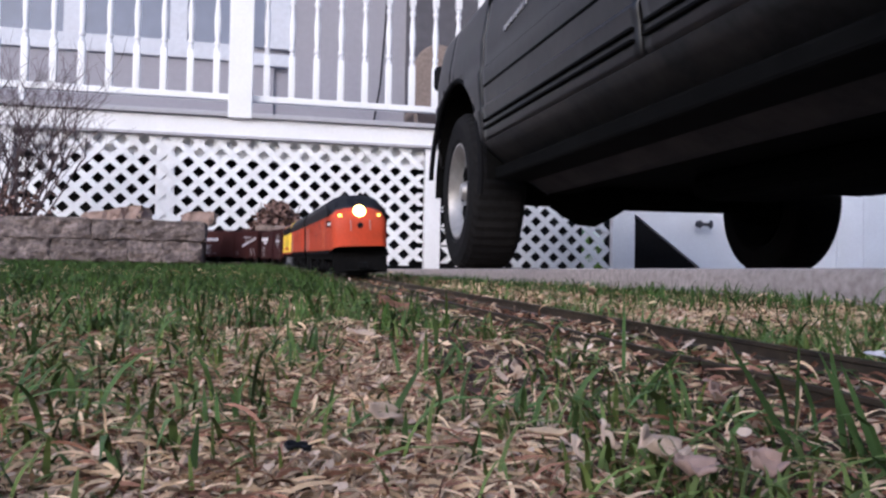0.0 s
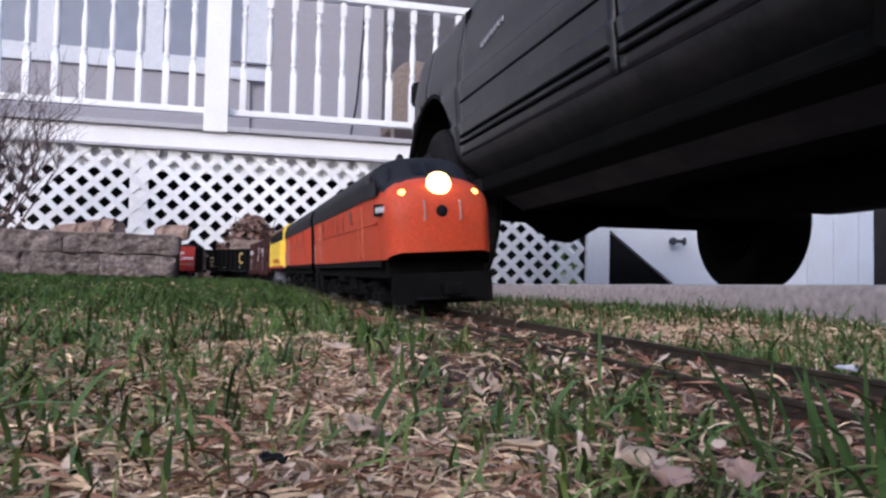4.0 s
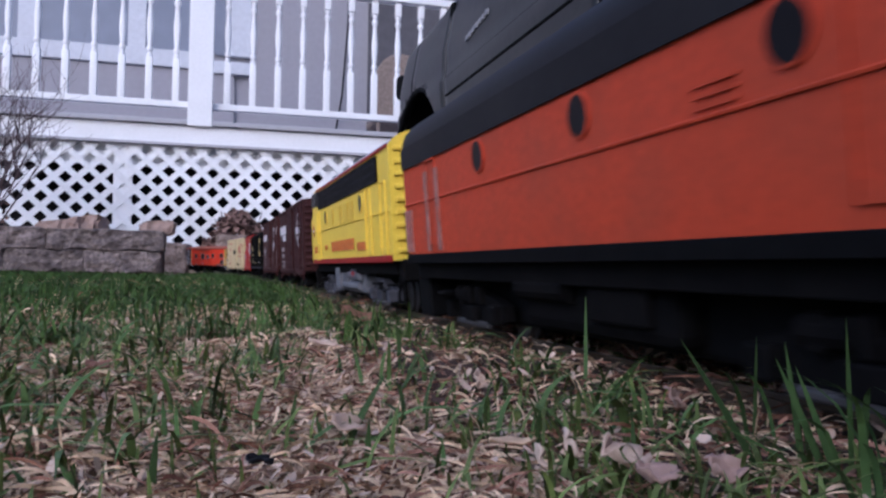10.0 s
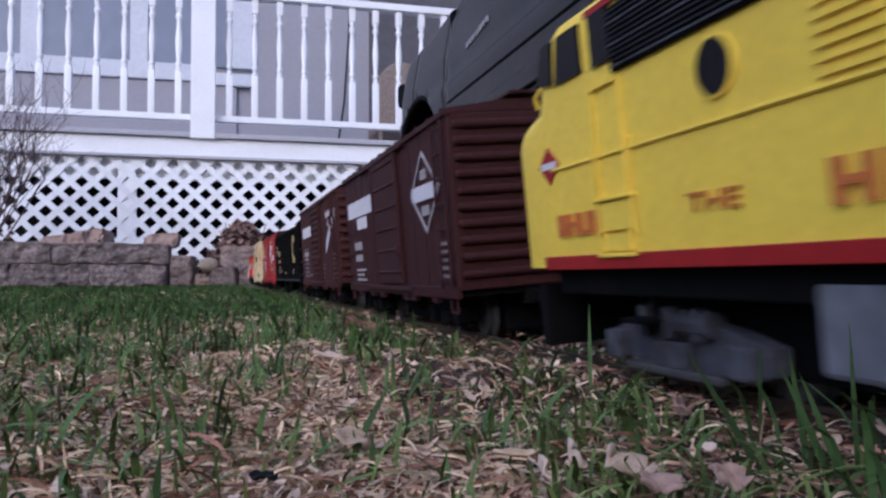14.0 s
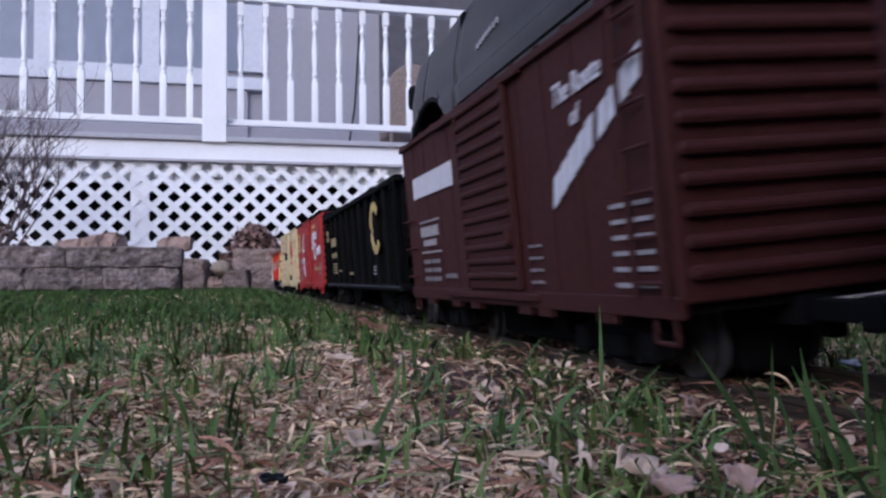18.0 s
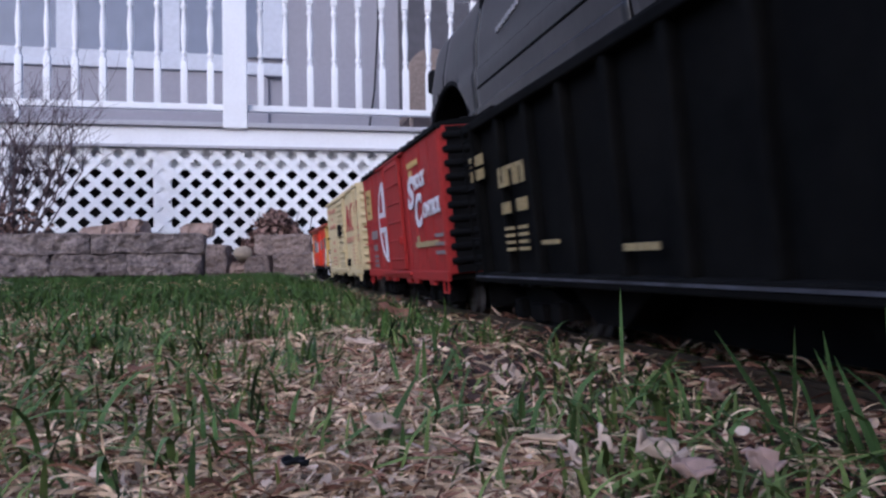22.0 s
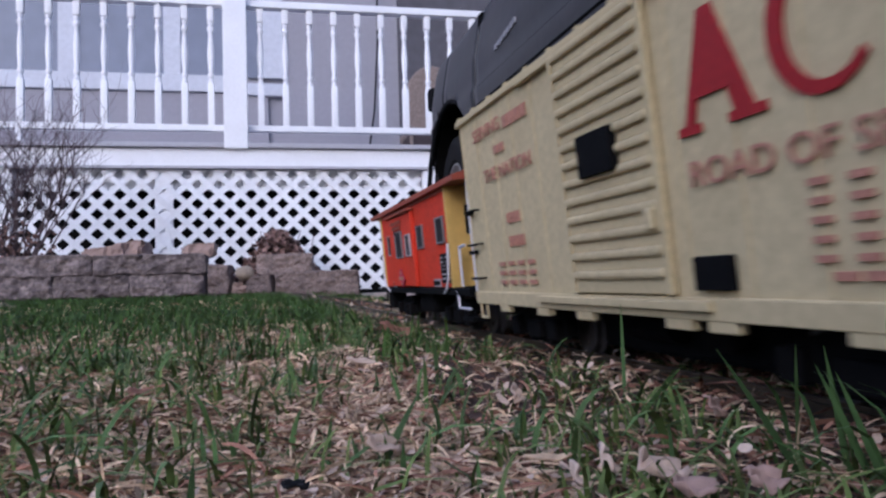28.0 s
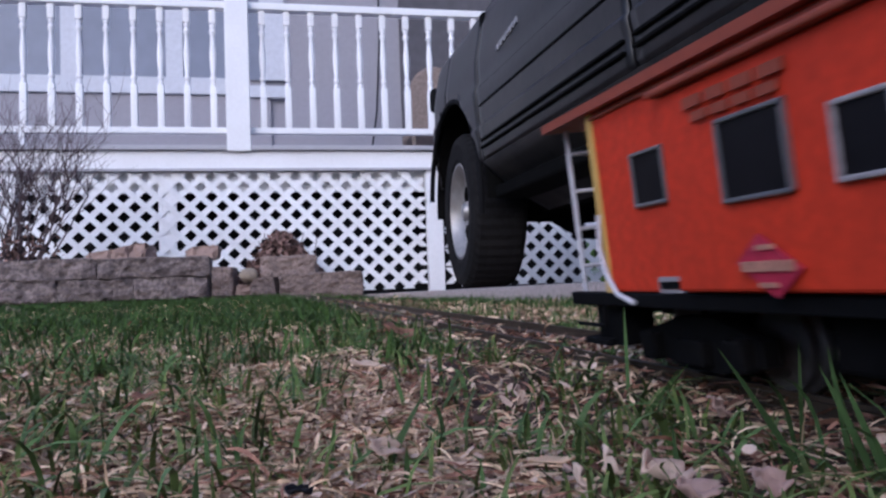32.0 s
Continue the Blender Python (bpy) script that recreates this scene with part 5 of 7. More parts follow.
    # herald on the camera side
    cx, cz, y = -0.032, 0.0475, -HW - 0.0057
    part("herald", plate([(cx - 0.015, cz + 0.001), (cx + 0.003, cz - 0.0095), (cx + 0.015, cz - 0.001), (cx - 0.003, cz + 0.0095)], y, 0.0007), "herald_red", car, "small red tilted herald")
    bars(car, "letter_rust", cx - 0.012, cx + 0.012, cz, 0.0030, 1, 0.0, y=y - 0.0007)
    bars(car, "letter_rust", cx - 0.004, cx + 0.004, cz + 0.0055, 0.0014, 1, 0.0, y=y - 0.0007)
    bars(car, "letter_rust", cx - 0.004, cx + 0.004, cz - 0.0055, 0.0014, 1, 0.0, y=y - 0.0007)
    bars(car, "caboose_roof", -0.066, -0.012, 0.1015, 0.0036, 4, 0.2, y=-HW - 0.0058)
    bars(car, "caboose_roof", -0.062, -0.016, 0.0965, 0.003, 4, 0.2, y=-HW - 0.0058)
    # ends: yellow walls, doors, platforms, railings, ladders
    for q in (-1, 1):
        part("end_wall", box(*sorted((q * h, q * (h + 0.0012))), -HW, HW, z0, z1 - 0.001), "caboose_yellow", car, "yellow end wall")
        part("corner_post", box(*sorted((q * (h - 0.003), q * (h + 0.0020))), -HW - 0.0012, -HW + 0.004, z0, z1), "caboose_yellow", car)
        part("corner_post", box(*sorted((q * (h - 0.003), q * (h + 0.0020))), HW - 0.004, HW + 0.0012, z0, z1), "caboose_yellow", car)
        part("end_door", box(*sorted((q * (h + 0.0012), q * (h + 0.003))), -0.014, 0.014, z0 + 0.004, z1 - 0.012, 0.001), "black", car)
        for s in (-1, 1):
            part("end_window", box(*sorted((q * (h + 0.001), q * (h + 0.0035))), *sorted((s * 0.022, s * 0.042)), 0.078, 0.100, 0.001), "pane", car)
            part("platform_post", rod((q * (h + e - 0.003), s * (HW - 0.006), z0 - 0.004), (q * (h + e - 0.003), s * (HW - 0.006), z1), 0.0013, 6), "letter_white", car, "white platform post")
            part("platform_post", rod((q * (h + e - 0.003), s * 0.018, z0 - 0.004), (q * (h + e - 0.003), s * 0.018, z1), 0.0011, 6), "letter_white", car)
            for k in range(4):
                part("end_ladder_rung", rod((q * (h + e - 0.003), s * 0.018, 0.050 + k * 0.018), (q * (h + e - 0.003), s * (HW - 0.006), 0.050 + k * 0.018), 0.0010, 6), "letter_white", car)
            part("side_rail", bent_rod([(q * (h + 0.010), s * (HW - 0.004), z0), (q * (h + 0.010), s * (HW - 0.004), 0.068), (q * (h + 0.026), s * (HW - 0.004), 0.069)], 0.0011), "letter_white", car)
            part("step", box(*sorted((q * (h + 0.012), q * (h + e - 0.006))), *sorted((s * (HW - 0.014), s * (HW - 0.001))), 0.014, 0.017, 0.0006), "black", car)
            part("step_edge", bent_rod([(q * (h + 0.008), s * HW, z0 - 0.002), (q * (h + 0.010), s * HW, 0.0235), (q * (h + e - 0.004), s * HW, 0.0235)], 0.0010), "letter_white" if q > 0 else "frame", car)
        part("platform", box(*sorted((q * h, q * (h + e))), -HW + 0.003, HW - 0.003, z0 - 0.007, z0 - 0.003, 0.0008), "black", car)
        part("brake_wheel", lathe([(0.010, -0.001), (0.011, 0), (0.010, 0.001), (0.008, 0.0)], 14, "x"), "black", car).matrix_basis = pose(q * (h + e - 0.001), 0.03, 0.075)
        coupler(car, q * (h + e - 0.008), q, 0.028)
        truck(car, q * (h - 0.040))
    part("smoke_stack", rod((0.06, 0.02, z1), (0.06, 0.02, z1 + 0.030), 0.004, 10), "black", car)
    part("underframe", box(-h - e + 0.004, h + e - 0.004, -0.012, 0.012, 0.022, z0 - 0.004), "frame", car)
    part("tool_box", box(-0.03, 0.03, -0.045, -0.025, 0.014, z0 - 0.005, 0.002), "frame", car)
    part("end_block", box(-h - 0.030, -h - 0.004, -0.050, -0.034, 0.014, z0 - 0.006, 0.001), "black", car)
    return car


def glyphs(parent, mat, x0, x1, z, h, count, y, name="name_block", seed=0, stroke=0.28, shift=0.0):
    """A row of plain stroke blocks, one mesh each, in place of a name."""
    rng = random.Random(seed)
    w = (x1 - x0) / count
    for i in range(count):
        a, b = x0 + i * w, x0 + (i + 0.80) * w
        lift = shift * i
        t = (b - a) * (stroke + rng.uniform(-0.06, 0.10))
        bm = bmesh.new()
        za, zb = z - h / 2 + lift, z + h / 2 + lift
        box_bm(bm, a, a + t, y, y + 0.0009, za, zb)
        box_bm(bm, b - t * 1.1, b, y, y + 0.0009, za, zb)
        c = rng.choice((0.0, 0.40, 0.80, 0.80))
        box_bm(bm, a + t, b - t * 1.1, y, y + 0.0009, za + h * c, za + h * (c + 0.20))
        part(name, bm, mat, parent)


# ---- the train, front to rear ----
LF, LN, LB, LK, LH, LC, LM = 0.553, 0.608, 0.405, 0.413, 0.530, 0.30, 0.412

lead = f_unit("lead_locomotive", "orange and dark grey streamlined model diesel with lit headlight", "orange", "band", "black", True, LN)
second = f_unit("booster_locomotive", "orange and dark grey streamlined model diesel booster unit", "orange", "band", "black", False, LF)
third = f_unit("yellow_locomotive", "yellow streamlined model diesel with red sill, coupled cab rearward", "yellow", "roofgrey", "red_stripe", True, LF)

# the yellow unit runs cab rearward, so its far-facing side is marked for the camera
Y = HW + 0.0007
glyphs(third, "letter_orange", -0.093, 0.067, 0.0682, 0.0120, 9, Y, seed=3, stroke=0.31)
glyphs(third, "letter_orange", -0.158, -0.112, 0.0645, 0.0085, 4, Y, seed=5)
words("THE", 0.0065, 0.1140, 0.0680, "letter_orange", third, y=HW + 0.0009, flip=True, width=0.028)
glyphs(third, "letter_orange", 0.188, 0.231, 0.0668, 0.0095, 4, Y - 0.0003, name="number_bar", seed=8)
part("herald", plate([(0.224, 0.0945), (0.2345, 0.0860), (0.245, 0.0945), (0.2345, 0.1030)], Y - 0.0012, 0.0012), "letter_red", third, "small red tilted herald")
part("herald_band", plate([(0.2265, 0.0930), (0.2425, 0.0930), (0.2425, 0.0960), (0.2265, 0.0960)], Y - 0.0002, 0.0004), "letter_white", third)

box1 = boxcar("brown_boxcar", "dark brown model boxcar with white lettering and diamond herald", "brown", LM, 0.011, 0.104, plain_door=True)
box2 = boxcar("red_brown_boxcar", "reddish brown model boxcar with white slanted script", "maroon", LB, 0.008, 0.092)
hop = hopper("black_hopper", "black ribbed open model hopper with gold markings", LH)
box3 = boxcar("red_boxcar", "bright red model boxcar with round white emblem", "red", LB, 0.005, 0.086, plain_door=True)
box4 = boxcar("cream_boxcar", "cream model boxcar with red lettering and corrugated door", "cream", LK, 0.013, 0.090)
cab = caboose("orange_caboose", "orange model caboose with yellow ends and grey window frames", LC)

# brown boxcar: white name as plain letter blocks behind the door, diamond ahead
Y = -HW - 0.0013
glyphs(box1, "letter_white", -0.187, -0.032, 0.1145, 0.0165, 9, Y, seed=11, stroke=0.34)
glyphs(box1, "letter_white", -0.137, -0.084, 0.0985, 0.0115, 4, Y, seed=12, stroke=0.34)
glyphs(box1, "letter_dim", -0.159, -0.120, 0.0760, 0.0080, 5, Y, seed=13, stroke=0.32)
glyphs(box1, "letter_dim", -0.159, -0.122, 0.0635, 0.0070, 6, Y, seed=14, stroke=0.32)
for k in range(3):
    bars(box1, "letter_dim", -0.158, -0.106 - 0.012 * (k % 2), 0.0510 - k * 0.0050, 0.0026, 4, 0.3, y=Y)
cx, cz = 0.142, 0.1045
for k, (a, b) in enumerate((((-0.041, 0), (0, 0.030)), ((0, 0.030), (0.041, 0)), ((0.041, 0), (0, -0.030)), ((0, -0.030), (-0.041, 0)))):
    d = 0.9
    part("diamond_edge", plate([(cx + a[0], cz + a[1]), (cx + b[0], cz + b[1]), (cx + b[0] * d, cz + b[1] * d), (cx + a[0] * d, cz + a[1] * d)], Y, 0.0009), "letter_dim", box1)
bars(box1, "letter_white", cx - 0.034, cx + 0.034, cz, 0.011, 6, 0.12, y=Y, name="name_block")
bars(box1, "letter_dim", cx - 0.008, cx + 0.008, cz + 0.013, 0.007, 2, 0.2, y=Y)
bars(box1, "letter_dim", cx - 0.010, cx + 0.010, cz - 0.013, 0.007, 3, 0.2, y=Y)
for k in range(5):
    bars(box1, "letter_faint", 0.172, 0.192, 0.066 - k * 0.0055, 0.0024, 2, 0.25, y=Y)

# red-brown boxcar: slanted slogan ahead of the door, block name behind
words("The Route", 0.0100, 0.136, 0.1265, "letter_white", box2, y=Y, turn=4, slant=0.3, width=0.048)
words("of", 0.0085, 0.133, 0.1135, "letter_white", box2, y=Y, turn=4, slant=0.3, width=0.011)
for i in range(5):
    x = 0.103 + i * 0.0092
    z = 0.076 + i * 0.0046
    part("script_block", plate([(x, z), (x + 0.007, z + 0.003), (x + 0.0105, z + 0.017), (x + 0.0035, z + 0.014)], Y, 0.0009), "letter_white", box2)
for i in range(4):
    x = 0.153 + i * 0.0098
    z = 0.0995 + i * 0.0046
    part("script_block", plate([(x, z), (x + 0.0075, z + 0.003), (x + 0.0105, z + 0.016), (x + 0.0035, z + 0.013)], Y, 0.0009), "letter_white", box2)
glyphs(box2, "letter_white", -0.170, -0.058, 0.1140, 0.0160, 10, Y, seed=21, stroke=0.34)
bars(box2, "letter_dim", -0.160, -0.104, 0.0870, 0.0012, 1, 0.0, y=Y)
bars(box2, "letter_dim", -0.158, -0.106, 0.0795, 0.0075, 5, 0.3, y=Y)
bars(box2, "letter_dim", -0.152, -0.114, 0.0710, 0.0045, 5, 0.3, y=Y)
bars(box2, "letter_dim", -0.160, -0.104, 0.0640, 0.0012, 1, 0.0, y=Y)
for k in range(3):
    bars(box2, "letter_faint", -0.156, -0.106, 0.057 - k * 0.0065, 0.003, 2, 0.2, y=Y)
bars(box2, "letter_faint", -0.096, -0.070, 0.046, 0.003, 1, 0.0, y=Y)
for k in range(4):
    bars(box2, "letter_faint", 0.066, 0.084, 0.060 - k * 0.006, 0.0014, 2, 0.2, y=Y)
for k in range(6):
    bars(box2, "letter_dim", 0.158, 0.194, 0.072 - k * 0.0062, 0.0018, 2, 0.3, y=Y)

# red boxcar: ring with bars behind the door, slogan ahead
cx, cz, r = -0.0560, 0.0890, 0.0435
ring = [(math.cos(2 * math.pi * i / 48), math.sin(2 * math.pi * i / 48)) for i in range(49)]
part("emblem_ring", plate([(cx + r * c, cz + r * s) for c, s in ring] + [(cx + r * 0.91 * c, cz + r * 0.91 * s) for c, s in reversed(ring)], Y, 0.0008), "letter_white", box3, "white ring emblem")
part("emblem_upright", plate([(cx - 0.0135, cz - 0.0385), (cx + 0.0135, cz - 0.0385), (cx + 0.0135, cz - 0.0115), (cx - 0.0135, cz - 0.0115)], Y + 0.0002, 0.0005), "letter_white", box3)
part("emblem_upright", plate([(cx - 0.0135, cz + 0.0115), (cx + 0.0135, cz + 0.0115), (cx + 0.0135, cz + 0.0385), (cx - 0.0135, cz + 0.0385)], Y + 0.0002, 0.0005), "letter_white", box3)
part("emblem_bar", plate([(cx - 0.0385, cz - 0.0110), (cx + 0.0385, cz - 0.0110), (cx + 0.0385, cz + 0.0110), (cx - 0.0385, cz + 0.0110)], Y + 0.0002, 0.0005), "letter_white", box3)
bars(box3, "letter_red", cx - 0.034, cx + 0.034, cz, 0.0105, 7, 0.35, y=Y - 0.0006, name="emblem_block")
part("yellow_placard", plate([(-0.183, 0.097), (-0.147, 0.097), (-0.147, 0.132), (-0.183, 0.132)], Y, 0.0008), "letter_gold", box3, "yellow placard with dark marks")
for k, (a, b) in enumerate(((-0.173, 0.124), (-0.167, 0.117), (-0.160, 0.123), (-0.167, 0.105))):
    bars(box3, "black", a, a + 0.005, b, 0.004, 1, 0.0, y=Y - 0.0006)
bars(box3, "letter_faint", -0.160, -0.117, 0.0775, 0.010, 5, 0.35, y=Y)
bars(box3, "letter_faint", -0.152, -0.124, 0.0625, 0.007, 3, 0.35, y=Y)
for k in range(3):
    bars(box3, "letter_faint", -0.152, -0.122, 0.0525 - k * 0.0055, 0.0032, 2, 0.3, y=Y)
words("S", 0.0275, 0.0865, 0.1055, "letter_white", box3, y=Y, width=0.033, turn=2, slant=0.25, bold=0.0013)
words("HOCK", 0.0120, 0.1270, 0.1145, "letter_white", box3, y=Y, width=0.046, turn=2, slant=0.2, bold=0.0007)
words("C", 0.0275, 0.1140, 0.0880, "letter_white", box3, y=Y, width=0.030, turn=2, slant=0.25, bold=0.0013)
words("ONTROL", 0.0120, 0.1650, 0.0885, "letter_white", box3, y=Y, width=0.062, turn=2, slant=0.2, bold=0.0007)
bars(box3, "letter_gold", 0.082, 0.128, 0.1320, 0.0050, 5, 0.25, y=Y)
bars(box3, "letter_gold", 0.086, 0.100, 0.1245, 0.0050, 2, 0.25, y=Y)
bars(box3, "letter_worn_gold", 0.094, 0.182, 0.0600, 0.0048, 9, 0.15, y=Y)
bars(box3, "letter_worn_gold", 0.102, 0.108, 0.0650, 0.0050, 1, 0.0, y=Y)
for k in range(3):
    bars(box3, "letter_faint", 0.170, 0.202, 0.066 - k * 0.007, 0.003, 3, 0.25, y=Y)

# cream boxcar: three large red plain shapes, slogan below
zb, zt = 0.0915, 0.1300
part("name_wedge", plate([(0.0715, zb), (0.0849, zb), (0.0849, zb + 0.003), (0.0816, zb + 0.003), (0.0840, zb + 0.011), (0.1013, zb + 0.011), (0.1041, zb + 0.003), (0.1008, zb + 0.003), (0.1008, zb), (0.1195, zb), (0.1195, zb + 0.003), (0.1142, zb + 0.003), (0.0974, zt), (0.0902, zt), (0.0758, zb + 0.003), (0.0715, zb + 0.003)], Y, 0.0008), "letter_red", box4)
arc = [(math.cos(0.75 + (2 * math.pi - 1.5) * i / 24), math.sin(0.75 + (2 * math.pi - 1.5) * i / 24)) for i in range(25)]
part("name_arc", plate([(0.1435 + 0.0211 * c, (zb + zt) / 2 + 0.0200 * s) for c, s in arc] + [(0.1455 + 0.0158 * c, (zb + zt) / 2 + 0.0165 * s) for c, s in reversed(arc)], Y, 0.0008), "letter_red", box4)
part("name_fork", plate([(0.1733, zb), (0.1944, zb), (0.1944, zb + 0.003), (0.1872, zb + 0.003), (0.1872, zb + 0.017), (0.2030, zt), (0.1944, zt), (0.1838, zb + 0.022), (0.1747, zt), (0.1646, zt), (0.1795, zb + 0.017), (0.1795, zb + 0.003), (0.1733, zb + 0.003)], Y, 0.0008), "letter_red", box4)
words("ROAD OF SERVICE", 0.0090, 0.1425, 0.0780, "letter_rust", box4, y=Y, width=0.134)
words("SERVING", 0.0080, -0.1450, 0.1345, "letter_rust", box4, y=Y, width=0.054)
words("THE NATION", 0.0080, -0.1155, 0.1075, "letter_rust", box4, y=Y, width=0.084)
bars(box4, "letter_rust", -0.112, -0.072, 0.1335, 0.0065, 4, 0.25, y=Y)
bars(box4, "letter_rust", -0.134, -0.114, 0.1210, 0.0048, 2, 0.25, y=Y)
glyphs(box4, "letter_rust", -0.124, -0.101, 0.0800, 0.0060, 3, Y, name="number_bar", seed=31)
glyphs(box4, "letter_rust", -0.124, -0.098, 0.0665, 0.0060, 5, Y, name="number_bar", seed=32)
for k in range(3):
    bars(box4, "letter_rust", -0.148, -0.080, 0.0540 - k * 0.0055, 0.0024, 4, 0.4, y=Y)
for k in range(5):
    bars(box4, "letter_rust", 0.132, 0.178, 0.0690 - k * 0.0052, 0.0020, 3, 0.5, y=Y)
bars(box4, "letter_rust", 0.138, 0.160, 0.0435, 0.0024, 2, 0.2, y=Y)
bars(box4, "letter_rust", 0.176, 0.200, 0.0435, 0.0024, 2, 0.2, y=Y)
part("route_board", box(-0.0035, 0.0285, -HW - 0.0070, -HW - 0.0030, 0.0875, 0.1055, 0.0006), "black", box4, "dark square route board")
part("route_board", box(0.0725, 0.0945, -HW - 0.0030, -HW - 0.0002, 0.0395, 0.0510, 0.0006), "black", box4, "dark square route board")
for k in range(2):
    part("end_mark", box(-LK / 2 - 0.001, -LK / 2 + 0.014, -HW - 0.0028, -HW - 0.0004, 0.062 + k * 0.026, 0.0645 + k * 0.026), "black", box4)

# car, body length, distance of its front behind the leading nose
ORDER = ((lead, LN, -0.055), (second, LF, 0.6245), (third, LF, 1.2379), (box1, LM, 1.908), (box2, LB, 2.4144), (hop, LH, 2.854), (box3, LB, 3.468), (box4, LK, 3.9555), (cab, LC, 4.4327))


# ---- stone edging and its bed ----
def rough_stone(size, seed, amount=0.012, cuts=21, round_off=0.008):
    """A split-face block: box with rounded arrises and uneven faces."""
    bm = bmesh.new()
    sx, sy, sz = size
    box_bm(bm, -sx / 2, sx / 2, -sy / 2, sy / 2, 0, sz)
    bmesh.ops.subdivide_edges(bm, edges=bm.edges[:], cuts=cuts, use_grid_fill=True)
    for v in bm.verts:
        c = Vector((v.co.x, v.co.y, v.co.z - sz / 2))
        e = sum(abs(a) > b / 2 - 0.002 for a, b in zip(c, size))
        if e >= 2:
            v.co -= Vector((math.copysign(round_off, c.x) if abs(c.x) > sx / 2 - 0.002 else 0, math.copysign(round_off, c.y) if abs(c.y) > sy / 2 - 0.002 else 0, math.copysign(round_off, c.z) if abs(c.z) > sz / 2 - 0.002 else 0)) * 0.5
        p = Vector((c.x * 16 + seed * 7.3, c.y * 16, c.z * 16 + seed))
        q = p * 2.7
        r = p * 5.5
        v.co += Vector((noise.noise(p), (noise.noise(p + Vector((9, 0, 0))) + 0.7 * noise.noise(q) + 0.28 * noise.noise(r)) * 1.3, (noise.noise(p + Vector((0, 9, 0))) + 0.5 * noise.noise(q + Vector((3, 3, 0))) + 0.2 * noise.noise(r + Vector((1, 5, 0)))) * 0.55)) * amount
    return bm


def stone_edging():
    p = thing("stone_edging", "two courses of weathered grey split-face wall blocks edging a bed", "wall", kind="structure")
    a, d = Vector((-1.020, 3.49, 0)), Vector((-0.975, -0.22, 0)).normalized()
    turn = math.degrees(math.atan2(d.y, d.x)) + 180
    for course, (cuts, z, h) in enumerate((((0.012, 0.315, 0.62, 0.92, 1.22, 1.52, 1.80), 0.072, 0.092), ((0, 0.462, 0.905, 1.35, 1.80), 0.164, 0.088))):
        for i, (u, w) in enumerate(zip(cuts, cuts[1:])):
            c = a + d * ((u + w) / 2)
            ob = part("block", rough_stone((w - u - 0.006, 0.20, h), 3 * course + i + 1), "stone", p)
            ob.matrix_basis = pose(c.x, c.y + 0.10, z - 0.004, 0, 0, turn + (i % 3 - 1) * 0.8)
    # broken end and the run behind the track
    for name, x0, x1, y, z0, z1, turn in (("block", -1.255, -1.128, 4.42, 0.06, 0.232, 4), ("block", -1.018, -0.890, 4.40, 0.06, 0.166, -3), ("block", -0.990, -0.690, 4.46, 0.168, 0.282, 6),
                                          ("block", -0.884, -0.440, 4.44, 0.05, 0.186, 5)):
        ob = part(name, rough_stone((x1 - x0, 0.18, z1 - z0), x0 * 10), "stone_tan", p)
        ob.matrix_basis = pose((x0 + x1) / 2, y, z0, 0, 0, turn)
    bed = part("bed_soil", box(-2.41, 0.0, 0.0, 0.30, 0.05, 0.236, 0.02), "soil", p, "dark bed soil behind the blocks")
    bed.matrix_basis = pose(-1.045, 3.61, 0, 0, 0, 12.7)


stone_edging()

for name, label, size, at, lean, turn, seed in (
        ("field_stone", "tan slanted field stone lying on the block edging", (0.20, 0.13, 0.062), (-1.50, 3.67, 0.236), -10, 12, 3.0),
        ("field_stone", "tan blunt field stone against a slanted one", (0.12, 0.12, 0.086), (-1.385, 3.71, 0.234), -4, -8, 8.0),
        ("field_stone", "reddish brown field stone on the block edging", (0.14, 0.11, 0.062), (-1.085, 3.70, 0.236), -5, 5, 5.0),
        ("round_stone", "pale round cobble wedged between broken blocks", (0.098, 0.09, 0.082), (-1.040, 4.34, 0.140), 6, 0, 11.0),
        ("brick_piece", "reddish broken stone under the cobble", (0.10, 0.11, 0.075), (-1.072, 4.40, 0.060), 4, 10, 15.0)):
    if name == "round_stone":
        bm = bmesh.new()
        bmesh.ops.create_icosphere(bm, subdivisions=4, radius=0.5)
        for v in bm.verts:
            v.co *= 1 + 0.16 * noise.noise(v.co * 2.2 + Vector((seed, 0, 0))) + 0.05 * noise.noise(v.co * 7)
            v.co = Vector((v.co.x * size[0], v.co.y * size[1], (v.co.z + 0.5) * size[2]))
        st = part(name, bm, "cobble", smooth=True)
    else:
        st = part(name, rough_stone(size, seed, 0.018, 11, 0.024), "rock")
    st.matrix_basis = pose(*at, 0, lean, turn)
    tagged(st, label, "stone")


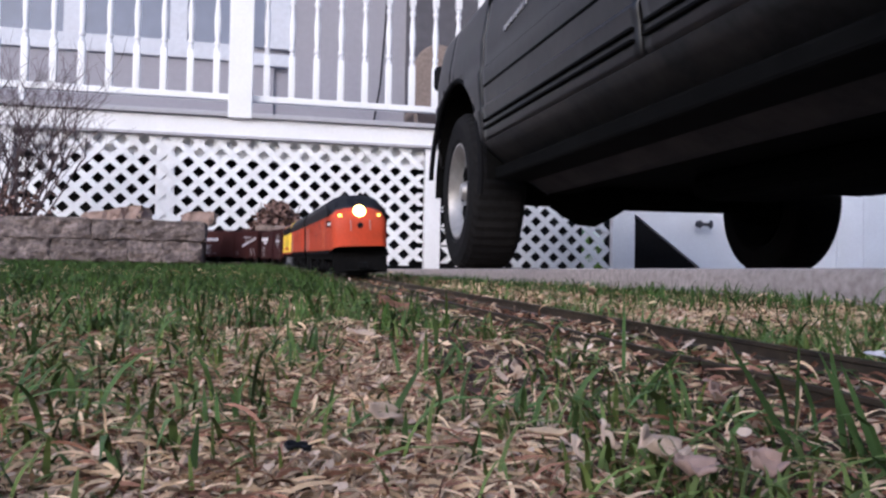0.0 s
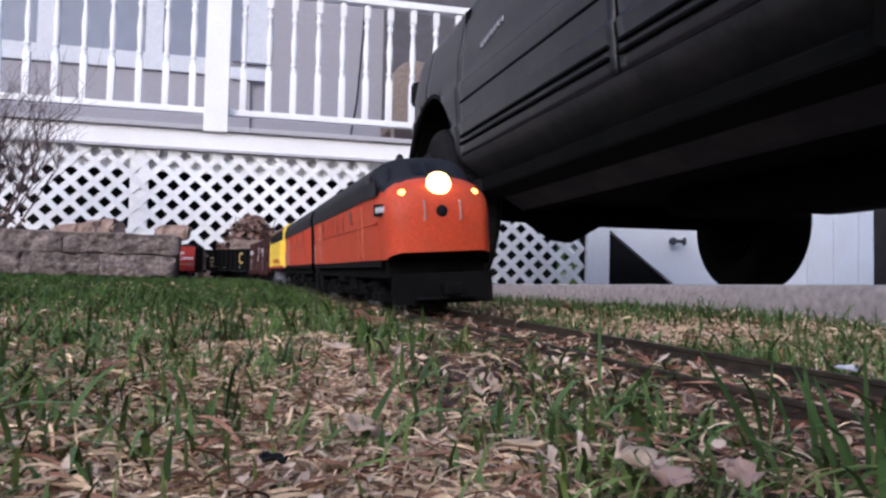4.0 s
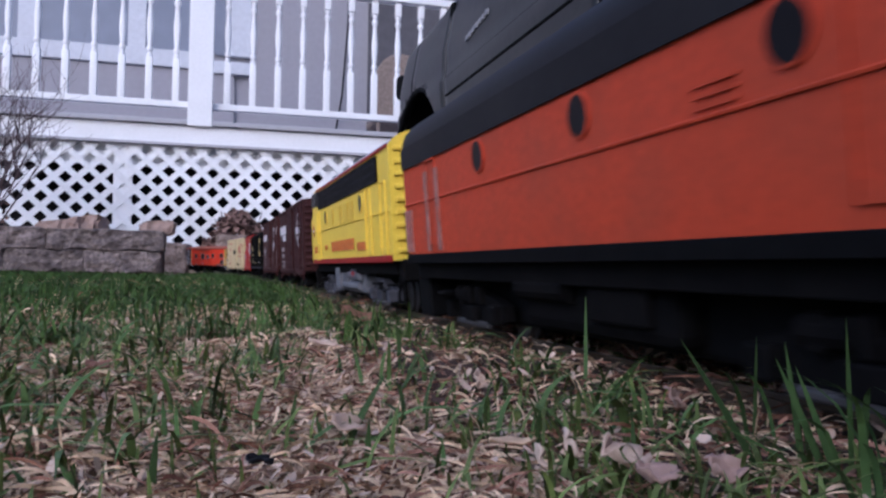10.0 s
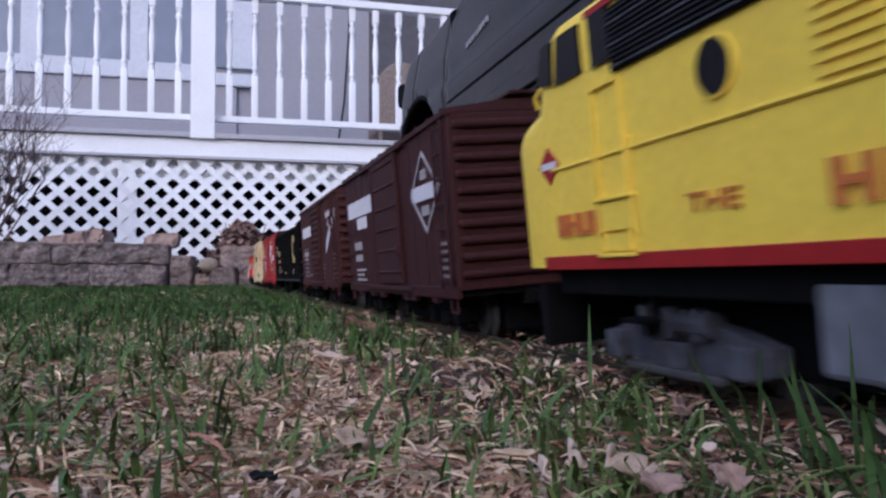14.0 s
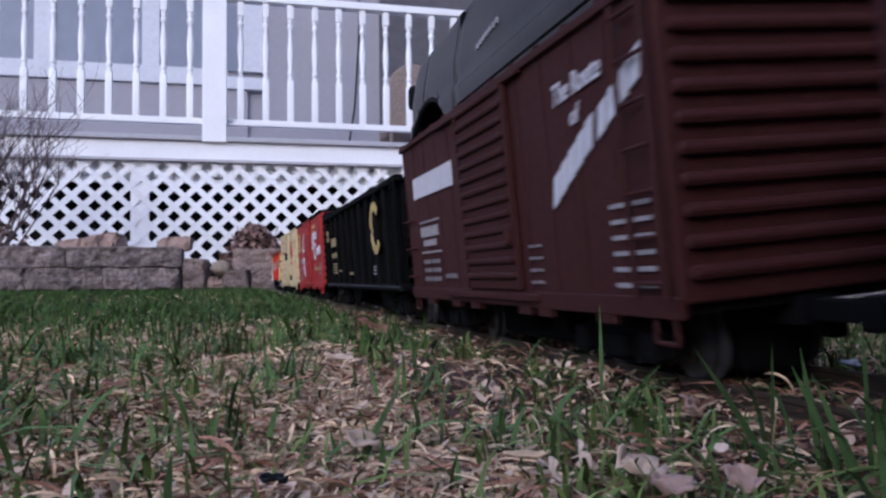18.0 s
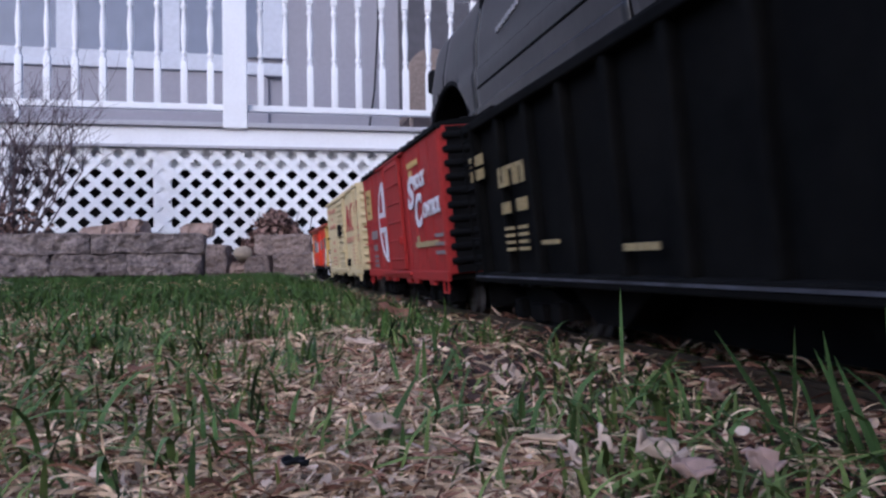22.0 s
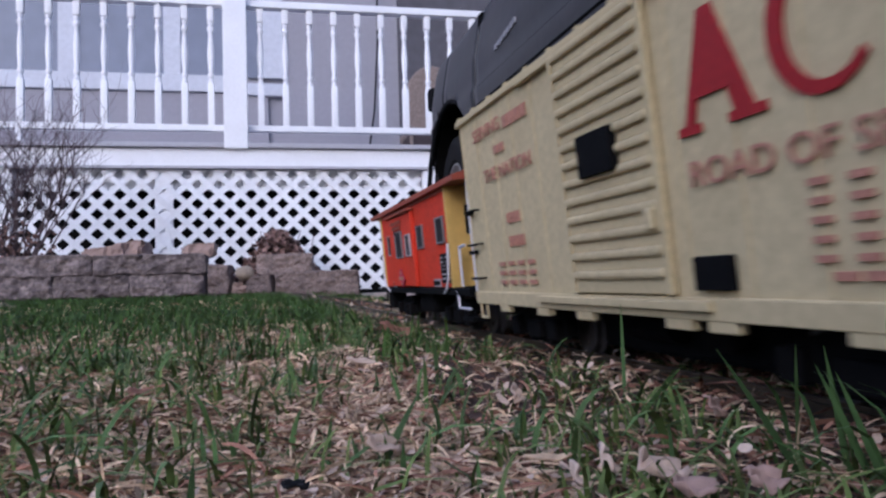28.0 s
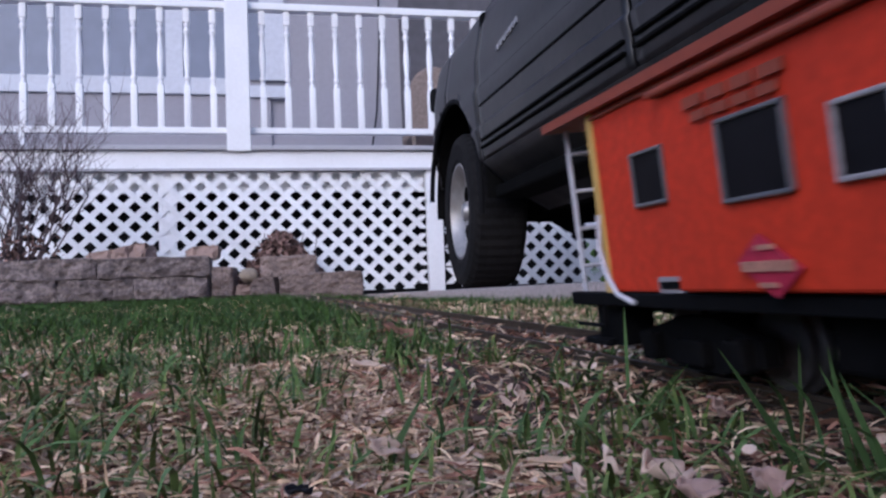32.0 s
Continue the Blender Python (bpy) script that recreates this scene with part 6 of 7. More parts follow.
def shrub():
    """Leafless shrub: arching stems that fork into fine twigs, brown dead leaves at the foot."""
    p = thing("bare_shrub", "leafless garden shrub with fine grey-brown twigs", "shrub", pose(-2.02, 3.78, 0.232))
    rng = random.Random(12)

    def grow(bm, a, d, length, r, depth):
        pts = [a]
        n = 4
        for i in range(n):
            d = (d + Vector((rng.uniform(-0.25, 0.25), rng.uniform(-0.25, 0.25), rng.uniform(-0.05, 0.16)))).normalized()
            b = pts[-1] + d * length / n
            rod_bm(bm, pts[-1], b, r * (1 - 0.6 * i / n), 5, r * (1 - 0.6 * (i + 1) / n))
            pts.append(b)
            if depth < 2 and i >= 1:
                for _ in range(2 if depth == 0 else 1):
                    side = Vector((rng.uniform(-1, 1), rng.uniform(-1, 1), rng.uniform(0.0, 0.7))).normalized()
                    grow(bm, b, (d * 0.6 + side * 0.8).normalized(), length * rng.uniform(0.35, 0.65), r * 0.5, depth + 1)

    for i in range(33):
        bm = bmesh.new()
        a = Vector((rng.uniform(-0.10, 0.14), rng.uniform(-0.06, 0.06), 0))
        grow(bm, a, Vector((a.x * 5 + rng.uniform(-0.30, 0.30), rng.uniform(-0.4, 0.3), 1)).normalized(), rng.uniform(0.34, 0.62), rng.uniform(0.0036, 0.0060), 0)
        part("stem", bm, "twig", p)
    verts, faces = [], []
    for i in range(260):
        c = Vector((rng.gauss(0.02, 0.09), rng.gauss(0, 0.06), abs(rng.gauss(0.02, 0.09))))
        u = Vector((rng.uniform(-1, 1), rng.uniform(-1, 1), rng.uniform(-1, 1))).normalized() * rng.uniform(0.008, 0.022)
        w = u.orthogonal().normalized() * rng.uniform(0.006, 0.014)
        n0 = len(verts)
        verts += [c - u, c + w, c + u, c - w]
        faces.append((n0, n0 + 1, n0 + 2, n0 + 3))
    raw("dead_leaves", verts, faces, "heap", p)["kind"] = "stuff"


def leaf_heap():
    """Dry stalks and leaves heaped behind the broken blocks."""
    p = thing("dry_leaf_heap", "heap of brown dry leaves and stalks behind the stones", "leaves", pose(-0.90, 4.56, 0.12))
    rng = random.Random(31)
    verts, faces = [], []
    for i in range(2200):
        x = rng.gauss(0, 0.12)
        top = 0.31 * math.exp(-(x / 0.19) ** 2)
        c = Vector((x, rng.gauss(0, 0.05), rng.uniform(0, max(0.03, top))))
        u = Vector((rng.uniform(-1, 1), rng.uniform(-1, 1), rng.uniform(-1, 1))).normalized() * rng.uniform(0.010, 0.030)
        w = u.orthogonal().normalized() * rng.uniform(0.004, 0.016)
        n0 = len(verts)
        verts += [c - u, c + w, c + u, c - w]
        faces.append((n0, n0 + 1, n0 + 2, n0 + 3))
    raw("leaves", verts, faces, "heap", p)["kind"] = "stuff"
    for i in range(12):
        a = Vector((rng.gauss(0, 0.09), rng.gauss(0, 0.03), 0.05))
        b = a + Vector((rng.uniform(-0.10, 0.10), rng.uniform(-0.03, 0.03), rng.uniform(0.12, 0.26)))
        part("stalk", bent_rod([a, (a + b) / 2 + Vector((0.01, 0, 0)), b], 0.0025, 5), "twig", p)


shrub()
leaf_heap()


# ---- litter and grass ----
def scatter(n, r0, r1, half_angle, seed, power=1.0):
    """Random lawn spots in the fan before the camera, denser near by; (lat, along)."""
    rng = np.random.default_rng(seed)
    u = rng.random(n)
    r = r0 * (r1 / r0) ** u if power == 1.0 else (r0 ** power + u * (r1 ** power - r0 ** power)) ** (1 / power)
    a = rng.uniform(-half_angle, half_angle, n)
    x, y = r * np.sin(a), r * np.cos(a)
    return NX * x + NY * y, -NY * x + NX * y, r, rng


def flakes(name, label, n, r0, r1, mat, seed, length, width, lift, curl):
    lat, along, r, rng = scatter(n, r0, r1, radians(40), seed)
    verts, faces = [], []
    L = rng.uniform(*length, n) * (1 + r)
    W = rng.uniform(*width, n) * (1 + r)
    yaw = rng.uniform(0, 2 * np.pi, n)
    tilt = rng.normal(0, 0.5, n)
    roll = rng.normal(0, 0.9, n)
    zz = rng.uniform(0, lift, n)
    bow = rng.uniform(-curl, curl, n)
    for i in range(n):
        # fewer flakes beside the rails, darkening the ground as the train's shade would
        if lat[i] > 0.755 or mat == "leaf" and 0.08 < lat[i] < 0.33 and i % 5 or mat == "straw2" and 0.08 < lat[i] < 0.33 and i % 4 or (abs(lat[i] - 0.208) < 0.030 and zz[i] > 0.0075):
            continue
        z = lawn_height(lat[i], along[i]) + zz[i] + 0.001
        cy, sy = math.cos(yaw[i]), math.sin(yaw[i])
        n0 = len(verts)
        for k, f in enumerate((-0.5, -0.1, 0.3, 0.5)):
            w = W[i] * (0.55, 1.0, 0.85, 0.2)[k] / 2
            bend_y = bow[i] * (f * f) * L[i]
            dz = f * L[i] * math.sin(tilt[i]) + abs(bow[i]) * 0.6 * f * f * L[i]
            for s in (-1, 1):
                px, py = f * L[i], bend_y + s * w * math.cos(roll[i])
                verts.append((lat[i] + px * cy - py * sy, along[i] + px * sy + py * cy, max(z + dz + s * w * math.sin(roll[i]), z - 0.002)))
        for k in range(3):
            faces.append((n0 + 2 * k, n0 + 2 * k + 1, n0 + 2 * k + 3, n0 + 2 * k + 2))
    ob = raw(name, verts, faces, mat)
    ob.matrix_basis = LINE
    return tagged(ob, label, "leaf litter", kind="stuff")


def add_blade(verts, faces, base, tip, w, sag, side):
    """A tapering, folded blade from base to tip, arched by sag."""
    base, tip = Vector(base), Vector(tip)
    n0 = len(verts)
    d = tip - base
    s = Vector((math.cos(side), math.sin(side), 0)) * w / 2
    for k in range(5):
        f = k / 4
        c = base + d * f + Vector((0, 0, sag * 4 * f * (1 - f)))
        g = s * (0.75, 1.0, 0.9, 0.6, 0.04)[k]
        verts += [c - g, c + g]
    for k in range(4):
        faces.append((n0 + 2 * k, n0 + 2 * k + 1, n0 + 2 * k + 3, n0 + 2 * k + 2))


def chips(name, label, n, r0, r1, mat, seed, length, width, lift):
    """Broad flat scraps of leaf and mulch lying loose on top, bent once across."""
    lat, along, r, rng = scatter(n, r0, r1, radians(39), seed)
    verts, faces = [], []
    L = rng.uniform(*length, n) * (1 + 0.9 * r)
    W = rng.uniform(*width, n) * (1 + 0.9 * r)
    yaw = rng.uniform(0, 2 * np.pi, n)
    tilt, roll = rng.normal(0, 0.34, n), rng.normal(0, 0.42, n)
    fold = rng.normal(0, 0.5, n)
    zz = rng.uniform(0.001, lift, n)
    keep = rng.random(n)
    for i in range(n):
        # chips thinned by the rails to stand for the train's shade
        near_rail = 0.070 < lat[i] < 0.33
        if lat[i] > 0.75 or near_rail and keep[i] < 0.86 or abs(lat[i] - 0.208) < 0.034 and zz[i] > 0.006:
            continue
        z = lawn_height(lat[i], along[i]) + zz[i]
        cy, sy = math.cos(yaw[i]), math.sin(yaw[i])
        n0 = len(verts)
        for k, f in enumerate((-0.5, -0.18, 0.16, 0.5)):
            w = W[i] * (0.35, 1.0, 0.85, 0.30)[k] / 2
            dz = f * L[i] * math.sin(tilt[i]) + fold[i] * (abs(f) - 0.25) * L[i] * 0.5
            for q in (-1, 1):
                px, py = f * L[i], q * w * math.cos(roll[i])
                verts.append((lat[i] + px * cy - py * sy, along[i] + px * sy + py * cy, max(z + dz + q * w * math.sin(roll[i]), z - zz[i])))
        faces += [(n0 + 2 * k, n0 + 2 * k + 1, n0 + 2 * k + 3, n0 + 2 * k + 2) for k in range(3)]
    ob = raw(name, verts, faces, mat)
    ob.matrix_basis = LINE
    return tagged(ob, label, "leaf litter", kind="stuff")


def strands(name, label, n, r0, r1, mat, seed, length, width, lift):
    """Curled thin shreds of straw: narrow ribbons that loop out of the ground and twist."""
    lat, along, r, rng = scatter(n, r0, r1, radians(38), seed)
    verts, faces = [], []
    L = rng.uniform(*length, n) * (1 + 0.8 * r)
    W = rng.uniform(*width, n) * (1 + 1.4 * r)
    yaw = rng.uniform(0, 2 * np.pi, n)
    turn = rng.normal(0, 0.65, n)
    rise = rng.normal(0.08, 0.60, n)
    drop = rng.random(n)
    zz = rng.uniform(0, lift, n)
    tw = rng.uniform(0, np.pi, (n, 2))
    for i in range(n):
        # shreds thinned to barer earth beside the rails, in place of the train's shade
        if lat[i] > 0.755 or 0.070 < lat[i] < 0.33 and drop[i] < (0.91 if mat == "straw" else 0.75):
            continue
        low = abs(abs(lat[i] - 0.208) - 0.0235) < 0.012
        x, y = lat[i], along[i]
        floor_z = lawn_height(x, y)
        z = floor_z + (zz[i] if not low else 0.2 * zz[i])
        e = rise[i] if not low else 0.1 * rise[i]
        d = L[i] / 5
        n0 = len(verts)
        for k in range(6):
            f = k / 5
            h = yaw[i] + turn[i] * f
            w = W[i] * (0.5, 0.9, 1.0, 1.0, 0.8, 0.3)[k] / 2
            t = tw[i][0] + (tw[i][1] - 1.5) * f
            sx, sy, sz = -math.sin(h) * math.cos(t) * w, math.cos(h) * math.cos(t) * w, math.sin(t) * w
            verts += [(x - sx, y - sy, z - sz), (x + sx, y + sy, z + sz)]
            el = e * (0.9 - 1.2 * f)
            x, y, z = x + d * math.cos(h) * math.cos(el), y + d * math.sin(h) * math.cos(el), max(z + d * math.sin(el), floor_z - 0.001)
        faces += [(n0 + 2 * k, n0 + 2 * k + 1, n0 + 2 * k + 3, n0 + 2 * k + 2) for k in range(5)]
    ob = raw(name, verts, faces, mat)
    ob.matrix_basis = LINE
    return tagged(ob, label, "leaf litter", kind="stuff")


def bent_blade(verts, faces, x, y, z, h, reach, way, w, twist):
    """Blade that rises, then arches over: x, y, z at the foot; reach outwards along way."""
    cx, cy = math.cos(way), math.sin(way)
    n0 = len(verts)
    for k in range(6):
        f = k / 5
        out = reach * f * f * (1.25 - 0.25 * f)
        up = h * (1.55 * f - 0.55 * f ** 2.6)
        if reach > h:
            up = h * (2.1 * f - 1.5 * f * f)
        t = way + 1.57 + twist * f
        g = w * (0.7, 1.0, 1.0, 0.85, 0.55, 0.05)[k] / 2
        sx, sy = math.cos(t) * g, math.sin(t) * g
        verts += [(x + cx * out - sx, y + cy * out - sy, z + up - 0.2 * g), (x + cx * out + sx, y + cy * out + sy, z + up + 0.2 * g)]
    faces += [(n0 + 2 * k, n0 + 2 * k + 1, n0 + 2 * k + 3, n0 + 2 * k + 2) for k in range(5)]


def free_lawn(lat, along):
    """True where lawn may grow: off the slab, the rails and the stone bed."""
    if lat > 0.75 or abs(abs(lat - 0.208) - 0.0235) < 0.014 or along > 4.3 or lat > 0.575 and along > 3.90:
        return False
    x, y = NX * lat - NY * along, NY * lat + NX * along
    return not (y > 3.40 + (x + 0.965) * 0.22 and x < -0.9)


def tufts(name, label, n, r0, r1, mat, seed, height, width, blades, keep, power=1.0, spread=0.008):
    """Clumps of arching blades, each from one crown."""
    lat, along, r, rng = scatter(n, r0, r1, radians(39), seed, power)
    rnd = random.Random(seed)
    verts, faces = [], []
    for i in range(n):
        if rnd.random() > keep(lat[i], along[i]) or not free_lawn(lat[i], along[i]):
            continue
        for k in range(rnd.randint(*blades)):
            x, y = lat[i] + rnd.gauss(0, spread), along[i] + rnd.gauss(0, spread)
            if not free_lawn(x, y):
                continue
            h = rnd.uniform(*height) * rnd.uniform(0.7, 1.1)
            inner = abs(x - 0.208) < 0.06
            bent_blade(verts, faces, x, y, lawn_height(x, y) - 0.002, h * (0.35 if inner else 1), h * rnd.choice((0.15, 0.35, 0.6, 0.9, 1.4, 2.0)), rnd.uniform(0, 6.28), rnd.uniform(*width), rnd.uniform(-1.2, 1.2))
    ob = raw(name, verts, faces, mat)
    ob.matrix_basis = LINE
    return tagged(ob, label, "grass", kind="stuff")


def thick(lat, along):
    patch = noise.noise((lat * 2.2, along * 2.2, 4.0)) * 0.5 + noise.noise((lat * 7, along * 7, 8.0)) * 0.5
    far = min(1, max(0, (along - 0.40) / 0.75))
    green = 1.0 if lat < 0.08 else max(0.16 if lat < 0.45 else 0.5, 1.0 - (lat - 0.08) / 0.14)
    return max(0.03, far * green * (0.80 + patch))


def sparse(lat, along):
    patch = noise.noise((lat * 6, along * 6, 14.0)) + 0.6 * noise.noise((lat * 19, along * 19, 3.0))
    near = min(1, max(0.4, (along - 0.10) / 0.28))
    if along < 0.5 and lat < 0:
        near *= 0.7
    beside = 0.28 if 0.06 < lat < 0.16 and along > 0.22 or lat > 0.5 else 0.0
    return max(0.04, (0.32 + beside + 1.2 * patch) * near)


flakes("brown_litter", "brown shredded leaf litter on the lawn", 24000, 0.11, 2.4, "straw2", 1, (0.002, 0.007), (0.0006, 0.0022), 0.004, 0.8)
flakes("leaf_flakes", "pale curled bits of dry leaf on the lawn", 8000, 0.12, 2.8, "leaf", 3, (0.002, 0.006), (0.0008, 0.0026), 0.007, 0.6)
strands("pale_litter", "pale dry curled straw and leaf shreds on the lawn", 95000, 0.11, 2.4, "straw", 2, (0.003, 0.012), (0.0003, 0.0009), 0.006)
strands("brown_straw", "brown dry curled stems in the lawn litter", 14000, 0.11, 2.0, "straw2", 4, (0.004, 0.016), (0.0003, 0.0009), 0.007)
chips("pale_chips", "pale pinkish tan scraps of shredded dry leaf on the lawn", 19000, 0.12, 2.2, "chip", 41, (0.0025, 0.0085), (0.0006, 0.0017), 0.007)
chips("brown_chips", "brown scraps of shredded leaf and bark on the lawn", 5000, 0.12, 2.0, "straw2", 42, (0.003, 0.009), (0.0008, 0.0022), 0.005)
tufts("lawn_grass", "green spring lawn grass with dry stems showing through", 30000, 0.42, 4.4, "green2", 5, (0.012, 0.034), (0.0011, 0.0024), (3, 7), thick, 1.5, 0.012)
tufts("sparse_grass", "clumps of short green grass among the dry litter", 12500, 0.16, 1.6, "green1", 6, (0.007, 0.021), (0.0008, 0.0018), (2, 5), sparse)
tufts("long_grass", "longer arching green blades among the dry litter", 2800, 0.22, 1.5, "green_mid", 16, (0.011, 0.026), (0.0013, 0.0025), (2, 4), sparse)
tufts("grass_stems", "thin pale dry grass stems standing in the lawn", 1800, 0.2, 3.5, "straw", 9, (0.008, 0.020), (0.0004, 0.0008), (1, 2), sparse)


def outer_lawn():
    """The rest of the yard's lawn, outside the stretch that lies close to the rails."""
    rng = random.Random(88)
    verts, faces = [], []
    while len(faces) < 110000:
        lat, along = rng.uniform(-4.5, 0.72), rng.uniform(-3.5, 4.2)
        x, y = NX * lat - NY * along, NY * lat + NX * along
        if math.hypot(x, y) < 0.35 or not free_lawn(lat, along) or y > 0 and abs(x) < y * 0.78 or abs(lat - 0.208) < 0.07 or abs(along + 0.975) < 0.10:
            continue
        for k in range(4):
            bent_blade(verts, faces, lat + rng.gauss(0, 0.02), along + rng.gauss(0, 0.02), grade(along) - 0.012, rng.uniform(0.025, 0.05), rng.uniform(0.005, 0.03), rng.uniform(0, 6.28), rng.uniform(0.002, 0.005), rng.uniform(-1, 1))
    ob = raw("outer_lawn", verts, faces, "green2")
    ob.matrix_basis = LINE
    tagged(ob, "green lawn grass on the open yard", "grass", kind="stuff")


outer_lawn()

# single tall blades near the camera: lat, along, tip lat, tip along, tip height, width in mm
TALL_A = [(0.1633, 0.3385, 0.1622, 0.3369, 0.0416, 2.2), (0.1540, 0.3232, 0.1808, 0.3159, 0.0159, 3.4), (0.1632, 0.3331, 0.1840, 0.3274, 0.0140, 2.6), (0.1359, 0.1794, 0.1133, 0.1833, 0.0335, 2.8),
          (0.1584, 0.2139, 0.1583, 0.2124, 0.0317, 2.4), (0.1551, 0.1880, 0.1487, 0.1880, 0.0319, 2.8), (0.1516, 0.1739, 0.1364, 0.1762, 0.0287, 3.0), (0.1799, 0.2019, 0.1651, 0.2044, 0.0228, 2.8),
          (0.2306, 0.2539, 0.2272, 0.2531, 0.0347, 2.8), (0.1632, 0.1831, 0.1283, 0.1911, 0.0100, 2.8), (0.0809, 0.1868, 0.0735, 0.1880, 0.0106, 2.8), (0.1130, 0.2427, 0.0989, 0.2456, 0.0097, 2.8),
          (0.0696, 0.2129, 0.0558, 0.2159, 0.0065, 2.2), (0.0543, 0.1938, 0.0531, 0.1936, 0.0091, 2.0), (0.1028, 0.1986, 0.0654, 0.2079, 0.0030, 2.6), (0.1040, 0.1890, 0.1025, 0.1886, 0.0146, 1.8)]
TALL_B = [(-0.0133, 0.2478, -0.0147, 0.2475, 0.0132, 2.2), (-0.0093, 0.2354, -0.0108, 0.2350, 0.0138, 2.2), (-0.0030, 0.2347, -0.0068, 0.2349, 0.0133, 2.2), (-0.0147, 0.1904, -0.0129, 0.1892, 0.0141, 2.4),
          (0.0203, 0.2442, 0.0229, 0.2429, 0.0146, 2.0), (0.0320, 0.2307, 0.0465, 0.2260, 0.0222, 3.0), (0.0177, 0.2460, -0.0002, 0.2503, 0.0019, 2.8), (0.0110, 0.2789, 0.0058, 0.2798, 0.0063, 2.2),
          (0.0365, 0.2032, 0.0366, 0.2025, 0.0124, 2.4), (-0.0257, 0.1934, -0.0338, 0.1949, 0.0074, 2.6), (-0.0684, 0.2903, -0.0591, 0.2874, 0.0141, 2.8), (0.0310, 0.2308, 0.0269, 0.2313, 0.0099, 2.2),
          (0.0568, 0.3659, 0.0544, 0.3658, 0.0158, 2.0), (0.0624, 0.3384, 0.0562, 0.3390, 0.0196, 2.2), (-0.0349, 0.1992, -0.0447, 0.2012, 0.0056, 2.4), (-0.0207, 0.1972, -0.0216, 0.1973, 0.0026, 2.0)]


def tall_blades():
    rng = random.Random(77)
    p = thing("tall_grass", "scattered tall green grass blades standing in dry litter", "grass", LINE, "tall grass blades")
    for lat, along, tl, ta, tz, w in TALL_A + TALL_B:
        # keep clear of the cars' sides
        f = min(1, 0.146 / max(lat, 0.01), 0.146 / max(tl, 0.01))
        lat, along, tl, ta, tz = lat * f, along * f, tl * f, ta * f, 0.0495 + (tz - 0.0495) * f
        z = lawn_height(lat, along)
        verts, faces = [], []
        face = TURN + rng.uniform(-0.5, 0.5)
        add_blade(verts, faces, (0, 0, -0.003), (tl - lat, ta - along, max(tz, z + 0.004) - z), w * (0.72 if lat > 0.11 else 0.9) / 1000, 0.0012, -face)
        ob = raw("blade", verts, faces, "green_dark", p)
        ob.matrix_basis = Matrix.Translation((lat, along, z))


def near_clump():
    """Lush clump of long blades at the rail's near side."""
    rng = random.Random(5)
    p = thing("grass_clump", "lush clump of long dark green grass blades beside the rail", "grass", LINE, "tall grass blades")
    for lat, along, n, way0 in ((0.143, 0.163, 4, 2.3), (0.145, 0.150, 5, 2.1), (0.137, 0.132, 5, 2.6), (0.144, 0.190, 2, 2.8), (0.128, 0.140, 3, 2.9), (0.142, 0.122, 6, 1.9)):
        for k in range(n):
            verts, faces = [], []
            x, y = lat + rng.gauss(0, 0.003), along + rng.gauss(0, 0.005)
            h = rng.uniform(0.014, 0.034)
            way = way0 + rng.gauss(0, 0.8)
            bent_blade(verts, faces, 0, 0, -0.002, h, h * rng.choice((0.3, 0.5, 0.7, 0.9, 1.3)), way, rng.uniform(0.0012, 0.0022), rng.uniform(-0.7, 0.7))
            ob = raw("blade", verts, faces, "green_dark", p)
            ob.matrix_basis = Matrix.Translation((x, y, lawn_height(x, y)))


def dry_leaf(size, seed, mat, at, turn, label):
    """Curled dry leaf fragment with thickness."""
    bm = bmesh.new()
    n, m = 7, 5
    rng = random.Random(seed)
    grid = []
    for i in range(n):
        u = i / (n - 1) - 0.5
        row = []
        for j in range(m):
            v = j / (m - 1) - 0.5
            w = math.cos(u * 2.6) ** 0.6 * (1 + 0.28 * noise.noise((u * 4, seed, v * 2)))
            z = 0.7 * v * v + 0.5 * u * u + 0.30 * noise.noise((u * 3 + seed, v * 3, 0))
            row.append(bm.verts.new((u * size[0], v * size[1] * w, z * size[1])))
        grid.append(row)
    for i in range(n - 1):
        for j in range(m - 1):
            bm.faces.new((grid[i][j], grid[i + 1][j], grid[i + 1][j + 1], grid[i][j + 1]))
    ob = part("dry_leaf", bm, mat, smooth=True)
    so = ob.modifiers.new("thick", "SOLIDIFY")
    so.thickness = 0.0005
    lat, along, tilt = at
    ob.matrix_basis = LINE @ pose(lat, along, lawn_height(lat, along) + 0.011, tilt, tilt * 0.4, turn)
    tagged(ob, label, "leaf", "fallen leaves")


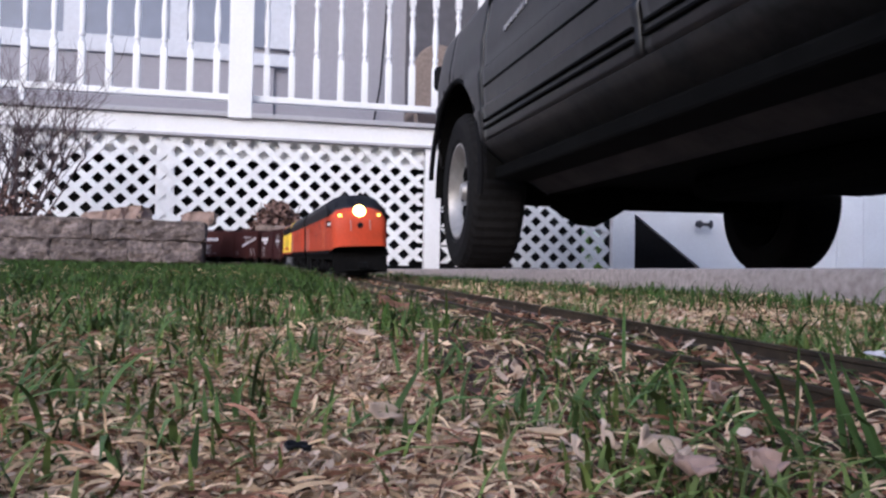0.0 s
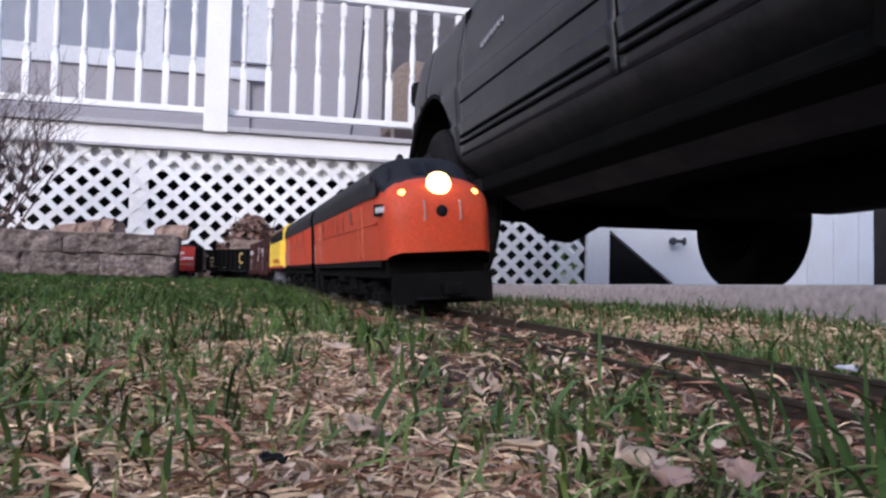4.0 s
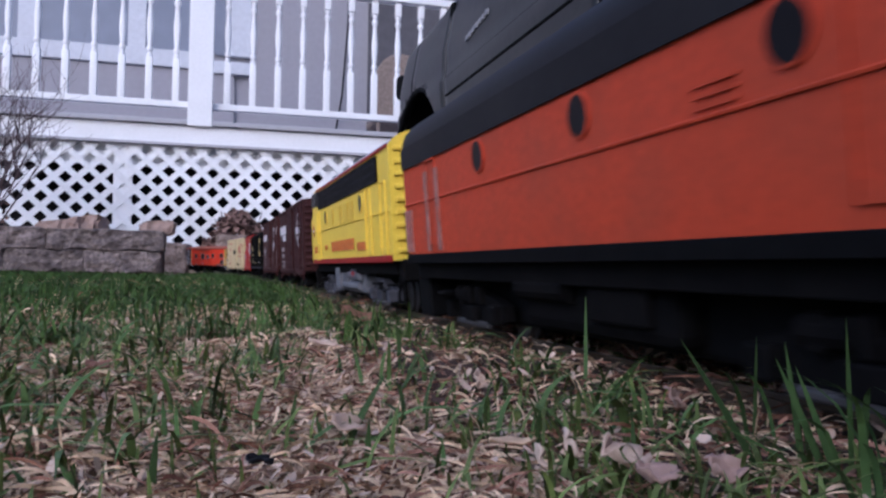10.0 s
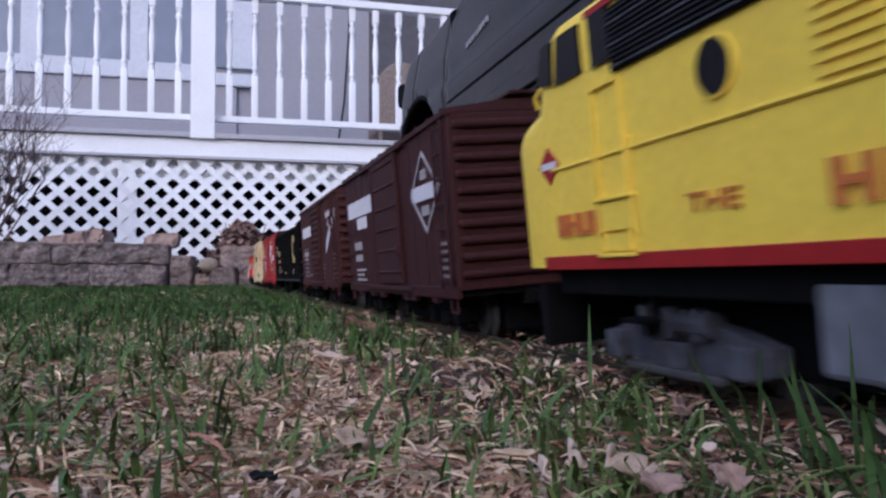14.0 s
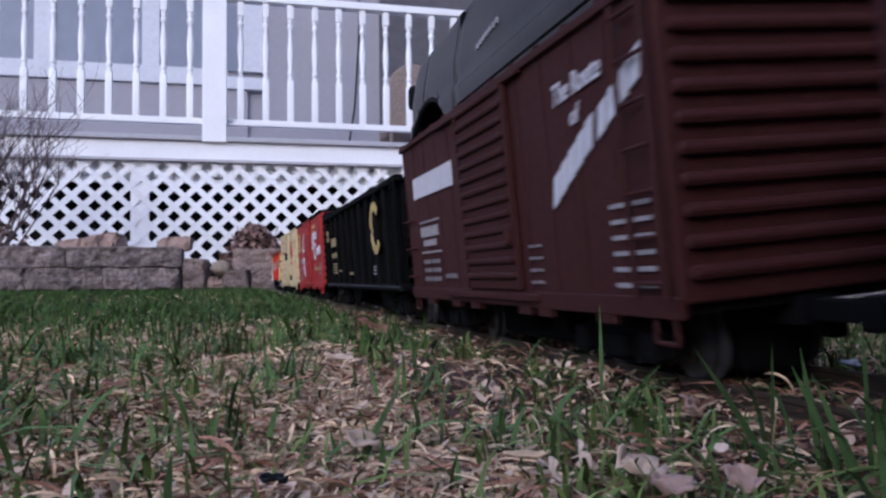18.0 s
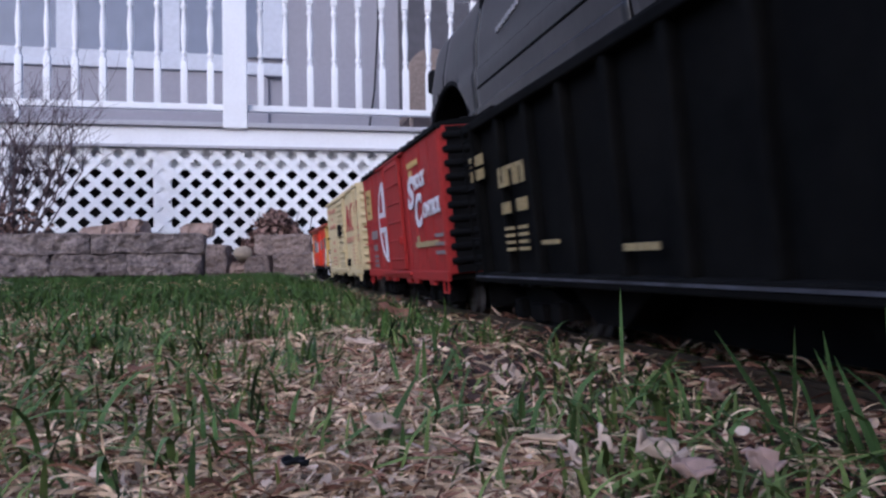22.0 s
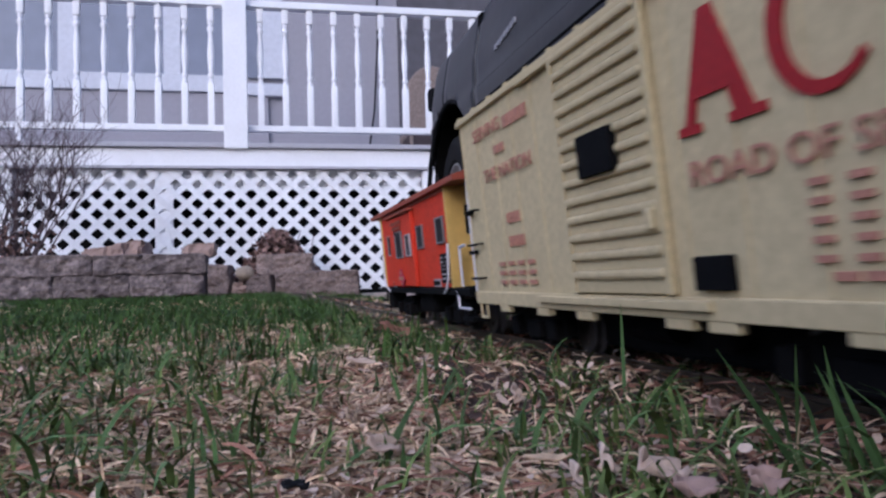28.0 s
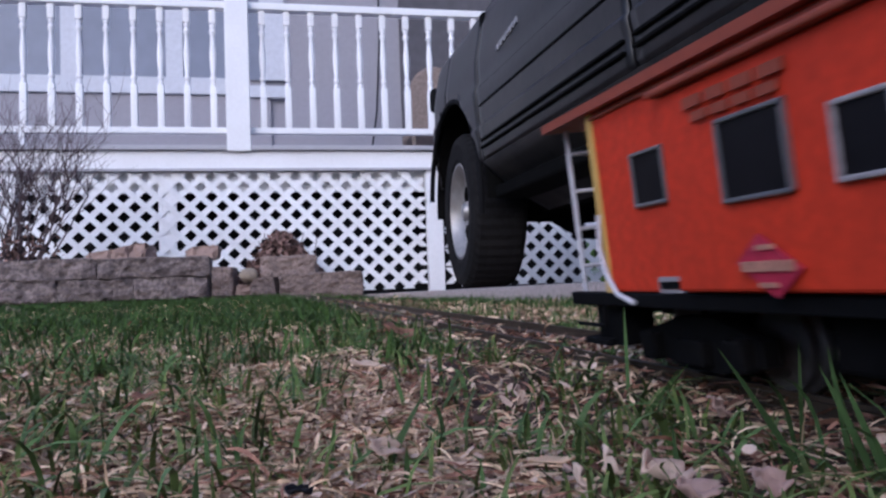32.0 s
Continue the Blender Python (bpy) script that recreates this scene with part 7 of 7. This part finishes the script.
tall_blades()
near_clump()
for k, (at, size, turn, mat, label) in enumerate((
        ((0.0880, 0.1677, 30), (0.019, 0.014), 20, "leaf", "pale curled dry leaf lying on the litter"),
        ((0.0885, 0.1535, 16), (0.013, 0.011), -15, "leaf_pink", "pinkish pale dry leaf among grass"),
        ((0.0699, 0.1711, 62), (0.006, 0.013), 70, "leaf", "narrow pale leaf shred standing in litter"),
        ((0.0692, 0.1875, 8), (0.017, 0.006), 5, "straw", "flat tan bark chip lying in litter"),
        ((0.0818, 0.1826, 50), (0.005, 0.012), 35, "leaf", "narrow pale leaf curl in the litter"),
        ((0.1390, 0.2276, 45), (0.010, 0.013), 35, "leaf_pink", "pinkish dry leaf below tall grass"),
        ((0.1048, 0.1537, 30), (0.012, 0.011), 0, "leaf_pink", "crumpled dry leaf at the grass foot"),
        ((0.0346, 0.2258, 35), (0.015, 0.010), 25, "leaf", "pale pointed dry leaf on the litter"),
        ((0.0085, 0.1867, 20), (0.012, 0.006), 50, "dark", "dark curled leaf shred in the litter"),
        ((0.0963, 0.2944, 55), (0.007, 0.012), 15, "leaf", "small pale leaf standing by a grass tuft"),
        ((-0.0449, 0.3538, 25), (0.013, 0.009), 10, "leaf_brown", "reddish brown dry leaf in grass"),
        ((0.0564, 0.4287, 20), (0.022, 0.010), 0, "leaf", "broad pale dry leaf on the litter"),
        ((0.1250, 0.7070, 30), (0.050, 0.028), 20, "leaf_brown", "reddish tan curled leaf by the track"),
        ((0.4905, 1.1101, 30), (0.070, 0.035), 60, "leaf", "pale tan leaves beside the driveway edge"),
        ((0.2694, 0.3062, 15), (0.014, 0.008), 0, "letter_white", "bright white scrap beyond the rails"),
        ((-0.75, 2.05, 30), (0.07, 0.045), 10, "leaf", "pale dry leaf caught in lawn grass"),
        ((-0.62, 2.35, 30), (0.06, 0.040), 50, "leaf", "pale dry leaf lying on lawn grass"))):
    dry_leaf((size[0] * 0.72, size[1] * 0.72), k + 1, mat, at, turn, label)


# ---- the train comes round the far bend and runs past ----
STEP = 0.01
SLOTS = [-5.0 + i * STEP for i in range(1301)]
BEND = ([-5.0, 1.2, 2.0, 2.8, 3.5, 4.2, 5.0, 8.0], [0, 0, 0.019, -0.041, 0.291, 1.745, 0.35, 0.0])


def bend(s):
    return float(np.interp(s, BEND[0], BEND[1]))


def lay_out():
    th = TURN
    xs, ys, hs = [0.0], [0.0], [th]
    for a, b in zip(SLOTS, SLOTS[1:]):
        k = (bend(a) + bend(b)) / 2
        mid = th + k * STEP / 2
        xs.append(xs[-1] - math.sin(mid) * STEP)
        ys.append(ys[-1] + math.cos(mid) * STEP)
        th += k * STEP
        hs.append(th)
    i0 = SLOTS.index(min(SLOTS, key=abs))
    c = spot(0.2081, 0)
    return [(x - xs[i0] + c.x, y - ys[i0] + c.y) for x, y in zip(xs, ys)], hs


LINE_PTS, LINE_TURN = lay_out()


def bank(s):
    """Degrees by which the settled track leans towards the camera."""
    return float(np.interp(s, (0.3, 0.7, 1.2, 2.4, 3.0), (5.5, 4.8, 3.6, 1.5, 0.0)))


def on_line(s):
    q = (s - SLOTS[0]) / STEP
    i = min(max(int(q), 0), len(LINE_PTS) - 2)
    f = q - i
    a, b = LINE_PTS[i], LINE_PTS[i + 1]
    return Vector((a[0] + (b[0] - a[0]) * f, a[1] + (b[1] - a[1]) * f, RAIL + grade(s)))


def nose_at(t):
    """Distance of the leading nose up the line from the camera's abeam point."""
    q = (t - 16) / 16
    late = float(np.interp(t, (28.5, 29.3, 30, 30.6, 31, 31.5, 32), (0, 0.005, 0.009, 0.006, 0, -0.011, -0.025)))
    return late + ((((0.431725 * q - 0.254437) * q - 0.393796) * q + 0.64706) * q - 3.01755) * q - 1.79837


def car_pose(t, front, L, turned):
    n = nose_at(t) + front
    a, b = on_line(n + 0.18 * L), on_line(n + L - 0.18 * L)
    m, u = (a + b) / 2, (a - b).normalized()
    if turned:
        u = -u
    lean = bank(n + L / 2) * (-1 if turned else 1)
    return pose(m.x, m.y, m.z, 0, -math.degrees(math.asin(u.z)), math.degrees(math.atan2(u.y, u.x))) @ pose(0, 0, 0, lean)


def motions():
    for car, L, front in ORDER:
        walk(car, [(i * 0.5, car_pose(i * 0.5, front, L, car is third)) for i in range(65)])
    # wheelsets roll; the yellow unit runs backwards
    steps = [i / 15 for i in range(481)]
    for w, ax in WHEELSETS:
        sign = -1 if w.parent.parent is third else 1
        walk(w, [(t, pose(ax, 0, WHEEL_R) @ Matrix.Rotation(sign * (nose_at(0) - nose_at(t)) / WHEEL_R, 4, "Y")) for t in steps])


# ---- garden track ----
def track():
    p = thing("garden_track", "narrow garden railway track of dark brass rails half sunk in litter", "track", kind="structure")
    step = 0.05
    n = int((4.7 + 0.8) / step)
    for side in (-0.0235, 0.0235):
        bm = bmesh.new()
        prof = [(-0.0035, -0.0086), (0.0035, -0.0086), (0.0035, -0.0074), (0.0007, -0.0064), (0.0007, -0.0024), (0.0016, -0.0018), (0.0016, -0.0002), (-0.0016, -0.0002), (-0.0016, -0.0018), (-0.0007, -0.0024), (-0.0007, -0.0064), (-0.0035, -0.0074)]
        rows = []
        for i in range(n + 1):
            s = -0.8 + i * step
            c = on_line(s)
            u = (on_line(s + 0.02) - on_line(s - 0.02)).normalized()
            w = Vector((u.y, -u.x, 0))
            tilt = math.sin(radians(bank(s)))
            rows.append([bm.verts.new(c + w * (side + a) + Vector((0, 0, b + side * tilt))) for a, b in prof])
        for a, b in zip(rows, rows[1:]):
            for k in range(len(prof)):
                bm.faces.new((a[k], a[(k + 1) % len(prof)], b[(k + 1) % len(prof)], b[k]))
        bm.faces.new(rows[0])
        bm.faces.new(rows[-1][::-1])
        part("rail", bm, "brass", p)
    first = None
    s = -0.7
    while s < 4.6:
        c = on_line(s)
        u = (on_line(s + 0.02) - on_line(s - 0.02)).normalized()
        m = pose(c.x, c.y, c.z - 0.0120, 0, 0, math.degrees(math.atan2(u.y, u.x))) @ pose(0, 0, 0, -bank(s))
        if first is None:
            first = part("tie", box(-0.005, 0.005, -0.042, 0.042, -0.006, 0.0, 0.0008), "tie", p)
            first.matrix_basis = m
        else:
            same(first, m)
        s += 0.031


track()


motions()
